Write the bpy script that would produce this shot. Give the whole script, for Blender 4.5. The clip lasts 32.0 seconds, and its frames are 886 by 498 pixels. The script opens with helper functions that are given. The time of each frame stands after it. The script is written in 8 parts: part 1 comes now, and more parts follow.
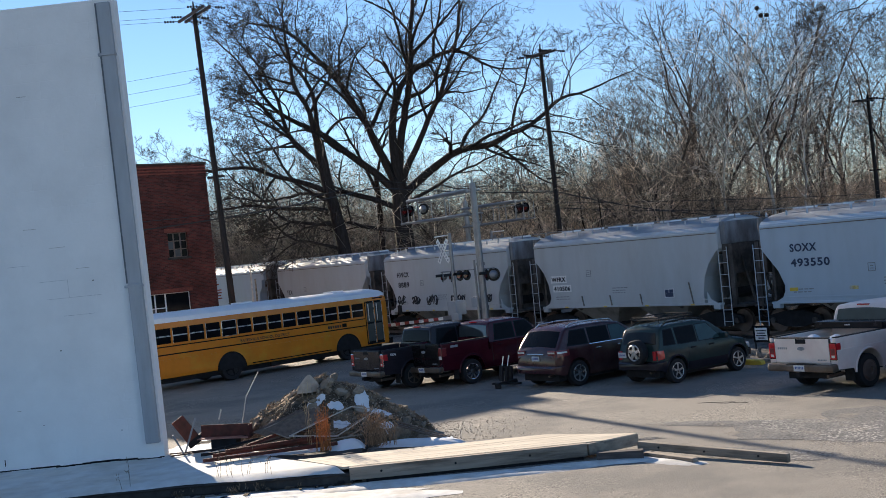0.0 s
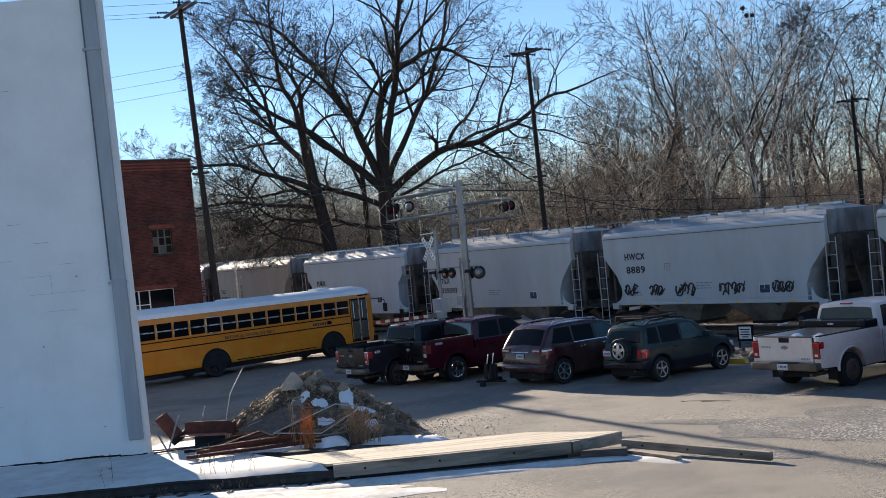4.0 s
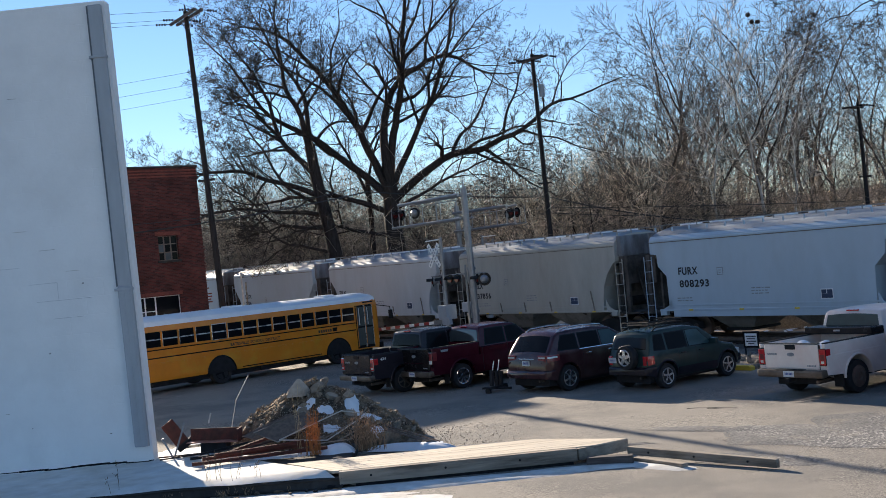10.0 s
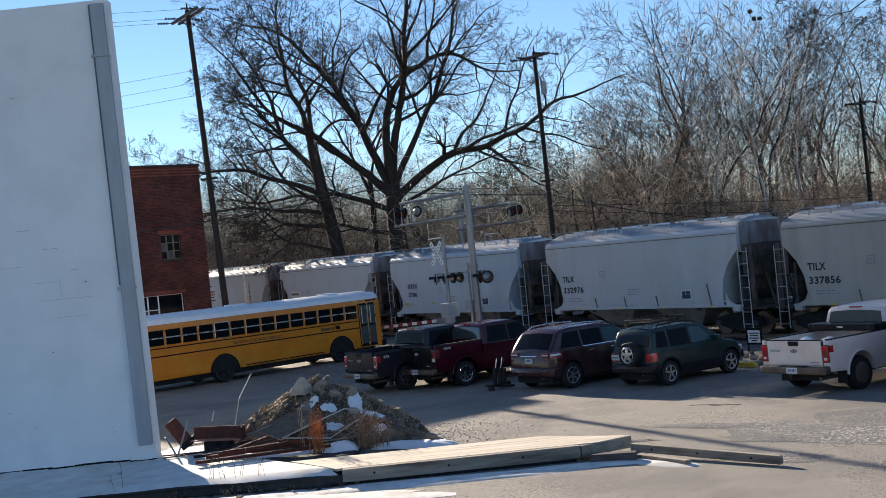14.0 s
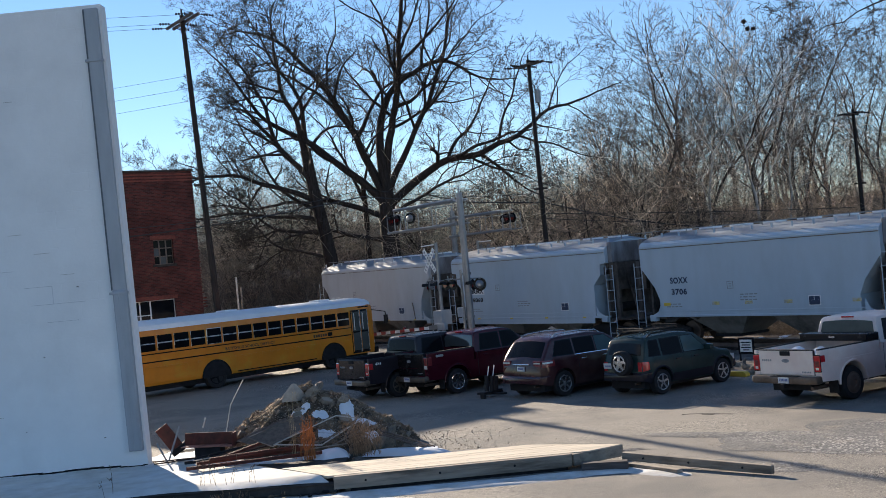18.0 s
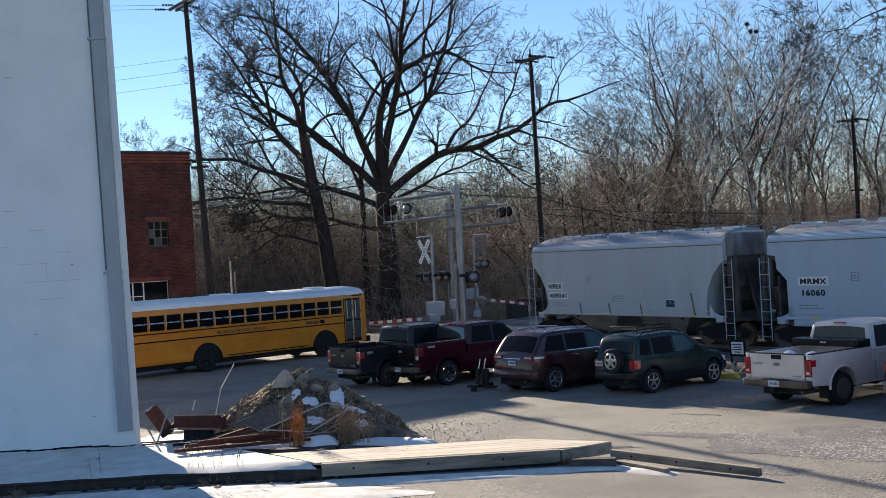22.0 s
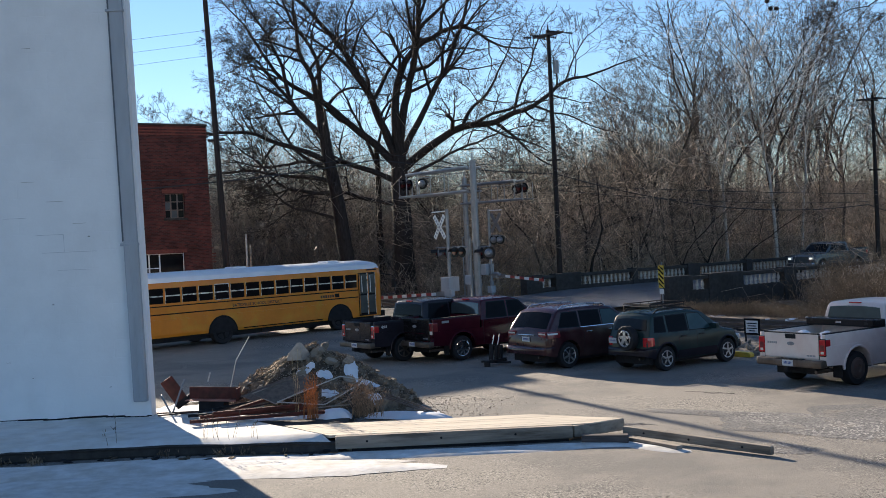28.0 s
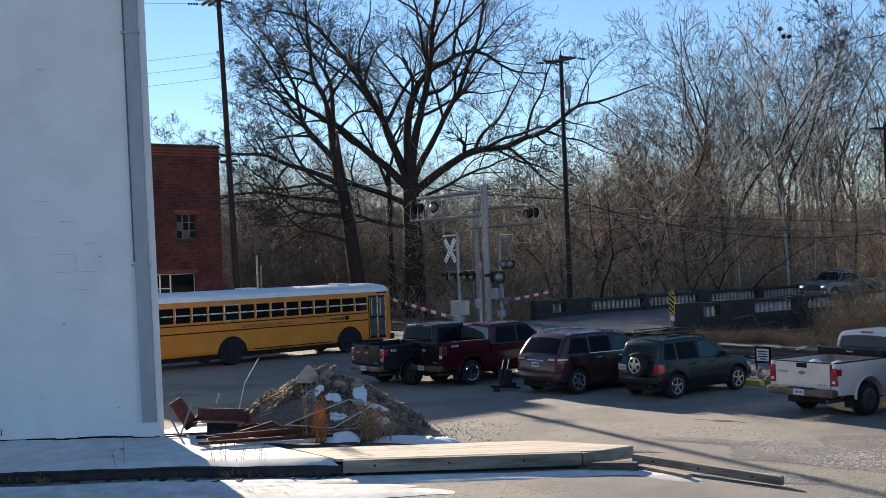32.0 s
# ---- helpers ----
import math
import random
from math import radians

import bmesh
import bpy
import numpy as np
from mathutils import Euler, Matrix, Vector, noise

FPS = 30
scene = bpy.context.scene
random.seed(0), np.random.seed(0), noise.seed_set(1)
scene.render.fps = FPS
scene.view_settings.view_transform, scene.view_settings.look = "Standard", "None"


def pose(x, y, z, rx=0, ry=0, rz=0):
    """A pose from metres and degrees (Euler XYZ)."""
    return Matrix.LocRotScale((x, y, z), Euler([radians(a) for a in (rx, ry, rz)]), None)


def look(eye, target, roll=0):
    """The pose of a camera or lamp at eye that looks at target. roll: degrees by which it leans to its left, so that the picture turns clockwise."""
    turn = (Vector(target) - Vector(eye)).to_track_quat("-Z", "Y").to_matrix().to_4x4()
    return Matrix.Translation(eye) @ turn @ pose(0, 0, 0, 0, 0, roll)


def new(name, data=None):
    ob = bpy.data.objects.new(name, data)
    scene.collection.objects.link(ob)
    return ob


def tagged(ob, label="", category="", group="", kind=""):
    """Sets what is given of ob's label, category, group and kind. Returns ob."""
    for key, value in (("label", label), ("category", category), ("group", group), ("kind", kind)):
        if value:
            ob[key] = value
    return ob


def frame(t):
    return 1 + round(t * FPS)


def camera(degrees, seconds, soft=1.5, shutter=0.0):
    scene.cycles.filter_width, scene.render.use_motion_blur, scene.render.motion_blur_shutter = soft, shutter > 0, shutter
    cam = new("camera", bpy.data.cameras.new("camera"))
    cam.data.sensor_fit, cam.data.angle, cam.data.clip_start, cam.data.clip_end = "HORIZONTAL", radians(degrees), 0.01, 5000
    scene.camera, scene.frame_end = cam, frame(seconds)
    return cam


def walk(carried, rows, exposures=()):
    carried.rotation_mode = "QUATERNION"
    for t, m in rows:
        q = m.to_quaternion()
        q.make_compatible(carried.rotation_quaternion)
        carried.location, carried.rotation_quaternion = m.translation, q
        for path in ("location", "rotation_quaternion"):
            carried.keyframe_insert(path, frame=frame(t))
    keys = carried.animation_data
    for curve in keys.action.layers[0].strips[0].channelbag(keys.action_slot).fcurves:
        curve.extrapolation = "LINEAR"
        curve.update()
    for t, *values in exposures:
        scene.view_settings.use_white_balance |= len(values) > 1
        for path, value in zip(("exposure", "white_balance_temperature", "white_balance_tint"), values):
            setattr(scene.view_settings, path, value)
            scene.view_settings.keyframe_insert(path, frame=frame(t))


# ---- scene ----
CAM = [
    (0, 0.028, 0.020, 3.964, 0.146, 0.657, -5.870),
    (0.5, 0.035, 0.024, 3.959, 0.089, 0.644, -5.912),
    (1, 0.021, 0.020, 3.951, -0.010, 0.637, -5.948),
    (1.5, 0.029, 0.018, 3.963, -0.095, 0.608, -5.954),
    (2, 0.037, 0.024, 3.958, -0.166, 0.608, -5.863),
    (2.5, 0.033, 0.021, 3.960, -0.268, 0.582, -5.772),
    (3, 0.032, 0.025, 3.952, -0.357, 0.544, -5.702),
    (3.5, 0.038, 0.035, 3.951, -0.460, 0.479, -5.641),
    (5.5, 0.036, 0.014, 3.960, -0.841, 0.578, -5.516),
    (6, 0.024, 0.003, 3.961, -0.851, 0.635, -5.472),
    (6.5, 0.025, 0.013, 3.966, -0.812, 0.654, -5.505),
    (7, 0.032, 0.022, 3.960, -0.758, 0.693, -5.587),
    (7.5, 0.028, 0.010, 3.963, -0.688, 0.708, -5.728),
    (8, 0.038, 0.006, 3.963, -0.580, 0.738, -5.866),
    (8.5, 0.036, 0.006, 3.963, -0.524, 0.741, -5.887),
    (9, 0.027, 0.011, 3.958, -0.490, 0.758, -5.853),
    (9.5, 0.033, 0.018, 3.963, -0.421, 0.786, -5.729),
    (10, 0.029, 0.019, 3.962, -0.340, 0.838, -5.619),
    (10.5, 0.021, 0.009, 3.958, -0.263, 0.873, -5.572),
    (11, 0.020, 0.020, 3.954, -0.180, 0.895, -5.553),
    (11.5, 0.025, 0.011, 3.955, -0.103, 0.891, -5.620),
    (12, 0.023, 0.007, 3.964, -0.080, 0.869, -5.620),
    (12.5, 0.040, 0.008, 3.964, -0.074, 0.863, -5.627),
    (13, 0.028, 0.015, 3.960, -0.130, 0.857, -5.688),
    (13.5, 0.027, 0.017, 3.958, -0.175, 0.811, -5.726),
    (14, 0.026, 0.018, 3.951, -0.203, 0.754, -5.793),
    (14.5, 0.023, 0.018, 3.956, -0.225, 0.685, -5.855),
    (16.5, 0.028, 0.010, 3.959, -0.358, 0.801, -5.515),
    (17, 0.026, 0.015, 3.958, -0.447, 0.900, -5.462),
    (17.5, 0.026, 0.005, 3.964, -0.528, 0.998, -5.408),
    (18, 0.028, 0.018, 3.959, -0.596, 1.080, -5.402),
    (18.5, 0.032, 0.013, 3.966, -0.628, 1.096, -5.391),
    (19, 0.035, 0.007, 3.958, -0.603, 1.115, -5.339),
    (19.5, 0.015, 0.017, 3.959, -0.592, 1.043, -5.210),
    (20, 0.020, 0.013, 3.960, -0.539, 0.930, -5.034),
    (20.5, 0.013, 0.017, 3.953, -0.554, 0.841, -4.811),
    (21, 0.017, 0.011, 3.958, -0.586, 0.763, -4.418),
    (21.5, 0.010, 0.015, 3.961, -0.676, 0.711, -3.921),
    (22, -0.001, 0.033, 3.951, -0.841, 0.642, -3.326),
    (22.5, 0.010, 0.021, 3.958, -1.009, 0.504, -2.873),
    (23, 0.015, 0.012, 3.960, -1.118, 0.345, -2.666),
    (23.5, 0.013, 0.008, 3.955, -1.100, 0.235, -2.590),
    (24, 0.014, 0.013, 3.957, -0.944, 0.183, -2.718),
    (24.5, 0.009, 0.011, 3.954, -0.774, 0.161, -2.782),
    (25, 0.016, 0.010, 3.952, -0.639, 0.098, -2.827),
    (25.5, 0.017, 0.009, 3.952, -0.562, -0.063, -2.780),
    (27.5, -0.002, 0.007, 3.942, -0.174, -0.637, -2.649),
    (28, -0.000, -0.000, 3.950, 0.000, -0.580, -2.700),
    (28.5, 0.008, -0.001, 3.955, 0.119, -0.395, -2.776),
    (29, 0.001, 0.014, 3.950, 0.128, -0.178, -2.696),
    (29.5, 0.006, 0.016, 3.958, 0.092, 0.055, -2.528),
    (30, 0.006, 0.007, 3.962, 0.057, 0.281, -2.371),
    (30.5, 0.005, 0.008, 3.967, 0.052, 0.432, -2.232),
    (31, -0.007, 0.007, 3.961, 0.104, 0.555, -2.084),
    (31.5, 0.000, 0.010, 3.968, 0.264, 0.592, -2.039),
    (32, -0.003, 0.005, 3.974, 0.487, 0.631, -1.999),
]
cam = camera(43.3, 32.0, soft=0.6)


def cam_pose(x, y, z, yaw, pitch, roll):
    return (Matrix.Translation((x, y, z)) @ Matrix.Rotation(radians(yaw), 4, "Z")
            @ Matrix.Rotation(radians(90 + pitch), 4, "X") @ Matrix.Rotation(radians(roll), 4, "Z"))


walk(cam, [(r[0], cam_pose(*r[1:])) for r in CAM], exposures=[(0, 1.53, 6150, 13), (32, 1.53, 6150, 13)])

# ---- light ----
SUN_AZ, SUN_EL = radians(26.3), radians(17.5)      # azimuth to the left of +y, elevation
world = bpy.data.worlds.new("world")
scene.world = world
world.use_nodes = True
wn = world.node_tree.nodes
sky = wn.new("ShaderNodeTexSky")
sky.sky_type = "NISHITA"
sky.sun_disc = False
sky.sun_elevation = SUN_EL
sky.sun_rotation = -SUN_AZ
sky.air_density, sky.dust_density, sky.ozone_density = 1.0, 0.0, 3.5
bg = wn["Background"]
bg.inputs[1].default_value = 0.052
world.node_tree.links.new(sky.outputs[0], bg.inputs[0])
sun_data = bpy.data.lights.new("sun", "SUN")
sun_data.energy, sun_data.angle, sun_data.color = 4.5, radians(0.53), (1.0, 0.85, 0.64)
sun = new("sun", sun_data)
to_sun = Vector((-math.sin(SUN_AZ) * math.cos(SUN_EL), math.cos(SUN_AZ) * math.cos(SUN_EL), math.sin(SUN_EL)))
sun.matrix_world = look((0, 0, 60), Vector((0, 0, 60)) - to_sun)


# ---- materials ----
def mat(name, colour, rough=0.6, metal=0.0, vary=0.12, scale=4.0, bump=0.0, bump_scale=40.0, second=None, amount=0.5,
        second_scale=1.2, coat=0.0, per_object=0.0, stretch=(1, 1, 1), edge=0.08, spec=0.5, island=0.0):
    """A surface with fine grain, wide stains in a second colour, and relief."""
    m = bpy.data.materials.new(name)
    m.use_nodes = True
    nt = m.node_tree
    N, L = nt.nodes, nt.links
    b = N["Principled BSDF"]
    tc = N.new("ShaderNodeTexCoord")
    mp = N.new("ShaderNodeMapping")
    mp.inputs["Scale"].default_value = stretch
    L.new(tc.outputs["Object"], mp.inputs[0])
    n1 = N.new("ShaderNodeTexNoise")
    n1.inputs["Scale"].default_value = scale
    n1.inputs["Detail"].default_value = 6
    L.new(mp.outputs[0], n1.inputs["Vector"])
    ramp = N.new("ShaderNodeMapRange")
    ramp.inputs[1].default_value, ramp.inputs[2].default_value = 0.3, 0.7
    ramp.inputs[3].default_value, ramp.inputs[4].default_value = 1 - vary, 1 + vary
    L.new(n1.outputs[0], ramp.inputs[0])
    mul = N.new("ShaderNodeMix")
    mul.data_type, mul.blend_type = "RGBA", "MULTIPLY"
    mul.inputs[0].default_value = 1
    base = mul.inputs[6]
    base.default_value = (*colour, 1)
    if second:
        n2 = N.new("ShaderNodeTexNoise")
        n2.inputs["Scale"].default_value = second_scale
        n2.inputs["Detail"].default_value = 8
        n2.inputs["Roughness"].default_value = 0.65
        L.new(mp.outputs[0], n2.inputs["Vector"])
        r2 = N.new("ShaderNodeMapRange")
        r2.inputs[1].default_value, r2.inputs[2].default_value = 1 - amount - edge, 1 - amount + edge
        L.new(n2.outputs[0], r2.inputs[0])
        mx = N.new("ShaderNodeMix")
        mx.data_type = "RGBA"
        mx.inputs[6].default_value, mx.inputs[7].default_value = (*colour, 1), (*second, 1)
        L.new(r2.outputs[0], mx.inputs[0])
        L.new(mx.outputs[2], base)
    col = N.new("ShaderNodeCombineColor")
    for i in range(3):
        L.new(ramp.outputs[0], col.inputs[i])
    L.new(col.outputs[0], mul.inputs[7])
    out = mul.outputs[2]
    if per_object or island:
        hs = N.new("ShaderNodeHueSaturation")
        r3 = N.new("ShaderNodeMapRange")
        k = per_object or island
        r3.inputs[3].default_value, r3.inputs[4].default_value = 1 - k, 1 + k
        if per_object:
            L.new(N.new("ShaderNodeObjectInfo").outputs["Random"], r3.inputs[0])
        else:
            L.new(N.new("ShaderNodeNewGeometry").outputs["Random Per Island"], r3.inputs[0])
        L.new(r3.outputs[0], hs.inputs["Value"])
        L.new(out, hs.inputs["Color"])
        out = hs.outputs[0]
    L.new(out, b.inputs["Base Color"])
    rr = N.new("ShaderNodeMapRange")
    rr.inputs[3].default_value, rr.inputs[4].default_value = max(0, rough - 0.08), min(1, rough + 0.08)
    L.new(n1.outputs[0], rr.inputs[0])
    L.new(rr.outputs[0], b.inputs["Roughness"])
    b.inputs["Metallic"].default_value = metal
    b.inputs["Specular IOR Level"].default_value = spec
    b.inputs["Coat Weight"].default_value = coat
    b.inputs["Coat Roughness"].default_value = 0.06
    if bump:
        nb = N.new("ShaderNodeTexNoise")
        nb.inputs["Scale"].default_value = bump_scale
        nb.inputs["Detail"].default_value = 5
        L.new(mp.outputs[0], nb.inputs["Vector"])
        bp = N.new("ShaderNodeBump")
        bp.inputs["Strength"].default_value = bump
        bp.inputs["Distance"].default_value = 0.02
        L.new(nb.outputs[0], bp.inputs["Height"])
        L.new(bp.outputs[0], b.inputs["Normal"])
    return m


def glass_dark(name, colour=(0.006, 0.007, 0.009), rough=0.05, spec=0.07):
    m = mat(name, colour, rough, vary=0.2, scale=2.0, spec=spec)
    return m


def glow(name, colour, strength):
    m = bpy.data.materials.new(name)
    m.use_nodes = True
    b = m.node_tree.nodes["Principled BSDF"]
    b.inputs["Base Color"].default_value = (*colour, 1)
    b.inputs["Emission Color"].default_value = (*colour, 1)
    b.inputs["Emission Strength"].default_value = strength
    return m


M = dict(
    asphalt=mat("asphalt", (0.262, 0.238, 0.205), 0.9, vary=0.3, scale=45, bump=0.45, bump_scale=90, second=(0.185, 0.172, 0.155), amount=0.48, second_scale=0.3, edge=0.07, spec=0.25),
    road=mat("road_asphalt", (0.33, 0.33, 0.345), 0.5, vary=0.2, scale=20, bump=0.4, bump_scale=60, second=(0.20, 0.20, 0.21), amount=0.4, second_scale=0.8, spec=0.4, stretch=(1, 1, 1)),
    soil=mat("leaf_litter", (0.25, 0.20, 0.155), 0.95, vary=0.4, scale=3, bump=0.9, bump_scale=14, second=(0.11, 0.088, 0.07), amount=0.5, second_scale=0.9, spec=0.1),
    snow=mat("snow", (0.74, 0.76, 0.79), 0.75, vary=0.05, scale=3, bump=0.35, bump_scale=9, spec=0.3),
    # Cream of the low warm sun is put into the snow's colour.
    cream_snow=mat("cream_tinted_snow", (0.64, 0.60, 0.53), 0.8, vary=0.1, scale=2.5, bump=0.3, bump_scale=7, second=(0.74, 0.73, 0.70), amount=0.5, second_scale=0.9, edge=0.12, spec=0.1),
    slush=mat("trodden_slushy_snow", (0.56, 0.53, 0.48), 0.8, vary=0.12, scale=4, bump=0.4, bump_scale=9, second=(0.70, 0.69, 0.67), amount=0.5, second_scale=1.1, edge=0.1, spec=0.1),
    dark_gravel=mat("dark_loose_gravel", (0.15, 0.146, 0.142), 0.9, vary=0.5, scale=22, bump=1.0, bump_scale=30, second=(0.24, 0.215, 0.18), amount=0.4, second_scale=1.1, spec=0.25),
    concrete=mat("concrete", (0.42, 0.39, 0.34), 0.88, vary=0.16, scale=7, bump=0.4, bump_scale=40, second=(0.24, 0.22, 0.20), amount=0.45, second_scale=1.0, spec=0.3),
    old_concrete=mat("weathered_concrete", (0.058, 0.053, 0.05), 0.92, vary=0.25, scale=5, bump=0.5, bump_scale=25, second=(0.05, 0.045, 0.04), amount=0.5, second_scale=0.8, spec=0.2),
    pale_concrete=mat("pale_baluster_concrete", (0.58, 0.54, 0.48), 0.9, vary=0.2, scale=9, second=(0.2, 0.18, 0.16), amount=0.35, second_scale=2, spec=0.2),
    white_wall=mat("white_painted_block", (0.86, 0.85, 0.84), 0.8, vary=0.03, scale=1.2, bump=0.15, bump_scale=14, second=(0.74, 0.73, 0.72), amount=0.36, second_scale=0.5, edge=0.2, spec=0.25),
    galv=mat("galvanised_steel", (0.27, 0.275, 0.29), 0.45, 0.7, vary=0.16, scale=5, second=(0.20, 0.205, 0.215), amount=0.45, second_scale=2.5),
    grey_paint=mat("grey_painted_metal", (0.36, 0.38, 0.41), 0.5, 0.2, vary=0.1, scale=4, second=(0.36, 0.37, 0.4), amount=0.4, second_scale=1.6, stretch=(1, 1, 0.25)),
    spout_shade=mat("downspout_shadow_grey", (0.13, 0.14, 0.16), 0.6, 0.1, vary=0.15, scale=4),
    joint=mat("shaded_joint", (0.45, 0.45, 0.46), 0.9, vary=0.2, scale=9),
    brick=mat("red_brick", (0.19, 0.058, 0.042), 0.9, vary=0.25, scale=12, bump=0.3, bump_scale=50, second=(0.12, 0.04, 0.032), amount=0.5, second_scale=1.2, per_object=0.28, spec=0.2),
    brick_far=mat("red_brick_wall", (0.19, 0.058, 0.042), 0.9, vary=0.25, scale=12, bump=0.3, bump_scale=50, second=(0.12, 0.04, 0.032), amount=0.5, second_scale=0.5, island=0.3, spec=0.2),
    mortar=mat("mortar", (0.20, 0.15, 0.12), 0.95, vary=0.2, scale=9, spec=0.1),
    bus=mat("school_bus_yellow", (0.64, 0.215, 0.008), 0.33, vary=0.08, scale=2, second=(0.60, 0.29, 0.02), amount=0.4, second_scale=0.9, coat=0.4),
    bus_white=mat("white_bus_roof", (0.80, 0.82, 0.84), 0.45, vary=0.05, scale=2),
    black=mat("black_rubber", (0.018, 0.018, 0.02), 0.75, vary=0.3, scale=8, spec=0.3),
    black_gloss=mat("black_paint", (0.010, 0.010, 0.012), 0.25, vary=0.2, scale=3, spec=0.25),
    dark=mat("dark_underside", (0.02, 0.02, 0.022), 0.85, vary=0.3, scale=5, spec=0.2),
    glass=glass_dark("tinted_glass"),
    glass_mid=glass_dark("window_glass", (0.014, 0.017, 0.021), 0.03, 0.15),
    dusty_glass=glass_dark("dusty_window_glass", (0.09, 0.10, 0.11), 0.15, 0.2),
    door_glass=glass_dark("door_glass", (0.08, 0.09, 0.085), 0.04),
    sky_glass=glass_dark("bright_rear_glass", (0.05, 0.06, 0.065), 0.04, 0.9),
    teal_glass=glass_dark("teal_rear_glass", (0.035, 0.07, 0.075), 0.03, 0.3),
    dusty_pink=mat("dusty_red_bumper", (0.34, 0.20, 0.17), 0.5, vary=0.15, scale=4, second=(0.22, 0.12, 0.10), amount=0.5, second_scale=1.5),
    dirty_steel=mat("dirty_steel", (0.16, 0.13, 0.11), 0.45, 0.5, vary=0.2, scale=5, second=(0.09, 0.07, 0.055), amount=0.5, second_scale=2.5),
    wheel_brown=mat("mud_brown_steel_wheel", (0.11, 0.075, 0.06), 0.7, 0.2, vary=0.2, scale=6),
    sack=mat("white_plastic_sack", (0.72, 0.73, 0.75), 0.4, vary=0.08, scale=6, bump=0.3, bump_scale=10),
    chrome=mat("chrome", (0.75, 0.75, 0.76), 0.12, 1.0, vary=0.05),
    alloy=mat("alloy_wheel", (0.55, 0.56, 0.57), 0.28, 0.9, vary=0.08),
    maroon=mat("maroon_car_paint", (0.045, 0.005, 0.012), 0.15, 0.0, vary=0.15, scale=3, coat=0.0, spec=0.35),
    # Tan dust tone also stands in for low sun on the tail.
    maroon2=mat("dark_cherry_paint_with_sunlit_dust", (0.036, 0.006, 0.012), 0.16, 0.0, vary=0.15, scale=3, second=(0.075, 0.045, 0.04), amount=0.45, second_scale=0.7, edge=0.2, spec=0.5),
    charcoal=mat("charcoal_car_paint", (0.020, 0.017, 0.023), 0.2, 0.0, vary=0.15, scale=3, coat=0.0, spec=0.28),
    green=mat("dark_green_car_paint", (0.020, 0.038, 0.037), 0.22, 0.0, vary=0.15, scale=3, coat=0.0, spec=0.3),
    # Green lightened to grey, with the sky's reflection put into the paint.
    grey_green=mat("sky_lightened_green_paint", (0.075, 0.085, 0.085), 0.18, 0.0, vary=0.12, scale=3, coat=0.6, spec=0.6),
    white_car=mat("white_car_paint_with_pink_patches", (0.86, 0.80, 0.74), 0.35, vary=0.06, scale=2, second=(0.62, 0.44, 0.39), amount=0.52, second_scale=0.45, edge=0.22, coat=0.3),
    lamp_red=mat("red_lamp_lens", (0.45, 0.015, 0.02), 0.15, vary=0.15, scale=20, coat=0.6),
    lamp_dim=mat("dim_red_lens", (0.16, 0.02, 0.025), 0.2, vary=0.2, scale=20, coat=0.5),
    lamp_clear=mat("clear_lamp_lens", (0.6, 0.58, 0.55), 0.12, vary=0.1, scale=20, coat=0.6),
    plate=mat("number_plate", (0.55, 0.57, 0.6), 0.5),
    plate_blue=mat("blue_plate_bars", (0.08, 0.12, 0.3), 0.5),
    hopper=mat("pale_grey_railcar_paint", (0.49, 0.51, 0.53), 0.55, vary=0.06, scale=1.5, second=(0.43, 0.43, 0.43), amount=0.40, second_scale=0.8, edge=0.16, stretch=(1, 1, 0.35), bump=0.06, bump_scale=4),
    hopper_blue=mat("blue_grey_railcar_paint", (0.43, 0.51, 0.59), 0.5, vary=0.05, scale=1.5, second=(0.39, 0.45, 0.51), amount=0.38, second_scale=0.8, edge=0.16, stretch=(1, 1, 0.35), bump=0.06, bump_scale=4),
    hopper_warm=mat("weathered_cream_railcar_paint", (0.43, 0.41, 0.37), 0.6, vary=0.07, scale=1.5, second=(0.34, 0.31, 0.27), amount=0.43, second_scale=0.8, edge=0.16, stretch=(1, 1, 0.35), bump=0.06, bump_scale=4),
    # Grime colour with the shade of the wagon's recessed ends mixed in.
    hopper_grime_shade=mat("grimy_shaded_railcar_end", (0.105, 0.088, 0.078), 0.85, vary=0.25, scale=3, second=(0.045, 0.037, 0.033), amount=0.5, second_scale=1.2),
    hopper_bay=mat("dusty_hopper_bay_steel", (0.26, 0.245, 0.225), 0.8, vary=0.2, scale=3, second=(0.12, 0.105, 0.095), amount=0.4, second_scale=0.9),
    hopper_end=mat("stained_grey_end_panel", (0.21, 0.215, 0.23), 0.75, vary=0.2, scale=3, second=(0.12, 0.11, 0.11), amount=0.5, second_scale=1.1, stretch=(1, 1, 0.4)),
    # Slightly grimy roof colour, darkened to stand in for shade on it.
    hopper_roof=mat("shade_dulled_wagon_roof", (0.27, 0.30, 0.335), 0.65, vary=0.12, scale=2, second=(0.19, 0.20, 0.22), amount=0.45, second_scale=0.7, stretch=(0.5, 1, 1)),
    stake=mat("weathered_steel_stake", (0.17, 0.145, 0.125), 0.75, vary=0.2, scale=8),
    yellow_faded=mat("worn_yellow_paint", (0.55, 0.44, 0.16), 0.7, vary=0.3, scale=7, second=(0.42, 0.42, 0.38), amount=0.5, second_scale=5),
    rail=mat("rail_steel", (0.16, 0.12, 0.10), 0.5, 0.6, vary=0.2),
    ballast=mat("ballast", (0.19, 0.17, 0.15), 0.95, vary=0.45, scale=14, bump=1.0, bump_scale=18, second=(0.09, 0.08, 0.07), amount=0.5, second_scale=1.5, spec=0.2),
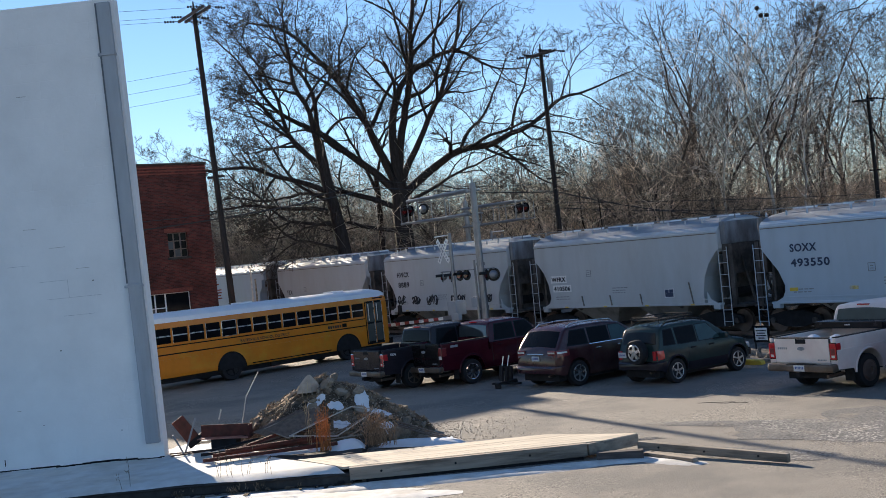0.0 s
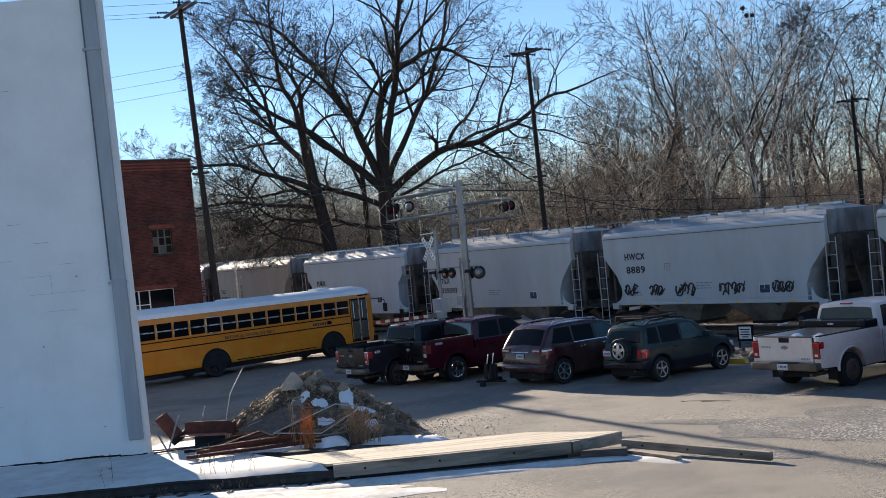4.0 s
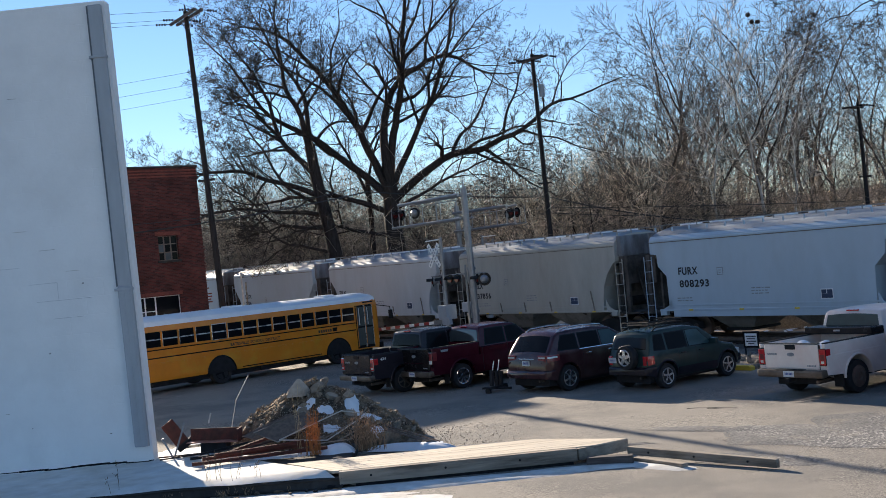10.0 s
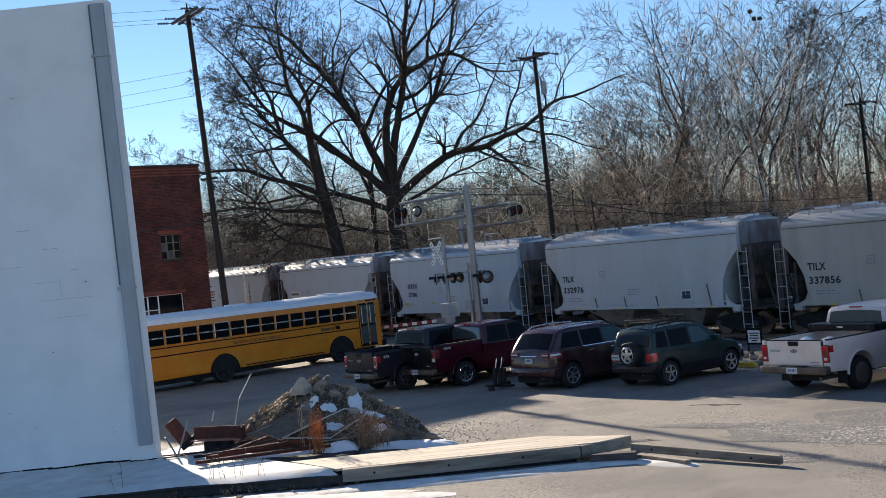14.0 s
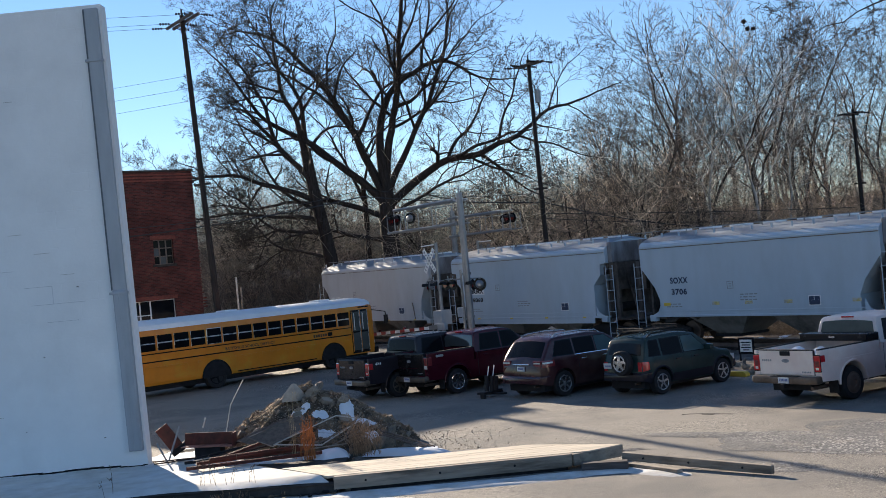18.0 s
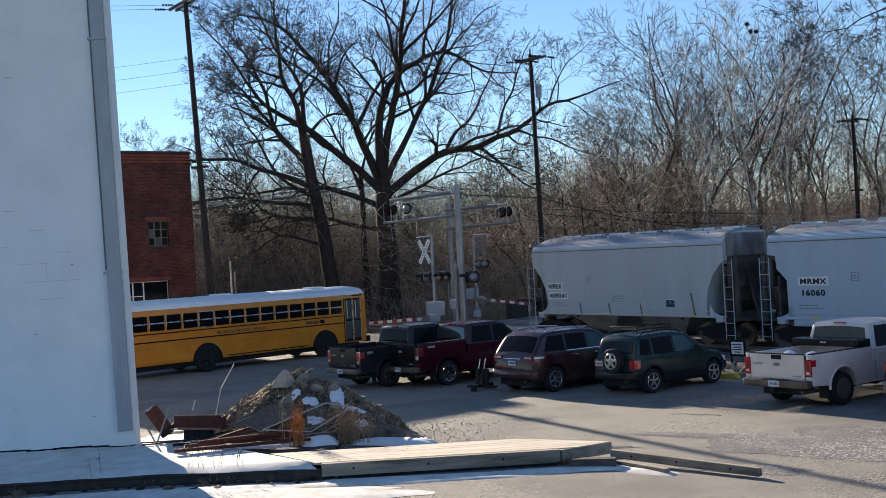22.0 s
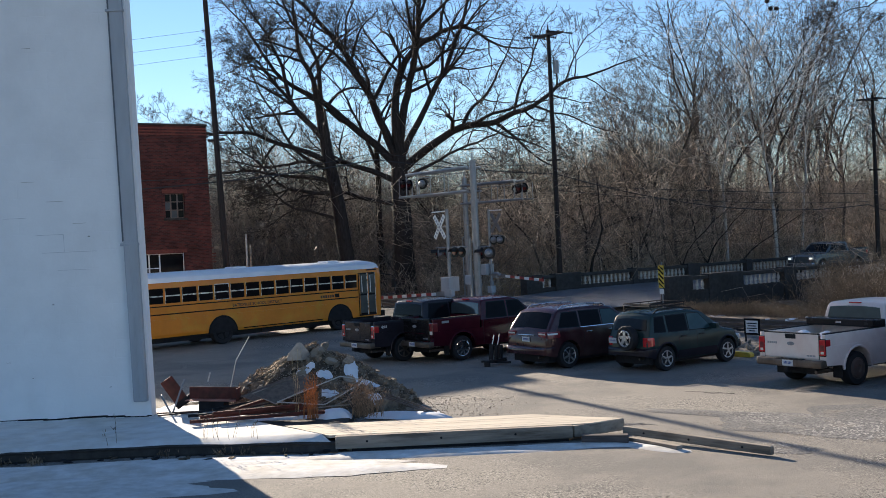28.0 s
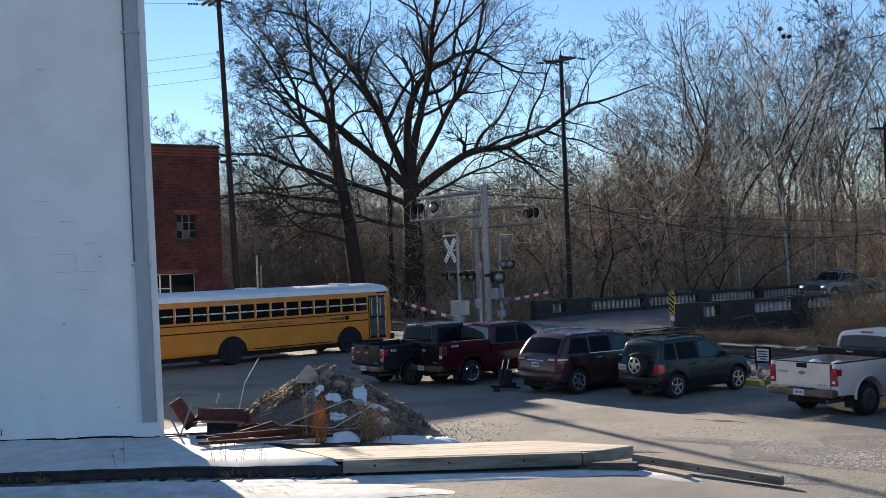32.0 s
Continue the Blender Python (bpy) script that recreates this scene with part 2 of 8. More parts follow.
    rust=mat("rusty_red_steel", (0.135, 0.036, 0.026), 0.75, 0.15, vary=0.3, scale=8, second=(0.09, 0.032, 0.022), amount=0.5, second_scale=3),
    dark_rust=mat("dark_rusty_steel", (0.045, 0.024, 0.018), 0.8, 0.2, vary=0.3, scale=8),
    rust_pale=mat("pale_rusty_primer", (0.36, 0.17, 0.13), 0.7, 0.05, vary=0.2, scale=8, second=(0.22, 0.09, 0.065), amount=0.4, second_scale=3),
    timber=mat("weathered_timber", (0.33, 0.275, 0.215), 0.85, vary=0.22, scale=5, bump=0.4, bump_scale=18, second=(0.13, 0.105, 0.08), amount=0.47, second_scale=1.6, stretch=(0.25, 2, 2)),
    deck=mat("pale_worn_decking", (0.56, 0.485, 0.38), 0.85, vary=0.14, scale=4, bump=0.25, bump_scale=14, second=(0.44, 0.36, 0.27), amount=0.4, second_scale=1.2, stretch=(0.22, 2.2, 1)),
    arm_wood=mat("greyed_arm_wood", (0.10, 0.085, 0.08), 0.85, vary=0.3, scale=6, stretch=(0.4, 3, 3), spec=0.2),
    pole=mat("creosoted_pole_wood", (0.034, 0.028, 0.026), 0.9, vary=0.3, scale=6, bump=0.4, bump_scale=12, stretch=(3, 3, 0.3), spec=0.2),
    bark=mat("dark_bark", (0.042, 0.034, 0.030), 0.95, vary=0.35, scale=5, bump=0.8, bump_scale=9, stretch=(2, 2, 0.5), spec=0.15),
    twig=mat("bare_twigs", (0.036, 0.028, 0.024), 0.7, vary=0.3, scale=3, spec=0.25),
    bark_pale=mat("pale_sycamore_bark", (0.50, 0.46, 0.41), 0.9, vary=0.3, scale=2.5, second=(0.26, 0.225, 0.19), amount=0.42, second_scale=0.9, spec=0.15),
    bark_mid=mat("grey_brown_bark", (0.125, 0.102, 0.086), 0.92, vary=0.35, scale=3, second=(0.06, 0.05, 0.043), amount=0.5, second_scale=0.6, spec=0.15, island=0.5),
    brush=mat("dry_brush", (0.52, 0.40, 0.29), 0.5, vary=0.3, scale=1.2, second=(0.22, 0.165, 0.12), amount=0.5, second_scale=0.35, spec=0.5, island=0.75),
    # Copy of the brush colour darkened for the backlit left side.
    brush_shaded=mat("shaded_brush", (0.26, 0.205, 0.155), 0.6, vary=0.3, scale=1.2, second=(0.12, 0.092, 0.07), amount=0.5, second_scale=0.35, spec=0.5, island=0.75),
    weed_brown=mat("brown_dead_weeds", (0.24, 0.175, 0.115), 0.9, vary=0.3, scale=3, second=(0.12, 0.09, 0.06), amount=0.5, second_scale=0.6, spec=0.15, island=0.5),
    frame_pale=mat("pale_grey_frame", (0.55, 0.51, 0.45), 0.6, 0.2, vary=0.15),
    mesh_dark=mat("dark_brown_mesh", (0.13, 0.105, 0.085), 0.9, vary=0.3, scale=14, bump=0.5, bump_scale=60),
    straw=mat("dry_straw_grass", (0.46, 0.35, 0.20), 0.9, vary=0.25, scale=3, spec=0.1, island=0.35),
    tan_grass=mat("tan_dry_grass", (0.36, 0.23, 0.14), 0.9, vary=0.25, scale=4, spec=0.1, island=0.35),
    orange_grass=mat("rust_orange_dry_grass", (0.42, 0.17, 0.06), 0.9, vary=0.25, scale=4, spec=0.1, island=0.3),
    rock=mat("broken_concrete_rubble", (0.29, 0.235, 0.175), 0.92, vary=0.28, scale=5, bump=0.8, bump_scale=14, second=(0.16, 0.14, 0.12), amount=0.45, second_scale=1.6, per_object=0.3, spec=0.2),
    pale_rubble=mat("pale_tan_concrete_block", (0.44, 0.375, 0.30), 0.92, vary=0.2, scale=5, bump=0.6, bump_scale=14, second=(0.30, 0.25, 0.195), amount=0.4, second_scale=2.2, spec=0.2),
    dirt=mat("brown_dirt", (0.20, 0.145, 0.095), 0.95, vary=0.4, scale=6, bump=1.0, bump_scale=12, second=(0.075, 0.06, 0.045), amount=0.5, second_scale=1.4, spec=0.1),
    letter=mat("black_lettering", (0.02, 0.022, 0.03), 0.6, vary=0.2),
    stencil=mat("faded_stencil_paint", (0.25, 0.26, 0.28), 0.7, vary=0.25, scale=8),
    letter_blue=mat("dark_blue_lettering", (0.025, 0.04, 0.09), 0.6, vary=0.2),
    white_paint=mat("white_paint", (0.78, 0.78, 0.77), 0.55, vary=0.06),
    yellow_paint=mat("yellow_paint", (0.72, 0.50, 0.06), 0.65, vary=0.12, scale=6, second=(0.5, 0.36, 0.08), amount=0.35, second_scale=3),
    red_paint=mat("red_paint", (0.30, 0.03, 0.028), 0.5, vary=0.1),
    wire=mat("black_cable", (0.02, 0.02, 0.022), 0.6),
    lens_dark=mat("dark_red_signal_lens", (0.10, 0.008, 0.01), 0.12, vary=0.1, coat=0.8),
    headlight=glow("glowing_headlamp", (1.0, 0.93, 0.75), 0.4),
)


def asphalt_chips(m, chip, scale, amount):
    """Adds pale and dark chips of stone to a surface."""
    nt = m.node_tree
    N, L = nt.nodes, nt.links
    b = N["Principled BSDF"]
    src = b.inputs["Base Color"].links[0].from_socket
    tc = N.new("ShaderNodeTexCoord")
    vo = N.new("ShaderNodeTexVoronoi")
    vo.inputs["Scale"].default_value = scale
    L.new(tc.outputs["Object"], vo.inputs["Vector"])
    no = N.new("ShaderNodeTexNoise")
    no.inputs["Scale"].default_value = 0.35
    no.inputs["Detail"].default_value = 4
    L.new(tc.outputs["Object"], no.inputs["Vector"])
    sep = N.new("ShaderNodeSeparateColor")
    L.new(vo.outputs["Color"], sep.inputs[0])
    gt = N.new("ShaderNodeMapRange")
    gt.inputs[1].default_value, gt.inputs[2].default_value = 1 - amount, 1 - amount + 0.02
    L.new(sep.outputs[0], gt.inputs[0])
    mk = N.new("ShaderNodeMapRange")
    mk.inputs[1].default_value, mk.inputs[2].default_value = 0.45, 0.6
    L.new(no.outputs[0], mk.inputs[0])
    pr = N.new("ShaderNodeMath")
    pr.operation = "MULTIPLY"
    L.new(gt.outputs[0], pr.inputs[0])
    L.new(mk.outputs[0], pr.inputs[1])
    mx = N.new("ShaderNodeMix")
    mx.data_type = "RGBA"
    mx.inputs[7].default_value = (*chip, 1)
    L.new(pr.outputs[0], mx.inputs[0])
    L.new(src, mx.inputs[6])
    L.new(mx.outputs[2], b.inputs["Base Color"])


asphalt_chips(M["asphalt"], (0.46, 0.42, 0.36), 52, 0.16)
asphalt_chips(M["asphalt"], (0.07, 0.065, 0.06), 36, 0.16)
asphalt_chips(M["dark_gravel"], (0.40, 0.38, 0.35), 26, 0.22)
asphalt_chips(M["ballast"], (0.34, 0.31, 0.28), 9, 0.25)


def block_relief(m, w, h, strength):
    """Adds the faint courses of painted blocks to a surface's relief."""
    nt = m.node_tree
    N, L = nt.nodes, nt.links
    b = N["Principled BSDF"]
    tc = N.new("ShaderNodeTexCoord")
    mp = N.new("ShaderNodeMapping")
    mp.inputs["Rotation"].default_value = (radians(90), 0, 0)
    L.new(tc.outputs["Object"], mp.inputs[0])
    br = N.new("ShaderNodeTexBrick")
    br.inputs["Scale"].default_value = 1.0
    br.inputs["Brick Width"].default_value, br.inputs["Row Height"].default_value = w, h
    br.inputs["Mortar Size"].default_value, br.inputs["Mortar Smooth"].default_value = 0.008, 0.6
    L.new(mp.outputs[0], br.inputs["Vector"])
    no = N.new("ShaderNodeTexNoise")
    no.inputs["Scale"].default_value = 1.1
    L.new(tc.outputs["Object"], no.inputs["Vector"])
    mr = N.new("ShaderNodeMapRange")
    mr.inputs[1].default_value, mr.inputs[2].default_value = 0.45, 0.65
    L.new(no.outputs[0], mr.inputs[0])
    mu = N.new("ShaderNodeMath")
    mu.operation = "MULTIPLY"
    L.new(br.outputs["Fac"], mu.inputs[0])
    L.new(mr.outputs[0], mu.inputs[1])
    bp = N.new("ShaderNodeBump")
    bp.invert = True
    bp.inputs["Strength"].default_value, bp.inputs["Distance"].default_value = strength, 0.008
    L.new(mu.outputs[0], bp.inputs["Height"])
    L.new(b.inputs["Normal"].links[0].from_socket, bp.inputs["Normal"])
    L.new(bp.outputs[0], b.inputs["Normal"])


block_relief(M["white_wall"], 0.81, 0.405, 0.35)


# ---- mesh tools ----
def part(name, bm, material, parent=None, label="", smooth=False):
    """Links a bmesh as one mesh object under a thing or a part."""
    me = bpy.data.meshes.new(name)
    bm.normal_update()
    bm.to_mesh(me)
    bm.free()
    me.materials.append(material)
    if smooth:
        me.polygons.foreach_set("use_smooth", [True] * len(me.polygons))
        me.set_sharp_from_angle(angle=radians(38))
    ob = new(name, me)
    if parent:
        ob.parent = parent
    if label:
        ob["label"] = label
    return ob


def empty(name, m, label, category, group="", kind=""):
    ob = new(name)
    ob.matrix_world = m
    return tagged(ob, label, category, group, kind)


def box(bm, x0, x1, y0, y1, z0, z1, bevel=0.0, m=None):
    r = bmesh.ops.create_cube(bm, size=1)
    vs = r["verts"]
    for v in vs:
        v.co = Vector(((x0 + x1) / 2 + v.co.x * (x1 - x0), (y0 + y1) / 2 + v.co.y * (y1 - y0), (z0 + z1) / 2 + v.co.z * (z1 - z0)))
    if bevel:
        es = list({e for v in vs for e in v.link_edges})
        r2 = bmesh.ops.bevel(bm, geom=es, offset=bevel, segments=2, affect="EDGES", profile=0.6)
        vs = list({v for f in r2["faces"] for v in f.verts} | {v for v in vs if v.is_valid})
    if m is not None:
        bmesh.ops.transform(bm, matrix=m, verts=[v for v in vs if v.is_valid])
    return bm


def nb():
    return bmesh.new()


def tube(bm, p0, p1, r0, r1=None, n=10, caps=True):
    p0, p1 = Vector(p0), Vector(p1)
    r1 = r0 if r1 is None else r1
    d = (p1 - p0).normalized()
    a = d.orthogonal().normalized()
    b = d.cross(a)
    rings = []
    for p, r in ((p0, r0), (p1, r1)):
        rings.append([bm.verts.new(p + (a * math.cos(2 * math.pi * i / n) + b * math.sin(2 * math.pi * i / n)) * r) for i in range(n)])
    for i in range(n):
        j = (i + 1) % n
        bm.faces.new((rings[0][i], rings[0][j], rings[1][j], rings[1][i]))
    if caps:
        bm.faces.new(rings[0][::-1])
        bm.faces.new(rings[1])
    return bm


def path_tube(bm, pts, r, n=6):
    """One bent tube through the points."""
    pts = [Vector(p) for p in pts]
    secs, side = [], None
    for i, p in enumerate(pts):
        d = (pts[min(i + 1, len(pts) - 1)] - pts[max(i - 1, 0)]).normalized()
        side = d.orthogonal().normalized() if side is None else (side - d * side.dot(d)).normalized()
        up = d.cross(side)
        secs.append([p + (side * math.cos(2 * math.pi * k / n) + up * math.sin(2 * math.pi * k / n)) * r for k in range(n)])
    return loft(bm, secs)


def loft(bm, sections, closed=True, caps=True):
    """Skin through rings of equal length."""
    rings = [[bm.verts.new(p) for p in s] for s in sections]
    n = len(rings[0])
    for a, b in zip(rings[:-1], rings[1:]):
        for i in range(n if closed else n - 1):
            j = (i + 1) % n
            bm.faces.new((a[i], a[j], b[j], b[i]))
    if caps:
        bm.faces.new(rings[0][::-1])
        bm.faces.new(rings[-1])
    bmesh.ops.recalc_face_normals(bm, faces=bm.faces[:])
    return bm


def prism(bm, poly, y0, y1, bevel=0.0):
    """A side profile of (x, z) points, from y0 to y1."""
    loft(bm, [[(x, y0, z) for x, z in poly], [(x, y1, z) for x, z in poly]])
    if bevel:
        bmesh.ops.bevel(bm, geom=bm.edges[:], offset=bevel, segments=2, affect="EDGES", profile=0.6)
    return bm


def disc(bm, c, axis, r, depth, n=24, r2=None):
    c, axis = Vector(c), Vector(axis).normalized()
    return tube(bm, c - axis * depth / 2, c + axis * depth / 2, r, r if r2 is None else r2, n)


def lathe(bm, prof, n=20, axis="Y", c=(0, 0, 0)):
    """Turns (radius, along) points about an axis."""
    secs = []
    for r, h in prof:
        ring = []
        for i in range(n):
            a = 2 * math.pi * i / n
            u, v = r * math.cos(a), r * math.sin(a)
            p = {"X": (h, u, v), "Y": (u, h, v), "Z": (u, v, h)}[axis]
            ring.append((p[0] + c[0], p[1] + c[1], p[2] + c[2]))
        secs.append(ring)
    return loft(bm, secs)


def text_mesh(name, body, size, material, parent, m, label="", thick=0.004, space=1.0, bold=0.0):
    cu = bpy.data.curves.new(name, "FONT")
    cu.body, cu.size, cu.extrude, cu.space_character = body, size, thick, space
    cu.align_x = "LEFT"
    cu.offset = bold
    cu.resolution_u = 3
    tmp = bpy.data.objects.new("tmp", cu)
    scene.collection.objects.link(tmp)
    me = bpy.data.meshes.new_from_object(tmp.evaluated_get(bpy.context.evaluated_depsgraph_get()))
    bpy.data.objects.remove(tmp)
    bpy.data.curves.remove(cu)
    me.materials.clear()
    me.materials.append(material)
    ob = new(name, me)
    ob.parent = parent
    ob.matrix_local = m
    if label:
        ob["label"] = label
    return ob


def tubes_mesh(name, P0, P1, R0, R1, sides):
    """One mesh of many open tapered tubes."""
    P0, P1, R0, R1 = (np.asarray(a, float) for a in (P0, P1, R0, R1))
    n = len(P0)
    d = P1 - P0
    d /= np.maximum(np.linalg.norm(d, axis=1, keepdims=True), 1e-9)
    ref = np.where(np.abs(d[:, 2:3]) < 0.9, [[0, 0, 1.0]], [[1.0, 0, 0]])
    a = np.cross(d, ref)
    a /= np.maximum(np.linalg.norm(a, axis=1, keepdims=True), 1e-9)
    b = np.cross(d, a)
    ang = 2 * np.pi * np.arange(sides) / sides
    ring = a[:, None] * np.cos(ang)[None, :, None] + b[:, None] * np.sin(ang)[None, :, None]
    V = np.concatenate([P0[:, None] + ring * R0[:, None, None], P1[:, None] + ring * R1[:, None, None]], axis=1).reshape(-1, 3)
    i = np.arange(sides)
    j = (i + 1) % sides
    quad = np.stack([i, j, j + sides, i + sides], axis=1)
    Fq = (quad[None] + (np.arange(n) * 2 * sides)[:, None, None]).reshape(-1, 4)
    me = bpy.data.meshes.new(name)
    me.vertices.add(len(V))
    me.vertices.foreach_set("co", V.ravel())
    me.loops.add(len(Fq) * 4)
    me.loops.foreach_set("vertex_index", Fq.ravel().astype(np.int32))
    me.polygons.add(len(Fq))
    me.polygons.foreach_set("loop_start", np.arange(0, len(Fq) * 4, 4, dtype=np.int32))
    me.polygons.foreach_set("use_smooth", np.ones(len(Fq), bool))
    me.update(calc_edges=True)
    return me


def mesh_ob(name, me, material, parent=None, label=""):
    if not me.materials:
        me.materials.append(material)
    ob = new(name, me)
    if parent:
        ob.parent = parent
    if label:
        ob["label"] = label
    return ob

# ---- plan ----
TH = radians(35.95)
GN = Vector((math.cos(TH), math.sin(TH), 0))       # across the track, away from the yard
GU = Vector((math.sin(TH), -math.cos(TH), 0))      # along the track, the way the train runs
HEAD = 35.95                                       # heading of parked cars and of the street
TRACK_N = 34.35


def G(n, u, z=0.0):
    return GN * n + GU * u + Vector((0, 0, z))


def GP(n, u, z=0.0, turn=0.0):
    """A pose whose x axis runs across the track, away from the yard."""
    return Matrix.Translation(G(n, u, z)) @ Matrix.Rotation(TH + radians(turn), 4, "Z")


def rail_z(u):
    return -0.13 - 0.0121 * max(-130.0, min(20.0, u))


def smooth(a, b, x):
    t = max(0.0, min(1.0, (x - a) / (b - a)))
    return t * t * (3 - 2 * t)


def ground_z(n, u):
    return base_z(n, u) + 5.5 * smooth(86, 150, G(n, u).y) * smooth(38, 44, n)


def base_z(n, u):
    zt = rail_z(u) - 0.22
    z = zt * smooth(25.5, 31.5, n)
    if n > 38:
        z += -1.3 * smooth(39, 44, n) * (1 - smooth(60, 75, n)) * smooth(-38, -34, u)
        z += -0.5 * smooth(41, 48, n) * (1 - smooth(60, 75, n)) * (1 - smooth(-52, -48, u))
        z += 3.0 * smooth(62, 150, n)
    return z


def axis_steps(lo, hi, near_lo, near_hi, fine, coarse):
    xs = [lo]
    while xs[-1] < hi:
        x = xs[-1]
        xs.append(x + (fine if near_lo <= x < near_hi else coarse))
    return xs


# ---- ground ----
def build_ground():
    ns = axis_steps(-120, 900, 0, 80, 1.0, 12.0)
    us = axis_steps(-700, 500, -80, 10, 1.5, 14.0)
    rng = random.Random(3)
    verts, faces = [], []
    for n in ns:
        for u in us:
            p = G(n, u)
            z = ground_z(n, u)
            z += 0.02 * noise.noise(Vector((p.x * 0.25, p.y * 0.25, 0))) * (1 - smooth(9, 15, n))
            z += 0.25 * noise.noise(Vector((p.x * 0.15, p.y * 0.15, 4))) * smooth(42, 60, n)
            verts.append((p.x, p.y, z))
    k = len(us)
    for i in range(len(ns) - 1):
        for j in range(k - 1):
            faces.append((i * k + j, (i + 1) * k + j, (i + 1) * k + j + 1, i * k + j + 1))
    me = bpy.data.meshes.new("ground")
    me.from_pydata(verts, [], faces)
    me.materials.append(M["asphalt"])
    me.materials.append(M["ballast"])
    me.materials.append(M["soil"])
    idx = []
    for i in range(len(ns) - 1):
        for j in range(k - 1):
            n, u = ns[i], us[j]
            idx.append(2 if n >= 38 or n > 27 and not (-50 < u < -36) and n >= 37 else (1 if n >= 27.5 and not (-50 < u < -35) else 0))
    me.polygons.foreach_set("material_index", idx)
    me.polygons.foreach_set("use_smooth", [True] * len(idx))
    me.update()
    ob = new("ground", me)
    return tagged(ob, "worn gravelly asphalt yard rising to a railway and wooded bank", "ground", kind="structure")


ground = build_ground()


def strip(name, n0, n1, u0, u1, material, lift, label, steps=40, slope_n=None):
    bm = nb()
    rows = []
    for i in range(steps + 1):
        n = n0 + (n1 - n0) * i / steps
        row = []
        for u in (u0, (u0 + u1) / 2, u1):
            z = (slope_n(n, u) if slope_n else ground_z(n, u)) + lift
            row.append(bm.verts.new(G(n, u, z)))
        rows.append(row)
    for a, b in zip(rows[:-1], rows[1:]):
        for j in range(2):
            bm.faces.new((a[j], a[j + 1], b[j + 1], b[j]))
    bmesh.ops.solidify(bm, geom=bm.faces[:], thickness=0.05)
    ob = part(name, bm, material, None)
    return tagged(ob, label, name, kind="structure")


ROAD_U0, ROAD_U1 = -48.0, -37.4


def road_z(n, u):
    return 0.02 + (rail_z(u) + 0.0) * smooth(24, 31, n) + 0.15 * smooth(38, 44, n)


strip("road", 31.2, 110, ROAD_U0, ROAD_U1, M["road"], 0.0, "grey asphalt road crossing the railway onto a bridge", 80, road_z)


# ---- white building ----
def build_white_wall():
    wall = empty("white_building", pose(-6.62, 24.9, 0.0, 0, 0, -1.5), "white painted masonry block building with a downspout", "building")
    bm = nb()
    box(bm, -26, 0, 0, 0.35, 0.0, 10.6)
    part("front_wall", bm, M["white_wall"], wall)
    bm = nb()
    box(bm, -0.35, 0, 0.352, 9.0, 0.0, 10.6)
    for v in bm.verts:
        v.co.x -= 0.70 * (v.co.y - 0.352)
    part("side_wall", bm, M["white_wall"], wall)
    bm = nb()
    box(bm, -26.0, -6.8, 0.352, 9.0, 10.3, 10.6)
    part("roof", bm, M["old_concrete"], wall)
    # downspout: a folded sheet channel on the wall, joined low down; a dark tube draws its shadow line
    pipe = part("downspout", box(nb(), -0.345, -0.05, -0.13, -0.004, 4.15, 10.5, 0.022), M["grey_paint"], wall, "grey galvanised downspout")
    part("lower_length", box(nb(), -0.355, -0.04, -0.15, -0.004, 0.62, 4.20, 0.03), M["grey_paint"], pipe)
    part("fold", box(nb(), -0.23, -0.205, -0.158, -0.145, 0.66, 4.18, 0.006), M["grey_paint"], pipe)
    part("fold", box(nb(), -0.11, -0.085, -0.158, -0.145, 0.66, 4.18, 0.006), M["grey_paint"], pipe)
    part("conduit", tube(nb(), (-0.372, -0.035, 4.2), (-0.372, -0.035, 10.5), 0.032, 0.032, 10), M["spout_shade"], pipe, "dark tube drawn for the downspout's shadow line", True)
    for z in (4.10, 9.3):
        part("strap", box(nb(), -0.42, -0.03, -0.16, -0.002, z, z + 0.06, 0.01), M["grey_paint"], pipe)
    # dark gap along the foot, cracks and bare patches in the paint
    rng = random.Random(2)
    x = -26.0
    while x < -0.1:
        l = rng.uniform(0.15, 0.7)
        z = 0.285 + 0.03 * noise.noise(Vector((x, 0, 0)))
        part("foot_gap", box(nb(), x, min(0, x + l), -0.006, 0.002, z, z + rng.uniform(0.012, 0.045)), M["dark"], wall)
        x += l * rng.uniform(0.7, 1.05)
    for x, z, w in ((-2.05, 5.16, 0.35), (-2.6, 5.62, 0.3), (-1.5, 4.65, 0.3), (-3.2, 1.6, 0.1), (-2.4, 8.6, 0.2)):
        part("crack", box(nb(), x, x + w, -0.004, 0.002, z, z + 0.007), M["concrete"], wall)
    for k in range(4):
        x, z = rng.uniform(-3.9, -0.7), rng.uniform(0.5, 6.5)
        part("chip", box(nb(), x, x + rng.uniform(0.02, 0.05), -0.004, 0.002, z, z + rng.uniform(0.01, 0.025)), M["old_concrete"], wall)
    for x in (-3.6,):
        part("stain", box(nb(), x, x + 0.02, -0.003, 0.002, 0.4, 0.4 + rng.uniform(0.15, 0.4)), M["old_concrete"], wall)
    # open joints round a few blocks where the paint has cracked
    for x, z, w, h in ((-2.35, 4.42, 0.62, 0.40), (-1.55, 4.02, 0.55, 0.0), (-3.05, 4.82, 0.5, 0.0), (-1.9, 3.62, 0.7, 0.0)):
        part("joint", box(nb(), x, x + w, -0.003, 0.002, z, z + 0.006), M["joint"], wall)
        if h:
            part("joint", box(nb(), x + w, x + w + 0.006, -0.003, 0.002, z - h, z), M["joint"], wall)
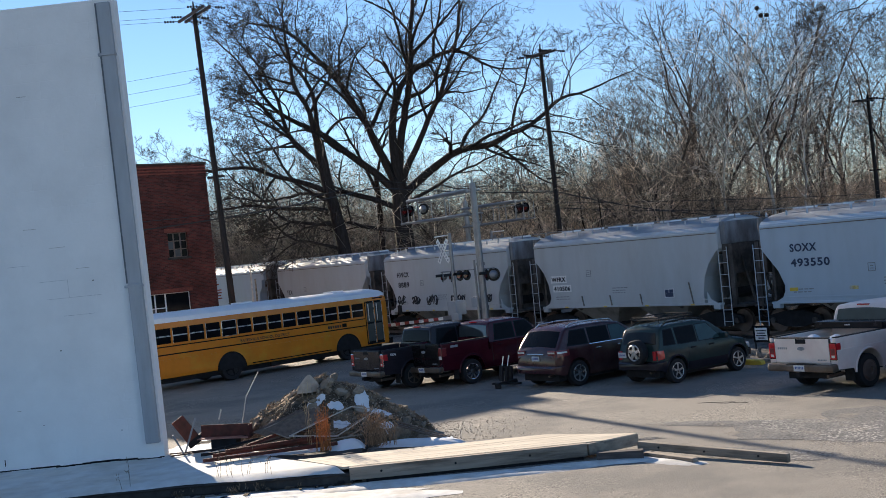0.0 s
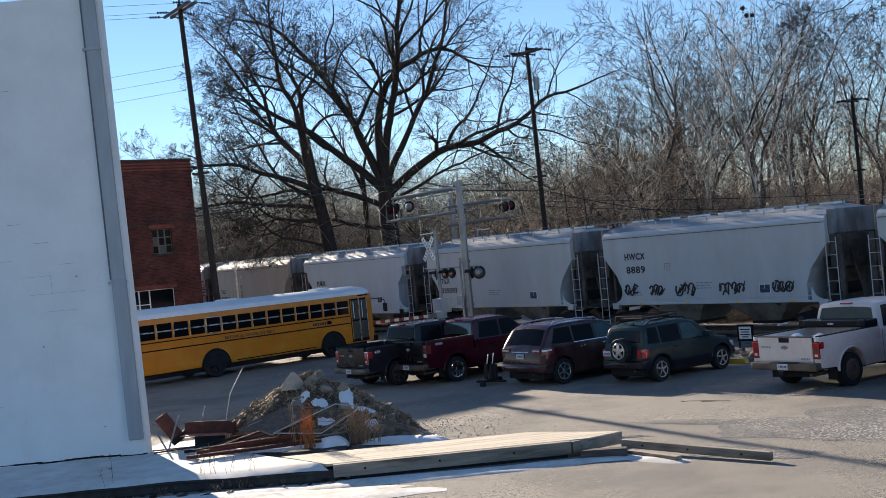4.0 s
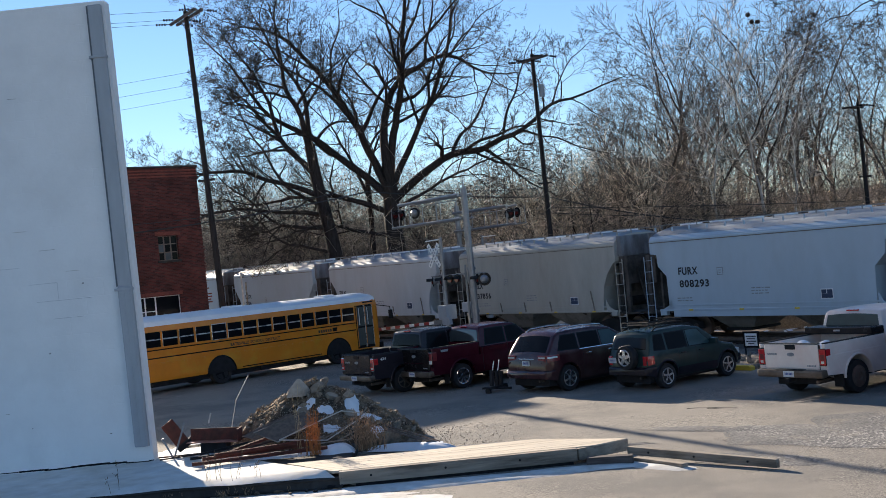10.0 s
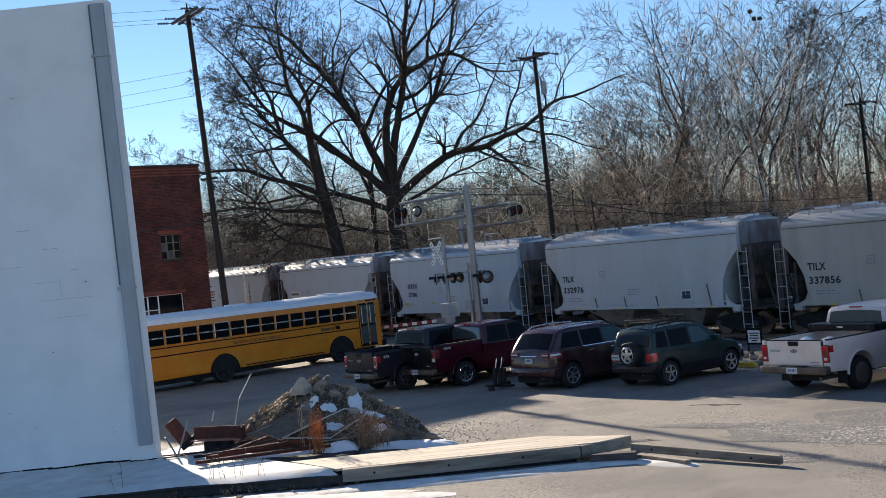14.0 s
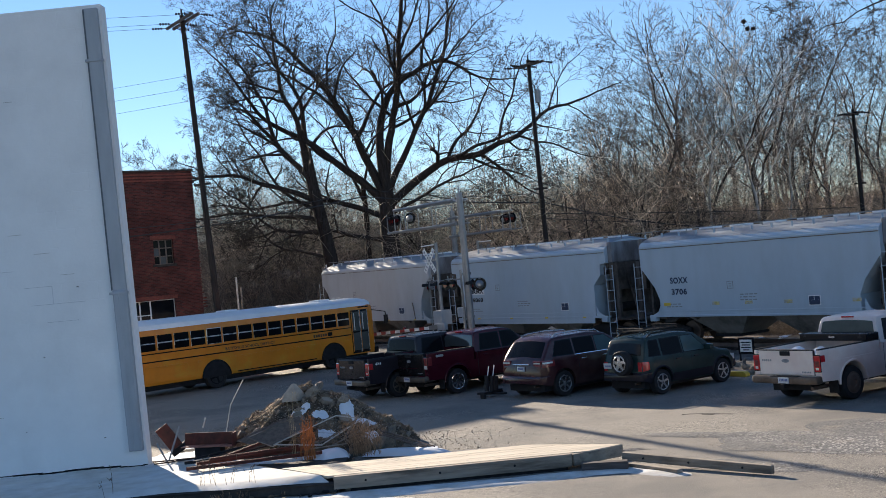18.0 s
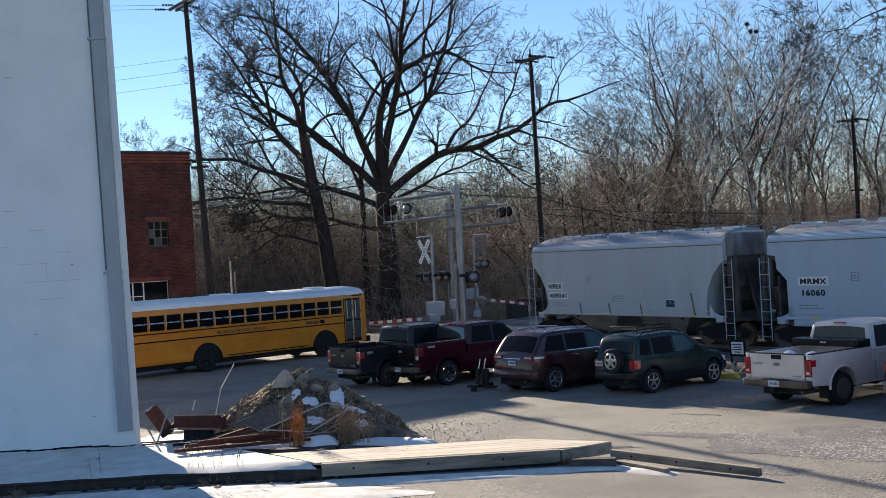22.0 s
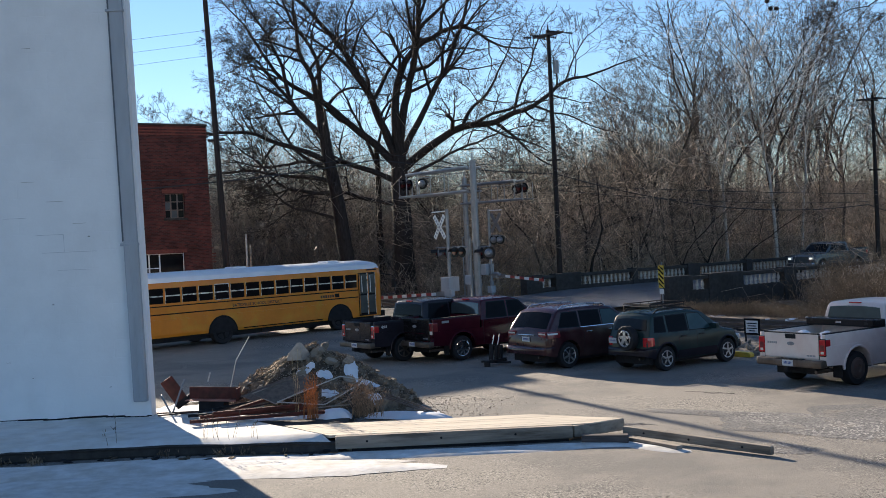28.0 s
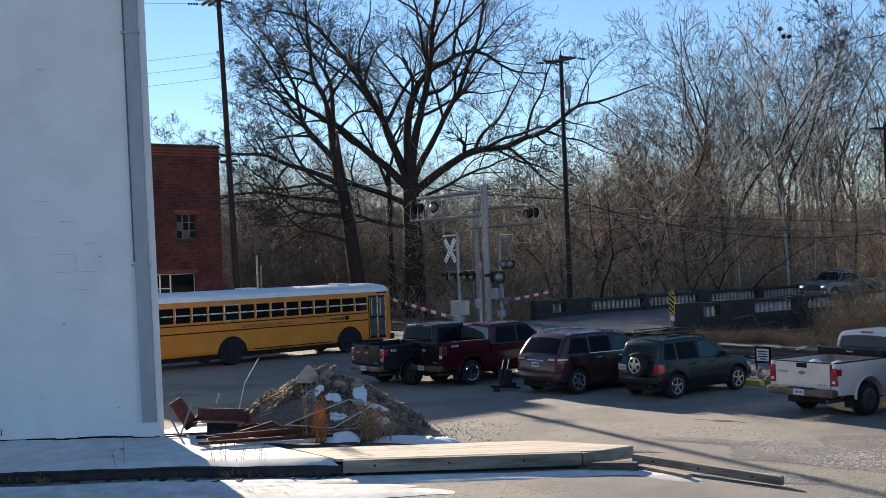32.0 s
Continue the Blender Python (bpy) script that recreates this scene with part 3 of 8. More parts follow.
            part("joint", box(nb(), x + w * 0.2, x + w + 0.3, -0.003, 0.002, z - h, z - h + 0.006), M["joint"], wall)
    # sheared so that the corner's edge fits the camera's view
    for ob in wall.children_recursive:
        for v in ob.data.vertices:
            v.co.x -= 0.045 + 0.0155 * v.co.z
    return wall


white_building = build_white_wall()


def build_unseen_wall():
    # Invented wall out of view; it limits sky fill and reflections.
    bm = nb()
    box(bm, -40, 40, -14.4, -14.0, 0, 2.6)
    ob = part("wall_rear", bm, M["old_concrete"])
    tagged(ob, "low plain wall added unseen behind the camera to shape the light", "wall", kind="structure")


build_unseen_wall()


# ---- slab and deck in the foreground ----
SLAB_FRONT = [(-24.0, 21.55), (-8.6, 21.40), (-5.4, 21.42), (-3.75, 21.18), (-2.15, 20.98)]


def slab_front(x):
    """The worn front edge of the slab."""
    for (a, p), (b, q) in zip(SLAB_FRONT[:-1], SLAB_FRONT[1:]):
        if x <= b:
            return p + (q - p) * (x - a) / (b - a)
    return SLAB_FRONT[-1][1]


def build_slab():
    bm = nb()
    secs = []
    n = 120
    for i in range(n + 1):
        x = -24 + 21.85 * i / n
        y = slab_front(x) + 0.035 * noise.noise(Vector((x * 2.3, 0, 5))) + 0.02 * noise.noise(Vector((x * 9, 0, 1)))
        z = 0.2 + 0.02 * noise.noise(Vector((x * 3, 2, 5)))
        secs.append([(x, y + 0.06, -0.1), (x, y - 0.01, 0.03), (x, y + 0.02, z - 0.06), (x, y, z - 0.02), (x, y + 0.05, z), (x, 25.5, 0.2), (x, 25.5, -0.1)])
    loft(bm, secs)
    box(bm, -6.6, -2.15, 25.5, 30.0, -0.1, 0.12, 0.03)
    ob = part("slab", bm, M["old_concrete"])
    tagged(ob, "old concrete slab edge under snow", "slab", kind="structure")


build_slab()


def snow_patch(cx, cy, sx, sy, z, seed, h=0.05, turn=0.0, name="snow_patch", label="thin patch of old snow on the ground", material="snow"):
    """A thin uneven sheet of snow with a ragged rim."""
    bm = nb()
    nr, na = 9, 48
    rings = []
    c, s = math.cos(radians(turn)), math.sin(radians(turn))
    for i in range(1, nr + 1):
        f = i / nr
        ring = []
        for j in range(na):
            a = 2 * math.pi * j / na
            k = 1 + 0.22 * noise.noise(Vector((math.cos(a) * 1.7 + seed, math.sin(a) * 1.7, seed))) + 0.12 * noise.noise(Vector((math.cos(a) * 6, math.sin(a) * 6 + seed, 1)))
            # squarer than an ellipse
            q = (abs(math.cos(a)) ** 3 + abs(math.sin(a)) ** 3) ** (-1 / 3)
            x, y = math.cos(a) * sx * f * k * q, math.sin(a) * sy * f * k * q
            zz = z + h * (1 - f ** 3) + 0.02 * (1 - f) * noise.noise(Vector((x * 2, y * 2, seed)))
            ring.append(bm.verts.new((cx + x * c - y * s, cy + x * s + y * c, zz)))
        rings.append(ring)
    mid = bm.verts.new((cx, cy, z + h))
    for j in range(na):
        bm.faces.new((mid, rings[0][j], rings[0][(j + 1) % na]))
    for a, b in zip(rings[:-1], rings[1:]):
        for j in range(na):
            bm.faces.new((a[j], b[j], b[(j + 1) % na], a[(j + 1) % na]))
    ob = part(name, bm, M[material], None, smooth=True)
    return tagged(ob, label, "snow" if "snow" in name else "gravel", "patches of snow" if "snow" in name else "", "stuff")


def build_snow_cover():
    bm = nb()
    nx, ny = 90, 16
    x0, x1, y1 = -24.0, -2.24, 25.2
    grid = []
    for i in range(nx + 1):
        row = []
        for j in range(ny + 1):
            x = x0 + (x1 - x0) * i / nx
            y0 = slab_front(x) + 0.05
            y = y0 + (y1 - y0) * j / ny
            x -= 0.74 * (y - 20.98) * smooth(-5.0, x1, x)
            e = min(1, (y - y0) / 0.25)
            y += 0.10 * noise.noise(Vector((x * 1.3, 0, 7))) * (1 if j == 0 else 0)
            z = 0.205 + (0.07 + 0.03 * smooth(-4, -2.3, x)) * max(0, e) ** 0.5 + 0.02 * noise.noise(Vector((x * 0.8, y * 0.8, 2)))
            row.append(bm.verts.new((x, y, z)))
        grid.append(row)
    for i in range(nx):
        for j in range(ny):
            bm.faces.new((grid[i][j], grid[i + 1][j], grid[i + 1][j + 1], grid[i][j + 1]))
    ob = part("snow_cover", bm, M["cream_snow"], None, smooth=True)
    tagged(ob, "smooth snow lying on the concrete slab", "snow", kind="stuff")


build_snow_cover()
bm_ = nb()
g_ = {}
for i_ in range(31):
    for j_ in range(25):
        x_, y_ = -8.6 + 5.2 * i_ / 30, 25.25 + 2.6 * j_ / 24
        if noise.noise(Vector((x_ * 1.4, y_ * 1.4, 5))) > -0.22 and x_ - 0.7 * (y_ - 25.2) > -8.6:
            g_[i_, j_] = bm_.verts.new((x_, y_, 0.15 + 0.05 * noise.noise(Vector((x_ * 0.9, y_ * 0.9, 2)))))
for i_ in range(30):
    for j_ in range(24):
        c_ = [g_.get(k_) for k_ in ((i_, j_), (i_ + 1, j_), (i_ + 1, j_ + 1), (i_, j_ + 1))]
        if all(c_):
            bm_.faces.new(c_)
tagged(part("snow_cover", bm_, M["snow"], None, smooth=True), "ragged snow among scrap on the slab", "snow", kind="stuff")


def build_deck():
    deck = empty("timber_deck", pose(0, 0, 0), "low weathered timber deck with pale worn boards", "deck")
    part("front_beam", box(nb(), -2.2, 2.28, 20.98, 21.14, 0.06, 0.30, 0.012), M["timber"], deck)

    def deck_end(y):
        return min(2.30 + (y - 20.98) / 0.532, 3.32 - (y - 21.53) * 1.70)
    ys = [21.15, 21.35, 21.53, 21.73, 21.93, 22.13, 22.33, 22.53]
    for i in range(7):
        y0, y1 = ys[i], ys[i + 1] - 0.002
        e0, e1 = deck_end(y0), deck_end(y1)
        l0, l1 = -2.2 - 0.76 * (y0 - 20.98), -2.2 - 0.76 * (y1 - 20.98)
        zt = 0.303 + 0.0015 * ((i * 7) % 3)
        part("board", loft(nb(), [[(l0, y0, 0.255), (l1, y1, 0.255), (l1, y1, zt), (l0, y0, zt)], [(e0, y0, 0.255), (e1, y1, 0.255), (e1, y1, zt), (e0, y0, zt)]]), M["deck"], deck)
    m = pose(2.30, 20.98, 0.0, 0, 0, 28)
    part("end_beam", box(nb(), 0.02, 1.18, 0, 0.14, 0.07, 0.29, 0.012, m), M["timber"], deck)
    # Black strip paints the shadow gap below the beam.
    part("foot_shadow_board", box(nb(), -1.9, 2.2, 21.02, 21.10, 0.0, 0.058, 0.004), M["dark"], deck, "dark strip for the shadow under the front beam")
    for x in (-1.6, -0.2, 1.2):
        part("bolt", disc(nb(), (x, 20.975, 0.19), (0, 1, 0), 0.022, 0.03, 8), M["dark"], deck)
    for x in (-2.0, 0.0, 1.6):
        part("joist", box(nb(), x, x + 0.12, 21.15, 22.2, 0.0, 0.25), M["timber"], deck)
    b = empty("timber_beam", pose(3.27, 21.12, 0.0, 0, 0, -47.7), "long weathered timber beam lying on the ground", "beam", "loose beams")
    m = Matrix.Rotation(radians(0.9), 4, "Y")
    part("timber", box(nb(), 0, 3.15, -0.05, 0.05, 0.0, 0.15, 0.012, Matrix.Translation((0, 0, 0.075)) @ m), M["timber"], b)
    for x in (0.5, 1.5, 2.6):
        part("bolt", disc(nb(), (x, -0.05, 0.15 - x * 0.016), (0, 1, 0), 0.02, 0.03, 8), M["dark"], b)
    b2 = empty("timber_block", pose(2.42, 20.72, 0, 0, 0, -12), "dark short timber block under the beam", "beam", "loose beams")
    part("timber", box(nb(), 0, 0.85, -0.1, 0.1, 0.0, 0.17, 0.012), M["arm_wood"], b2)
    b3 = empty("timber_block", pose(3.30, 20.78, 0, 0, 0, -57.5), "short timber block lying on the ground", "beam", "loose beams")
    part("timber", box(nb(), 0, 1.32, -0.07, 0.07, 0.0, 0.085, 0.012), M["timber"], b3)


build_deck()


# ---- railway ----
def build_track():
    bm = nb()
    for off in (-0.72, 0.72):
        n = TRACK_N + off
        prof = [(-0.07, 0), (0.07, 0), (0.07, 0.02), (0.012, 0.04), (0.012, 0.12), (0.036, 0.13), (0.036, 0.165), (-0.036, 0.165), (-0.036, 0.13), (-0.012, 0.12), (-0.012, 0.04), (-0.07, 0.02)]
        secs = []
        for i in range(0, 31):
            u = -130 + i * 5
            secs.append([G(n + a, u, rail_z(u) - 0.165 + b) for a, b in prof])
        loft(bm, secs)
        track = None
    ob = part("rail", bm, M["rail"])
    tagged(ob, "pair of rusty brown steel rails", "rail", kind="structure")
    bm = nb()
    rng = random.Random(8)
    for i in range(240):
        u = -130 + i * 0.55
        if -48.5 < u < -37:
            continue
        m = Matrix.Translation(G(TRACK_N + rng.uniform(-0.04, 0.04), u, rail_z(u) - 0.26)) @ Matrix.Rotation(TH + rng.uniform(-0.02, 0.02), 4, "Z")
        box(bm, -1.3, 1.3, -0.11, 0.11, 0, 0.11, 0, m)
    ob = part("sleepers", bm, M["pole"])
    tagged(ob, "dark timber railway sleepers in ballast", "sleepers", kind="stuff")


build_track()


# ---- covered hopper wagons ----
def side_section(x, zb, half=1.58):
    return [(x, -half, zb), (x, -half, 3.82), (x, -half + 0.035, 3.93), (x, -half + 0.13, 4.03), (x, -half + 0.36, 4.18), (x, -half + 0.72, 4.31), (x, -0.45, 4.38), (x, 0.45, 4.38),
            (x, half - 0.72, 4.31), (x, half - 0.36, 4.18), (x, half - 0.13, 4.03), (x, half - 0.035, 3.93), (x, half, 3.82), (x, half, zb)]


def ladder(bm, x, y, z0, z1, w, rungs, axis="x", thin=0.025):
    for s in (-1, 1):
        p = (x + s * w / 2, y) if axis == "x" else (x, y + s * w / 2)
        box(bm, p[0] - thin, p[0] + thin, p[1] - thin, p[1] + thin, z0, z1)
    for i in range(rungs):
        z = z0 + 0.15 + (z1 - z0 - 0.3) * i / (rungs - 1)
        if axis == "x":
            box(bm, x - w / 2, x + w / 2, y - 0.011, y + 0.011, z - 0.010, z + 0.010)
        else:
            box(bm, x - 0.015, x + 0.015, y - w / 2, y + w / 2, z - 0.014, z + 0.014)
    return bm


def build_wagon(paint, end_style, label, marks, yellow=False, graffiti=False, tail=False, letters="letter", boxed=False):
    car = empty("hopper_wagon", pose(0, 0, 0), label, "railway wagon", "wagons of the freight train")
    pm = M[paint]
    # body shell, with sloped or rounded cut ends
    if end_style == "round":
        st = [(-5.38, 3.2), (-5.2, 3.05), (-4.85, 2.65), (-4.6, 2.15), (-4.5, 1.6), (-4.5, 1.15)]
    elif end_style == "step":
        st = [(-5.38, 3.35), (-5.05, 3.3), (-5.02, 2.85), (-4.62, 2.45), (-4.60, 1.6), (-4.58, 1.15)]
    else:
        st = [(-5.38, 3.05), (-4.72, 2.25), (-4.5, 1.75), (-4.5, 1.15)]
    st = st + [(-x - 0.2, zb) for x, zb in reversed(st)]
    secs = [side_section(x, zb) for x, zb in st]
    for e, f in ((0, -1), (-1, 1)):       # rounded roof ends
        secs[e] = [(p[0], p[1], p[2] - 0.10 * max(0.0, (p[2] - 4.05) / 0.33)) for p in secs[e]]
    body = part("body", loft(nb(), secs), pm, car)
    # Upward roof faces get the colour with shade mixed in.
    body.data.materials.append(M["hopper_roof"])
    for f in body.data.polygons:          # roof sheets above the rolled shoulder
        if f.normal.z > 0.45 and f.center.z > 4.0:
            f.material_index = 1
    # eave strip, bottom corners and seams
    part("eave", box(nb(), -5.36, 5.16, -1.615, -1.578, 3.80, 3.87, 0.012), pm, body)
    # Dark strip drawn for the shadow line under the eave.
    part("eave_joint", box(nb(), -5.34, 5.14, -1.590, -1.578, 3.770, 3.796), M["stake"], body)
    part("eave", box(nb(), -5.36, 5.16, 1.578, 1.615, 3.80, 3.87, 0.012), pm, body)
    part("seam", box(nb(), -4.5, 4.5, -1.60, -1.578, 1.28, 1.33, 0.006), pm, body)
    for s in (-1, 1):
        for y in (-1.58, 1.54):
            part("corner_gusset", prism(nb(), [(s * 4.45, 1.08), (s * 5.1, 1.08), (s * 4.62, 1.3), (s * 4.45, 1.62)], y, y + 0.04), pm, body)
    if end_style == "round":
        for x, h in ((-2.4, 0.44), (-0.7, 0.44), (1.05, 0.44), (3.75, 0.85)):
            part("side_stake", box(nb(), -0.025, 0.025, -1.615, -1.578, 0, h, 0.008, Matrix.Translation((x, 0, 1.16)) @ Matrix.Rotation(radians(-11), 4, "Y")), M["stake"], body, "rust-brown side stake")
    if end_style == "step":               # deeper skirt under the long side
        for y in (-1.585, 1.555):
            part("side_skirt", box(nb(), -4.4, 4.3, y, y + 0.03, 0.86, 1.10, 0.008), pm, body)
    # bolster brackets and wear streaks too fine to part
    part("side_sill", box(nb(), -5.1, 5.1, -1.60, -1.40, 1.08, 1.16, 0.015), pm, car)
    part("side_sill", box(nb(), -5.1, 5.1, 1.40, 1.60, 1.08, 1.16, 0.015), pm, car)
    for s in (-1, 1):
        part("jacking_pad", box(nb(), s * 4.9 - 0.16, s * 4.9 + 0.16, -1.62, -1.42, 0.92, 1.09, 0.02), pm, car)
    # sloping end sheets inside the cut ends, their grime colour darkened for shade
    for s in (-1, 1):
        e = 0.2 if s > 0 else 0.0
        bm = nb()
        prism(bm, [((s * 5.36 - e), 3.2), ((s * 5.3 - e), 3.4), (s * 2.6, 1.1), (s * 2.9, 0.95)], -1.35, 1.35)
        part("slope_sheet", bm, M["hopper_grime_shade"], car, "grimy sloping end sheet in a shade-darkened colour")
        part("end_platform", box(nb(), s * 4.4 if s > 0 else -6.05, 6.05 if s > 0 else -4.4, -1.39, 1.39, 0.98, 1.06), M["hopper_grime_shade"], car)
        part("end_bulkhead", box(nb(), min((s * 5.36 - e), (s * 5.62 - e)), max((s * 5.36 - e), (s * 5.62 - e)), -1.36, 1.36, 2.2, 3.35, 0.03), M["hopper_grime_shade"], car, "brown-black end bulkhead, grime darkened for shade")
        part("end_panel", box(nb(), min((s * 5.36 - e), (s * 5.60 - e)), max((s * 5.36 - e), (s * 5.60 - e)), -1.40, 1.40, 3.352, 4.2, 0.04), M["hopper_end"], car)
        bm = nb()
        for y in (-0.55, 0.55):
            tube(bm, (s * 5.9, y, 1.06), ((s * 5.45 - e), y, 3.4), 0.05, 0.05, 6)
        for y in (-1.3, 1.3):
            box(bm, (s * 5.75 - e) - 0.09, (s * 5.75 - e) + 0.09, y - 0.06, y + 0.06, 1.06, 3.34)
        box(bm, min((s * 5.1 - e), (s * 5.2 - e)), max((s * 5.1 - e), (s * 5.2 - e)), -1.3, 1.3, 1.06, 2.6)
        part("end_frame", bm, M["hopper_grime_shade"], car)
        part("brake_reservoir", tube(nb(), (s * 4.85, -0.9, 1.45), (s * 4.85, 0.5, 1.45), 0.26, 0.26, 12), M["dark"], car)
        part("ladder", ladder(nb(), (s * 5.55 - e), -1.56, 0.30, 3.25, 0.40, 7, thin=0.013), pm, car, "steel side ladder")
        part("ladder", ladder(nb(), s * 5.9, 0.9, 1.06, 4.3, 0.42, 8, "y", 0.018), M["hopper_grime_shade"], car)
        part("coupler", box(nb(), min(s * 5.9, s * 6.3), max(s * 5.9, s * 6.3), -0.18, 0.18, 0.7, 0.98, 0.03), M["dark"], car)
        bm = nb()
        path_tube(bm, [(s * 5.95, -0.5, 0.9), (s * 6.1, -0.55, 0.55), (s * 6.26, -0.5, 0.45)], 0.03, 6)
        part("brake_hose", bm, M["black"], car)
    # hopper bay with outlet
        bm = nb()
        loft(bm, [[(s * 1.9 - 1.45, -1.42, 1.12), (s * 1.9 + 1.45, -1.42, 1.12), (s * 1.9 + 1.45, 1.42, 1.12), (s * 1.9 - 1.45, 1.42, 1.12)],
                  [(s * 1.9 - 0.55, -0.7, 0.36), (s * 1.9 + 0.55, -0.7, 0.36), (s * 1.9 + 0.55, 0.7, 0.36), (s * 1.9 - 0.55, 0.7, 0.36)]])
        part("hopper_bay", bm, M["hopper_bay"], car, "dusty grey hopper bay")
        part("outlet", box(nb(), s * 1.9 - 0.6, s * 1.9 + 0.6, -0.85, 0.85, 0.26, 0.36, 0.02), M["dark"], car)
        # bogie
        bog = part("bogie", box(nb(), s * 4.55 - 0.3, s * 4.55 + 0.3, -1.1, 1.1, 0.45, 0.8, 0.05), M["dark"], car)
        for y in (-1.08, 1.08):
            bm = nb()
            prism(bm, [(s * 4.55 - 1.15, 0.36), (s * 4.55 - 1.1, 0.62), (s * 4.55 - 0.45, 0.78), (s * 4.55 + 0.45, 0.78), (s * 4.55 + 1.1, 0.62), (s * 4.55 + 1.15, 0.36), (s * 4.55 + 0.8, 0.36), (s * 4.55 + 0.4, 0.22), (s * 4.55 - 0.4, 0.22), (s * 4.55 - 0.8, 0.36)], y - 0.07, y + 0.07)
            part("side_frame", bm, M["dark"], bog)
            for dx in (-0.88, 0.88):
                part("axle_box", disc(nb(), (s * 4.55 + dx, y * 1.07, 0.45), (0, 1, 0), 0.11, 0.16, 10), M["hopper_grime_shade"], bog)
        for dx in (-0.88, 0.88):
            bm = nb()
            for y in (-0.74, 0.74):
                disc(bm, (s * 4.55 + dx, y, 0.42), (0, 1, 0), 0.42, 0.13, 22)
                disc(bm, (s * 4.55 + dx, y * 0.91, 0.42), (0, 1, 0), 0.45, 0.03, 22)
            tube(bm, (s * 4.55 + dx, -0.75, 0.42), (s * 4.55 + dx, 0.75, 0.42), 0.08, 0.08, 8)
            part("wheelset", bm, M["rail"], bog)
    # roof: running boards and hatches
    for y in (-0.72, 0.72):
        bm = nb()
        for dy in (-0.17, 0.0, 0.17):     # open grating, as three strips
            box(bm, -5.6, 5.6, y + dy - 0.025, y + dy + 0.025, 4.44, 4.465)
        for i in range(7):
            x = -5.4 + i * 1.8
            box(bm, x - 0.015, x + 0.015, y - 0.02, y + 0.02, 4.28, 4.45)
        part("running_board", bm, M["galv"], car)
    for i in range(7):
        x = -4.5 + i * 1.5
        part("hatch", box(nb(), x - 0.30, x + 0.30, -0.34, 0.34, 4.36, 4.465, 0.04), M["bus_white"], car, "pale roof hatch")
    for i in range(13):
        x = -5.2 + i * 0.866
        part("roof_rib", box(nb(), x - 0.025, x + 0.025, -1.36, -1.30, 4.2, 4.36), pm, car)
    side = Matrix.Rotation(radians(90), 4, "X")

    def on_side(x, z):
        return Matrix.Translation((x, -1.584, z)) @ side

    lm = M[letters]
    for txt, x, z, size, width in marks:
        ob = text_mesh("lettering", txt, size, lm, body, Matrix(), thick=0.003, space=1.12, bold=0.010)
        ob.matrix_local = Matrix.Translation((x, -1.592, z)) @ side @ Matrix.Diagonal((width / max(v.co.x for v in ob.data.vertices), 1, 1, 1))
        if boxed and txt != "16060":
            part("number_panel", box(nb(), x - 0.06, x + width + 0.06, -1.588, -1.581, z - 0.06, z + size * 0.72 + 0.06), M["white_paint"], body)
    # small stencils too fine to read, as bars
    rng = random.Random(label)
    bm = nb()
    for (x0, z0, rows, w) in [(-4.15, 1.56, 2, 0.75), (-0.6, 1.86, 3, 0.7)]:
        for r in range(rows):
            x = x0
            while x < x0 + w:
                l = rng.uniform(0.08, 0.22)
                box(bm, x, x + l, -1.587, -1.580, z0 - r * 0.10, z0 - r * 0.10 + 0.038)
                x += l + 0.05
    tagged(part("stencil_print", bm, M["stencil"], body), kind="stuff")
    part("placard", box(nb(), 2.3, 2.78, -1.590, -1.580, 1.42, 1.76), M["white_paint"], body)
    bm = nb()
    box(bm, 2.325, 2.755, -1.594, -1.588, 1.445, 1.60)
    box(bm, 2.325, 2.52, -1.594, -1.588, 1.603, 1.735)
    box(bm, 2.545, 2.755, -1.594, -1.588, 1.603, 1.735)
    part("placard_print", bm, M["letter_blue"], body)
    bm = nb()
    bx = -1.15 if yellow else -2.1
    bz = -0.76 if yellow else -0.45
    for a, b, c, d in ((0, 0.28, 2.86, 2.88), (0, 0.28, 3.12, 3.14), (0, 0.02, 2.86, 3.14), (0.26, 0.28, 2.86, 3.14), (0.08, 0.2, 2.94, 2.97), (0.08, 0.2, 3.02, 3.05)):
        box(bm, bx + a, bx + b, -1.588, -1.580, c + bz, d + bz)
    part("stencil_box", bm, M["stencil"], body)
    if yellow:
        for x in (-4.3, -1.9, -0.4, 1.3, 4.0):
            part("reflector", box(nb(), x, x + 0.34, -1.590, -1.580, 1.52, 1.64), M["yellow_paint"] if x < -4 else M["yellow_faded"], body)
    else:
        for x in (-3.6, -1.2, 1.2, 3.6):
            part("reflector", box(nb(), x, x + 0.2, -1.606, -1.599, 1.09, 1.15), M["yellow_paint"], body)
    if graffiti:
        bm = nb()
        for gx, gz, gw, gh, loops in ((-4.3, 1.5, 0.7, 0.42, 3), (-3.0, 1.45, 0.7, 0.40, 3), (-1.6, 1.42, 0.9, 0.5, 3), (0.5, 1.42, 1.1, 0.5, 4), (2.9, 1.45, 0.8, 0.4, 3)):
            for i in range(loops):        # fat looping strokes
                cx, cz = gx + gw * (i + 0.5) / loops, gz + gh * rng.uniform(0.42, 0.58)
                rx, rz, a0, turn = gw / loops * rng.uniform(0.42, 0.6), gh * rng.uniform(0.32, 0.5), rng.uniform(0, 6.28), rng.uniform(3.4, 6.0)
                pts = [Vector((cx + rx * math.cos(a0 + turn * j / 9) + 0.12 * rz * j / 9, -1.588, cz + rz * math.sin(a0 + turn * j / 9))) for j in range(10)]
                for p, q in zip(pts, pts[1:]):
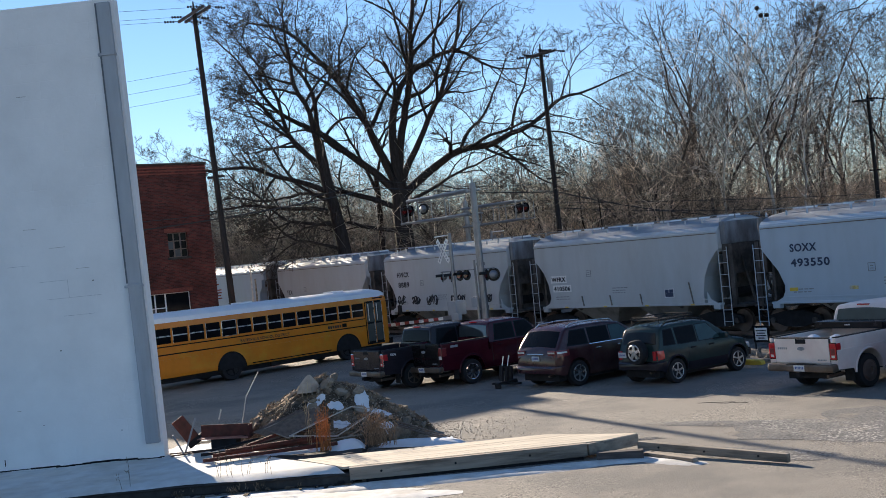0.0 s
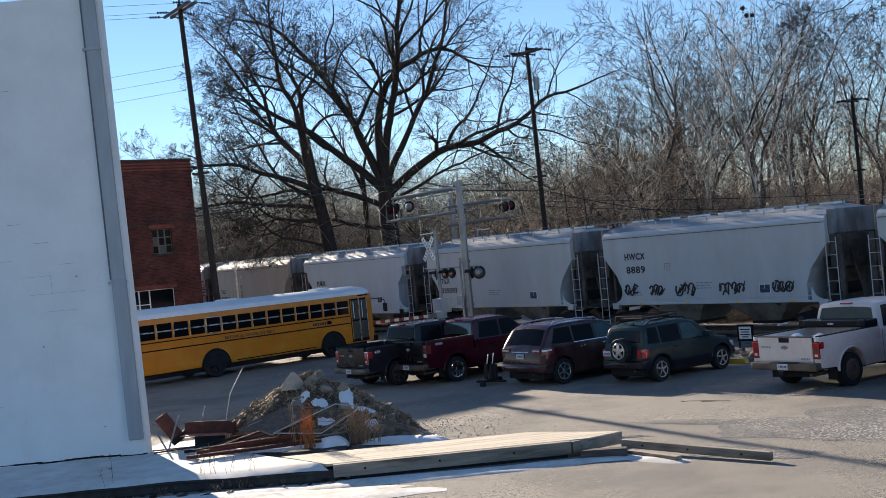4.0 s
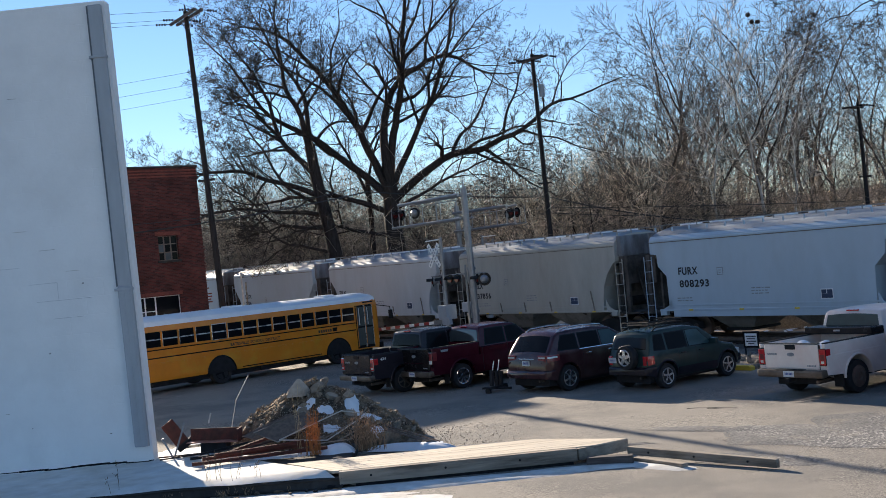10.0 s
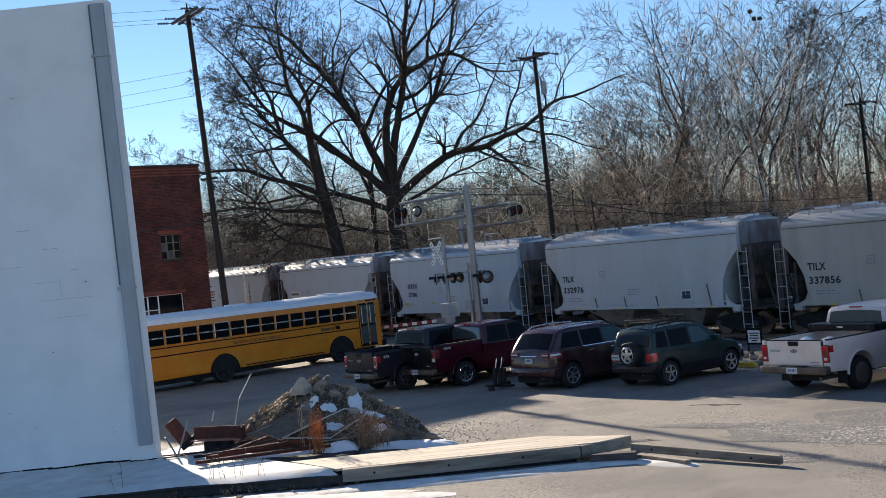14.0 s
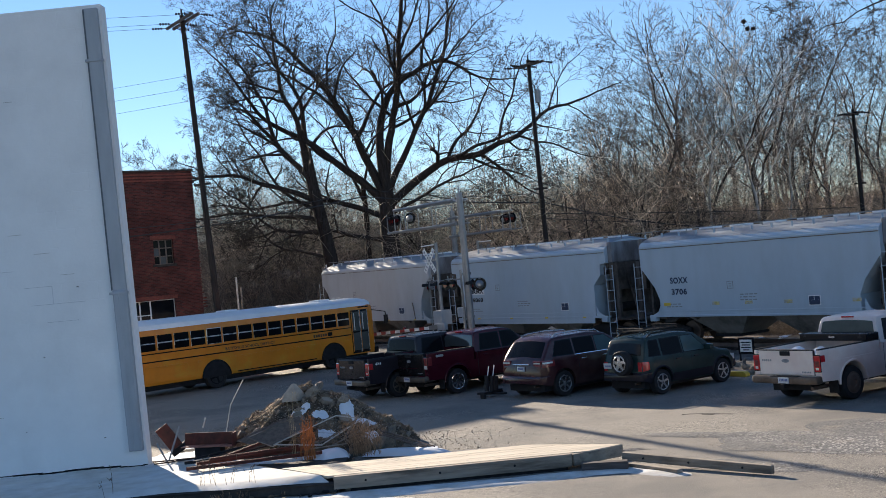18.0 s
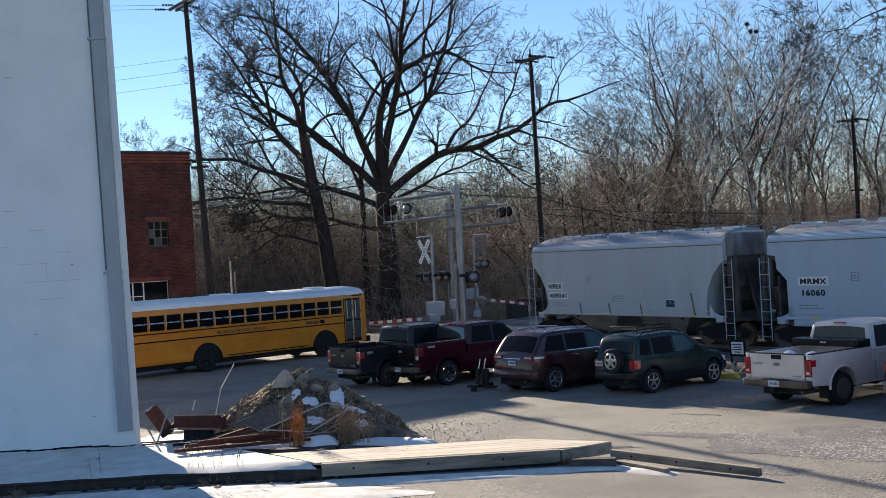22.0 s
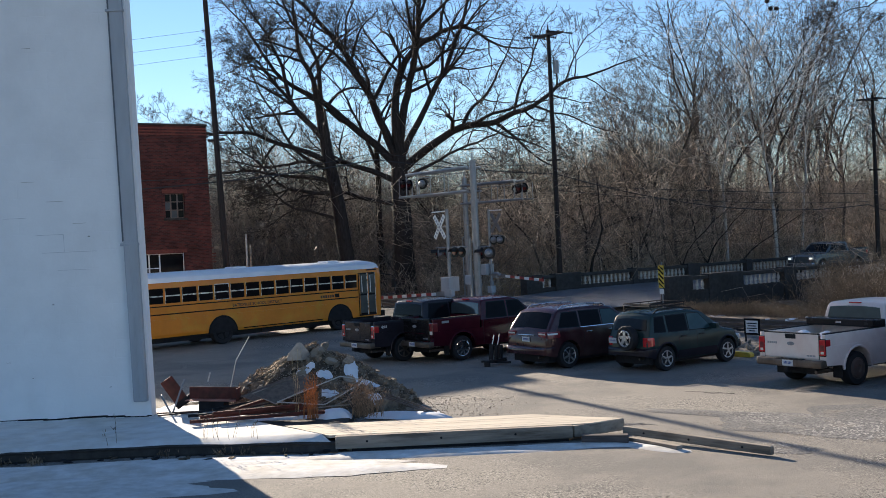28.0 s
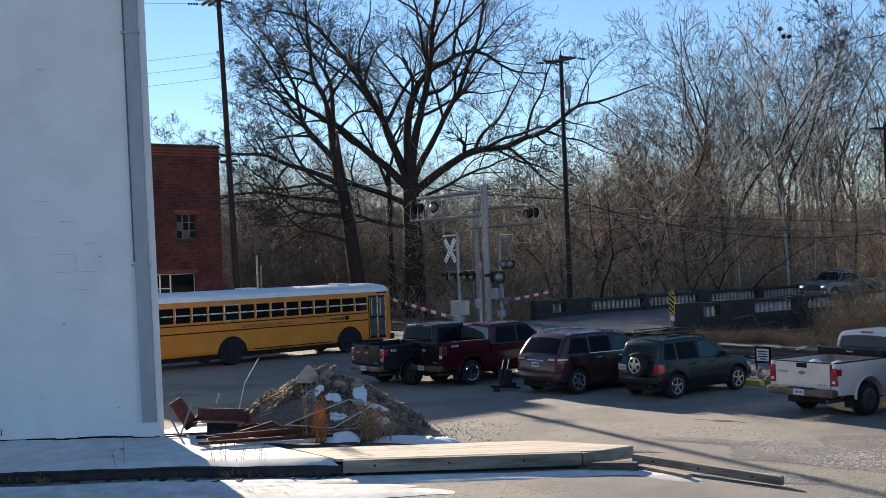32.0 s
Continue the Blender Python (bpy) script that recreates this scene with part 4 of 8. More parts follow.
                    tube(bm, p, q, 0.035, 0.032, 5)
                for k in range(3):        # crossing slashes of the same tag
                    p = Vector((cx + rx * rng.uniform(-1, 0.6), -1.588, gz + gh * rng.uniform(-0.05, 0.35)))
                    tube(bm, p, p + Vector((rng.uniform(0.02, 0.2), 0, gh * rng.uniform(0.35, 0.75))), 0.036, 0.024, 5)
        tagged(part("painted_scrawl", bm, M["letter"], body, "black sprayed scrawl"), kind="stuff")
    if tail:
        dev = part("tail_marker", box(nb(), -6.4, -6.25, -0.2, 0.2, 0.9, 1.3, 0.03), M["yellow_paint"], car)
    return car


WAGONS = [  # last wagon first; each mark: text, place along, height, letter size, width
    ("hopper", "round", "weathered grey covered hopper wagon, last of the train", [("WFRX", -4.40, 2.19, 0.27, 0.84), ("409241", -4.32, 1.80, 0.26, 1.04)], False, False, "letter", True),
    ("hopper_blue", "step", "blue-grey covered hopper wagon of a freight train", [("MRMX", -4.08, 2.32, 0.25, 1.06), ("16060", -4.06, 1.92, 0.27, 0.96)], False, False, "letter", True),
    ("hopper_blue", "slope", "pale grey covered hopper wagon with yellow side marks", [("SOXX", -3.88, 2.38, 0.32, 0.88), ("3706", -3.86, 1.95, 0.30, 0.78)], True, False, "letter_blue", False),
    ("hopper", "round", "pale grey covered hopper wagon with rounded cut ends", [("TILX", -4.4, 2.30, 0.35, 0.72), ("332976", -4.4, 1.83, 0.34, 1.25)], False, False, "letter", False),
    ("hopper_warm", "round", "weathered pale covered hopper wagon of a freight train", [("TILX", -4.4, 2.30, 0.35, 0.72), ("337856", -4.4, 1.83, 0.34, 1.25)], False, False, "letter", False),
    ("hopper_blue", "step", "light blue-grey covered hopper wagon", [("FURX", -4.0, 2.48, 0.40, 0.98), ("808293", -3.97, 2.00, 0.38, 1.45)], False, False, "letter", False),
    ("hopper", "slope", "pale grey covered hopper wagon with dark cut ends", [("TILX", -4.3, 2.30, 0.35, 0.72), ("339393", -4.3, 1.83, 0.34, 1.25)], False, False, "letter", False),
    ("hopper", "slope", "pale grey covered hopper wagon with black sprayed scrawls", [("HWCX", -4.2, 2.90, 0.36, 1.12), ("8889", -4.15, 2.36, 0.38, 1.02)], False, True, "letter", False),
    ("hopper", "round", "pale grey covered hopper wagon with white number panels", [("WFRX", -4.34, 2.25, 0.27, 0.90), ("410506", -4.24, 1.85, 0.26, 1.06)], False, False, "letter", True),
    ("hopper_blue", "slope", "blue-grey covered hopper wagon with yellow patches", [("SOXX", -4.15, 2.90, 0.38, 1.10), ("493550", -4.15, 2.38, 0.38, 1.58)], True, False, "letter_blue", False),
]
TRAIN_S = [(0, 0.0), (2, 8.88), (4, 17.82), (6, 26.73), (8, 35.95), (10, 45.17), (12, 54.46), (14, 63.83), (16, 73.17), (18, 82.44), (20, 91.84),
           (22, 101.32), (24, 110.89), (26, 120.2), (28, 129.5), (30, 138.8), (32, 148.1)]
TRAIN_OFF = -133.26
WAGON_L = 12.52
TURN_TRAIN = Matrix.Rotation(TH - radians(90), 4, "Z") @ Matrix.Rotation(math.atan(0.0121), 4, "Y")


def train_pose(u):
    return Matrix.Translation(G(TRACK_N, u, -0.13 - 0.0121 * u)) @ TURN_TRAIN


wagons = []
for k, (paint, style, label, marks, yel, graf, let, boxed) in enumerate(WAGONS):
    w = build_wagon(paint, style, label, marks, yel, graf, k == 0, let, boxed)
    w.matrix_world = train_pose(TRAIN_OFF + WAGON_L * k)
    wagons.append(w)


# ---- road vehicles: x forward from the rear axle, y to the left ----
def arch(cx, r, z0, n=9):
    """Points of a wheel arch from back to front, over a wheel at cx."""
    return [(cx + r * math.cos(math.pi * (1 - i / n)), z0 + r * math.sin(math.pi * (1 - i / n))) for i in range(n + 1)]


def shell(poly, half, inset=0.05, edge=0.10, zmid=0.8, rear=0.0, front=0.14):
    """A body of one side profile, its flanks drawn in a little at top and edge, its ends rounded in plan."""
    secs = []
    lo, hi = min(p[0] for p in poly), max(p[0] for p in poly)
    for y, k, q in ((-half, 1, 1), (-half + edge * 0.35, 0.35, 0.55), (-half + edge, 0.06, 0.3), (-half + 0.4, 0, 0), (half - 0.4, 0, 0), (half - edge, 0.06, 0.3), (half - edge * 0.35, 0.35, 0.55), (half, 1, 1)):
        secs.append([(x + q * rear * (1 - smooth(lo, lo + 0.4, x)) - q * front * smooth(hi - 0.5, hi, x), y, z + (zmid - z) * inset * k) for x, z in poly])
    return loft(nb(), secs)


def wheel(car, x, y, r, w, rim, spokes=6, hub="alloy"):
    s = 1 if y > 0 else -1
    wh = part("wheel", lathe(nb(), [(r * 0.62, -w / 2), (r * 0.94, -w / 2), (r, -w * 0.36), (r, w * 0.36), (r * 0.94, w / 2), (r * 0.62, w / 2)], 28, "Y", (x, y, r)), M["black"], car, "black tyre", True)
    bm = nb()
    disc(bm, (x, y + s * (w / 2 - 0.05), r), (0, 1, 0), r * 0.64, 0.06, 28)
    part("rim_well", bm, M["dark"], wh)
    bm = nb()
    yy = y + s * (w / 2 - 0.012)
    for i in range(28):
        a, b = 2 * math.pi * i / 28, 2 * math.pi * (i + 1) / 28
        tube(bm, (x + r * 0.62 * math.cos(a), yy, r + r * 0.62 * math.sin(a)), (x + r * 0.62 * math.cos(b), yy, r + r * 0.62 * math.sin(b)), 0.022, 0.022, 5, False)
    if not spokes:
        lathe(bm, [(0.0, -0.02), (r * 0.2, -0.02), (r * 0.24, -0.05), (r * 0.5, -0.035), (r * 0.62, 0.0)], 24, "Y", (x, yy, r))
        for i in range(8):
            a = 2 * math.pi * i / 8
            disc(bm, (x + r * 0.42 * math.cos(a), yy - s * 0.03, r + r * 0.42 * math.sin(a)), (0, 1, 0), 0.022, 0.05, 8)
    for i in range(spokes):
        a = 2 * math.pi * i / spokes + 0.3
        m = Matrix.Translation((x, yy, r)) @ Matrix.Rotation(-a, 4, "Y")
        box(bm, 0, r * 0.62, -0.02, 0.02, -r * 0.075, r * 0.075, 0, m)
    disc(bm, (x, yy, r), (0, 1, 0), r * 0.17, 0.06, 12)
    part("rim", bm, rim, wh)
    return wh


def bars(bm, x, y0, z0, w, h, n, axis="y"):
    for i in range(n):
        a = y0 + w * i / n
        box(bm, x - 0.004, x, a, a + w / n * 0.6, z0, z0 + h)
    return bm


def mirror(car, x, half, z, paint):
    for s in (-1, 1):
        part("mirror", box(nb(), x - 0.08, x + 0.09, min(s * (half + 0.02), s * (half + 0.27)), max(s * (half + 0.02), s * (half + 0.27)), z, z + 0.2, 0.04), paint, car)


def handle(car, x, z, half, material):
    part("door_handle", box(nb(), x, x + 0.2, -half - 0.03, -half + 0.01, z, z + 0.035, 0.01), material, car)


def pickup(name, m, label, paint, wheel_mat, spokes=6, gate="painted", toolbox=False, bumper="chrome", zr=1.93, lamp_style="plain", bh=1.40, cab_dx=0.0, rear_glass="glass_mid"):
    car = empty(name, m, label, "pickup truck", "parked vehicles")
    P_ = M[paint]
    r, half = 0.40, 0.985
    WB = 3.68
    poly = [(-1.12, 0.55), (-0.56, 0.52)] + arch(0, 0.50, 0.42) + [(0.56, 0.42), (WB - 0.56, 0.42)] + arch(WB, 0.50, 0.42) + \
           [(WB + 0.56, 0.45), (4.55, 0.50), (4.62, 0.75), (4.58, 1.05), (4.40, 1.16), (3.15 + cab_dx, 1.24), (0.80 + cab_dx, 1.24), (0.80 + cab_dx, 1.02), (-1.14, 1.02), (-1.14, 0.7)]
    part("body", shell(poly, half), P_, car, smooth=True)
    for s in (-1, 1):
        y0, y1 = sorted((s * (half - 0.015), s * (half - 0.11)))
        side = part("bed_side", box(nb(), -1.13, 0.74 + cab_dx, y0, y1, 0.98, bh, 0.03), P_, car)
        part("bed_rail", box(nb(), -1.12, 0.74 + cab_dx, y0 + 0.01, y1 - 0.0, bh - 0.005, bh + 0.025, 0.008), M["black"], side)
        # flares round the wheels
        for cx in (0, WB):
            bm = nb()
            pts = [(cx + 0.52 * math.cos(math.pi * i / 12), s * (half + 0.005), 0.42 + 0.52 * math.sin(math.pi * i / 12)) for i in range(13)]
            path_tube(bm, pts, 0.028, 6)
            part("wheel_arch", bm, P_, car)
    part("bed_floor", box(nb(), -1.1, 0.78 + cab_dx, -0.86, 0.86, 0.90, 0.96), M["dark"], car)
    part("bed_front", box(nb(), 0.745 + cab_dx, 0.80 + cab_dx, -0.88, 0.88, 0.96, bh), P_, car)
    tg = part("tailgate", box(nb(), -1.17, -1.10, -0.79, 0.79, 0.70, bh - 0.005, 0.02), M[gate] if gate in M else P_, car)
    part("tailgate_top", box(nb(), -1.175, -1.08, -0.80, 0.80, bh - 0.01, bh + 0.015, 0.008), M["black"], tg)
    part("tailgate_handle", box(nb(), -1.185, -1.165, -0.15, 0.15, bh - 0.13, bh - 0.02, 0.012), M["dark"], tg)
    bdg = nb()
    disc(bdg, (0, 0, 0), (1, 0, 0), 0.055, 0.02, 20)
    bmesh.ops.transform(bdg, matrix=Matrix.Translation((-1.176, 0, bh - 0.25)) @ Matrix.Diagonal((1, 1.9, 0.8, 1)), verts=bdg.verts[:])
    part("badge", bdg, M["stencil"], tg, "dark oval badge")
    part("tailgate_crease", box(nb(), -1.176, -1.16, -0.74, 0.74, 0.93, 0.945), P_, tg)
    for s in (-1, 1):
        part("gate_seam", box(nb(), -1.150, -1.09, s * 0.797 - 0.006, s * 0.797 + 0.006, 0.69, bh - 0.02), M["dark"], tg)
    part("maker_print", bars(nb(), -1.171, 0.42, bh - 0.27, 0.30, 0.05, 5), M["chrome"] if lamp_style == "dark" else M["stencil"], tg)
    part("model_print", bars(nb(), -1.171, -0.70, 0.76, 0.26, 0.035, 6), M["stencil"], tg)
    bm = M[bumper]
    bu = part("rear_bumper", box(nb(), -1.31, -1.14, -0.965, 0.965, 0.50, 0.68, 0.05), bm, car, "steel rear bumper")
    for s in (-1, 1):
        y0, y1 = sorted((s * 0.80, s * 0.975))
        part("bumper_wrap", box(nb(), -1.27, -0.86, y0, y1, 0.52, 0.69, 0.04), bm, bu, smooth=True)
        part("mud_flap", box(nb(), -0.56, -0.54, min(s * 0.70, s * 0.96), max(s * 0.70, s * 0.96), 0.22, 0.55), M["black"], car)
    part("bumper_pad", box(nb(), -1.30, -1.16, -0.4, 0.4, 0.672, 0.692, 0.004), M["black"], bu)
    part("tow_hitch", box(nb(), -1.38, -1.1, -0.05, 0.05, 0.40, 0.50, 0.01), M["dark"], car)
    for s in (-1, 1):
        y0, y1 = sorted((s * (half - 0.002), s * (half - 0.185)))
        lamp = part("tail_lamp", box(nb(), -1.165, -0.96, y0, y1, bh - 0.50, bh - 0.12, 0.025), M["lamp_dim"] if lamp_style == "dark" else M["lamp_red"], car, "tail lamp with a dark rim")
        part("lamp_rim", box(nb(), -1.156, -1.130, y0 - (0.004 if s < 0 else -0.002), y1 + (0.004 if s > 0 else -0.002), bh - 0.515, bh - 0.105, 0.02), M["chrome"] if lamp_style == "chrome" else M["black_gloss"], lamp)
        if lamp_style != "dark":
            part("clear_lens", box(nb(), -1.172, -1.12, y0 + 0.05, y1 - 0.05, bh - 0.46, bh - 0.40, 0.008), M["lamp_clear"], lamp)
            part("lamp_band", box(nb(), -1.172, -1.12, y0 + 0.03, y1 - 0.03, bh - 0.38, bh - 0.25, 0.008), M["lamp_dim"], lamp)
        else:
            part("clear_lens", box(nb(), -1.172, -1.10, y0 + 0.02, y1 - 0.02, bh - 0.49, bh - 0.38, 0.008), M["lamp_clear"], lamp)
    pl = part("number_plate", box(nb(), -1.322, -1.30, -0.155, 0.155, 0.52, 0.66, 0.004), M["plate"], car)
    part("plate_print", bars(nb(), -1.322, -0.12, 0.57, 0.24, 0.06, 6), M["plate_blue"], pl)
    cab_top = [(0.80, 1.26), (0.81, 1.36), (0.90, zr - 0.09), (0.98, zr - 0.02), (1.4, zr), (2.15, zr), (2.38, zr - 0.05), (2.50, zr - 0.11), (3.18, 1.30), (3.26, 1.22)]
    cab = Form([(0.80, 0.955), (0.88, 0.985), (3.26, 0.985)], cab_top, [(0.80, 1.12), (3.26, 1.12)],
               [(1.10, 0.985), (1.22, 0.965), (1.28, 0.945), (zr - 0.12, 0.825), (zr, 0.79)], 0.045, 0.06)
    cab.rounding = 0.018
    cab.shift(cab_dx)
    part("cab_upper", cab.mesh(), P_, car, smooth=True)
    gm = M["glass_mid"] if toolbox else M["glass"]
    zh = zr - 0.15
    for s in (-1, 1):
        for q in ([(x + cab_dx, z) for x, z in q_] for q_ in ([(1.02, 1.28), (1.88, 1.28), (1.88, zh), (1.14, zh)], [(1.97, 1.28), (2.92, 1.28), (2.46, zh), (1.97, zh)])):
            w = part("side_window", cab.side_pane(q, s), gm, car, smooth=True)
            (ax, az), (bx, bz), (cx, cz), (dx, dz) = q
            part("window_trim", cab.side_pane([(ax - 0.02, az - 0.02), (bx + 0.03, bz - 0.02), (cx + 0.02, cz + 0.02), (dx - 0.02, dz + 0.02)], s, 0.002), M["black_gloss"], w)
    rw = part("rear_window", cab.end_pane(0.822 + cab_dx, 0.893 + cab_dx, 0.97, 0.96), M[rear_glass], car, smooth=True)
    for s in (-0.36, 0.36):
        part("slider_bar", box(nb(), 0.815 + cab_dx, 0.845 + cab_dx, s - 0.012, s + 0.012, 1.36, 1.42), M["black_gloss"], rw)
    part("windscreen", cab.end_pane(2.53 + cab_dx, 3.15 + cab_dx, 0.96, 0.98), M["glass"], car, smooth=True)
    part("high_stop_lamp", box(nb(), 0.895 + cab_dx, 0.97 + cab_dx, -0.17, 0.17, zr - 0.075, zr - 0.04, 0.006), M["lamp_red"], car)
    mirror(car, 2.85 + cab_dx, 0.97, 1.25, P_)
    for x in (1.05, 2.05):
        handle(car, x + 0.05 + cab_dx, 1.10, half, P_)
    for x in (0.86 + cab_dx, 1.92 + cab_dx, 2.95 + cab_dx):
        part("door_seam", box(nb(), x, x + 0.012, -half - 0.002, -half + 0.02, 0.5, 1.22), M["dark"], car)
    part("front_bumper", box(nb(), 4.48, 4.72, -0.96, 0.96, 0.45, 0.68, 0.05), bm, car)
    for s in (-1, 1):
        part("headlamp", box(nb(), 4.45, 4.63, min(s * 0.6, s * 0.95), max(s * 0.6, s * 0.95), 0.85, 1.06, 0.03), M["lamp_clear"], car)
    part("chassis", box(nb(), -1.0, 4.4, -0.55, 0.55, 0.32, 0.56), M["dark"], car)
    part("exhaust", tube(nb(), (-1.05, -0.6, 0.38), (-0.2, -0.6, 0.38), 0.04, 0.04, 8), M["rail"], car)
    for x in (0, WB):
        for y in (-0.84, 0.84):
            wheel(car, x, y, r, 0.27, wheel_mat, spokes)
    if toolbox:
        tb = part("tool_box", box(nb(), 0.24 + cab_dx, 0.74 + cab_dx, -0.98, 0.98, bh + 0.02, bh + 0.20, 0.03), M["black_gloss"], car, "black truck bed tool box")
        part("latch", box(nb(), 0.222 + cab_dx, 0.245 + cab_dx, -0.09, 0.09, bh + 0.10, bh + 0.14), M["chrome"], tb)
    return car


# ---- rounded car bodies ----
def along(tab, x, soft=0.0):
    """Reads a table of (x, value) points, rounding its corners over a width of soft."""
    if soft:
        return sum(along(tab, x + soft * k) for k in (-1, -0.5, 0, 0.5, 1)) / 5
    if x <= tab[0][0]:
        return tab[0][1]
    for (a, p), (b, q) in zip(tab[:-1], tab[1:]):
        if x <= b:
            return p + (q - p) * (x - a) / (b - a)
    return tab[-1][1]


class Form:
    """A body by its plan, its top line, its bottom line and the lean of its flanks."""

    def __init__(self, plan, top, bottom, flank, crown=0.05, fillet=0.09, arches=(), arch_r=0.45, arch_z=0.37):
        self.plan, self.top_line, self.bottom, self.flank = plan, top, bottom, flank
        self.crown, self.fillet, self.arches, self.arch_r, self.arch_z = crown, fillet, arches, arch_r, arch_z
        self.x0, self.x1 = top[0][0], top[-1][0]
        self.rounding = 0.035

    def shift(self, d):
        self.plan, self.top_line, self.bottom = ([(x + d, v) for x, v in tab] for tab in (self.plan, self.top_line, self.bottom))
        self.x0, self.x1 = self.x0 + d, self.x1 + d

    def zt(self, x):
        return along(self.top_line, x, self.rounding)

    def zb(self, x):
        z = along(self.bottom, x)
        for c in self.arches:
            d = abs(x - c)
            if d < self.arch_r:
                z = max(z, self.arch_z + math.sqrt(self.arch_r ** 2 - d * d))
        return z

    def half(self, x, z):
        return along(self.plan, x, 0.03) * along(self.flank, z, 0.05)

    def top(self, x, y):
        zt = self.zt(x)
        return zt - self.crown * (y / max(0.1, self.half(x, zt))) ** 2

    def ring(self, x):
        zt, zb, r = self.zt(x), self.zb(x), self.fillet
        ze = max(zb + 0.02, zt - self.crown - r)
        side = [(self.half(x, zb + (ze - zb) * i / 9), zb + (ze - zb) * i / 9) for i in range(10)]
        he = side[-1][0]
        yi = he - r * 1.1
        zi = self.top(x, yi)
        arc = [(yi + (he - yi) * math.cos(a), ze + (zi - ze) * math.sin(a)) for a in (0.4, 0.8, 1.2)]
        flat = [(yi * f, self.top(x, yi * f)) for f in (1, 0.75, 0.5, 0.25)]
        right = side + arc + flat
        return [(x, -y, z) for y, z in right] + [(x, 0, self.top(x, 0))] + [(x, y, z) for y, z in reversed(right)]

    def mesh(self):
        xs = {round(self.x0 + (self.x1 - self.x0) * i / 64, 3) for i in range(65)}
        for c in self.arches:
            xs |= {round(c - self.arch_r * math.cos(math.pi * i / 20), 3) for i in range(21)}
            xs |= {round(c - self.arch_r - 0.003, 3), round(c + self.arch_r + 0.003, 3)}
        return loft(nb(), [self.ring(x) for x in sorted(xs) if self.x0 <= x <= self.x1])

    def side_pane(self, quad, s, lift=0.006, n=8):
        """A bent pane on a flank between four (x, z) corners: low rear, low front, high front, high rear."""
        bm = nb()
        a, b, c, d = [Vector(p) for p in quad]
        rings = []
        for i in range(n + 1):
            f = i / n
            lo, hi = a.lerp(b, f), d.lerp(c, f)
            pts = []
            for j in range(n + 1):
                p = lo.lerp(hi, j / n)
                pts.append((p.x, s * (self.half(p.x, p.y) + lift), p.y))
            inner = [(x, y - s * (lift + 0.012), z) for x, y, z in reversed(pts)]
            rings.append(pts + inner)
        return loft(bm, rings)

    def end_pane(self, xa, xb, fa, fb, lift=0.007, n=8):
        """A bent pane on a sloping end between two stations; fa, fb: its width there as shares of the body's."""
        bm = nb()
        rings = []
        for i in range(n + 1):
            f = i / n
            x = xa + (xb - xa) * f
            h = (fa + (fb - fa) * f) * (self.half(x, self.zt(x)) - self.fillet)
            dz = self.zt(x + 0.01) - self.zt(x - 0.01)
            nrm = Vector((-dz, 0, 0.02)).normalized()
            pts = [Vector((x, h * (2 * j / n - 1), self.top(x, h * (2 * j / n - 1)))) for j in range(n + 1)]
            rings.append([p + nrm * lift for p in pts] + [p - nrm * 0.012 for p in reversed(pts)])
        return loft(bm, rings)


def seam(car, form, x, z0, z1, s=-1):
    bm = form.side_pane([(x, z0), (x + 0.010, z0), (x + 0.010, z1), (x, z1)], s, 0.002, 6)
    part("door_seam", bm, M["dark"], car)


def suv(name, m, label, paint, L0, WB, L1, half, zbelt, zroof, r, wheel_mat, spokes, windows, cladding=None, spare=False, rack=False, rear_lean=0.40, category="car", rail_mat="alloy", screen=0.95, bulge=0.05):
    car = empty(name, m, label, category, "parked vehicles")
    P_ = M[paint]
    ar = r + 0.07
    nose = WB + L1
    sc = WB - 0.22                                   # foot of the windscreen
    top = [(-L0, zbelt - 0.20), (-L0 + 0.03, zbelt - 0.06), (-L0 + 0.09, zbelt + 0.06), (-L0 + rear_lean, zroof - 0.11), (-L0 + rear_lean + 0.14, zroof - 0.035), (-L0 + rear_lean + 0.55, zroof),
           (WB * 0.42, zroof), (sc - screen, zroof - 0.07), (sc - screen + 0.10, zroof - 0.13), (sc - 0.02, zbelt + 0.09), (sc + 0.12, zbelt + 0.02), (WB + 0.35, zbelt - 0.05), (nose - 0.30, zbelt - 0.17), (nose - 0.10, zbelt - 0.33), (nose, zbelt - 0.52)]
    plan = [(-L0, half * 0.84), (-L0 + 0.05, half * 0.91), (-L0 + 0.14, half * 0.96), (-L0 + 0.35, half), (WB, half), (nose - 0.4, half * 0.97), (nose - 0.15, half * 0.89), (nose, half * 0.74)]
    bottom = [(-L0, 0.44), (-ar, 0.36), (ar, 0.29), (WB - ar, 0.29), (nose - 0.1, 0.34), (nose, 0.42)]
    flank = [(0.28, 0.925), (0.45, 0.975), (0.66, 1.0), (zbelt - 0.12, 0.985), (zbelt, 0.96), (zbelt + 0.06, 0.935), (zroof - 0.12, 0.80), (zroof, 0.74)]
    form = Form(plan, top, bottom, flank, 0.05, 0.085, (0.0, WB), ar, r)
    part("body", form.mesh(), P_, car, smooth=True)
    for s in (-1, 1):
        for k, q in enumerate(windows):
            mt = M["teal_glass"] if k == len(windows) - 1 else M["glass"]
            w = part("side_window", form.side_pane(q, s), mt, car, smooth=True)
            e = 0.022
            (ax, az), (bx, bz), (cx, cz), (dx, dz) = q
            part("window_trim", form.side_pane([(ax - e, az - e), (bx + e, bz - e), (cx + e, cz + e), (dx - e, dz + e)], s, 0.002), M["black_gloss"], w)
        for x in (0.20 * WB, 0.49 * WB, 0.85 * WB):
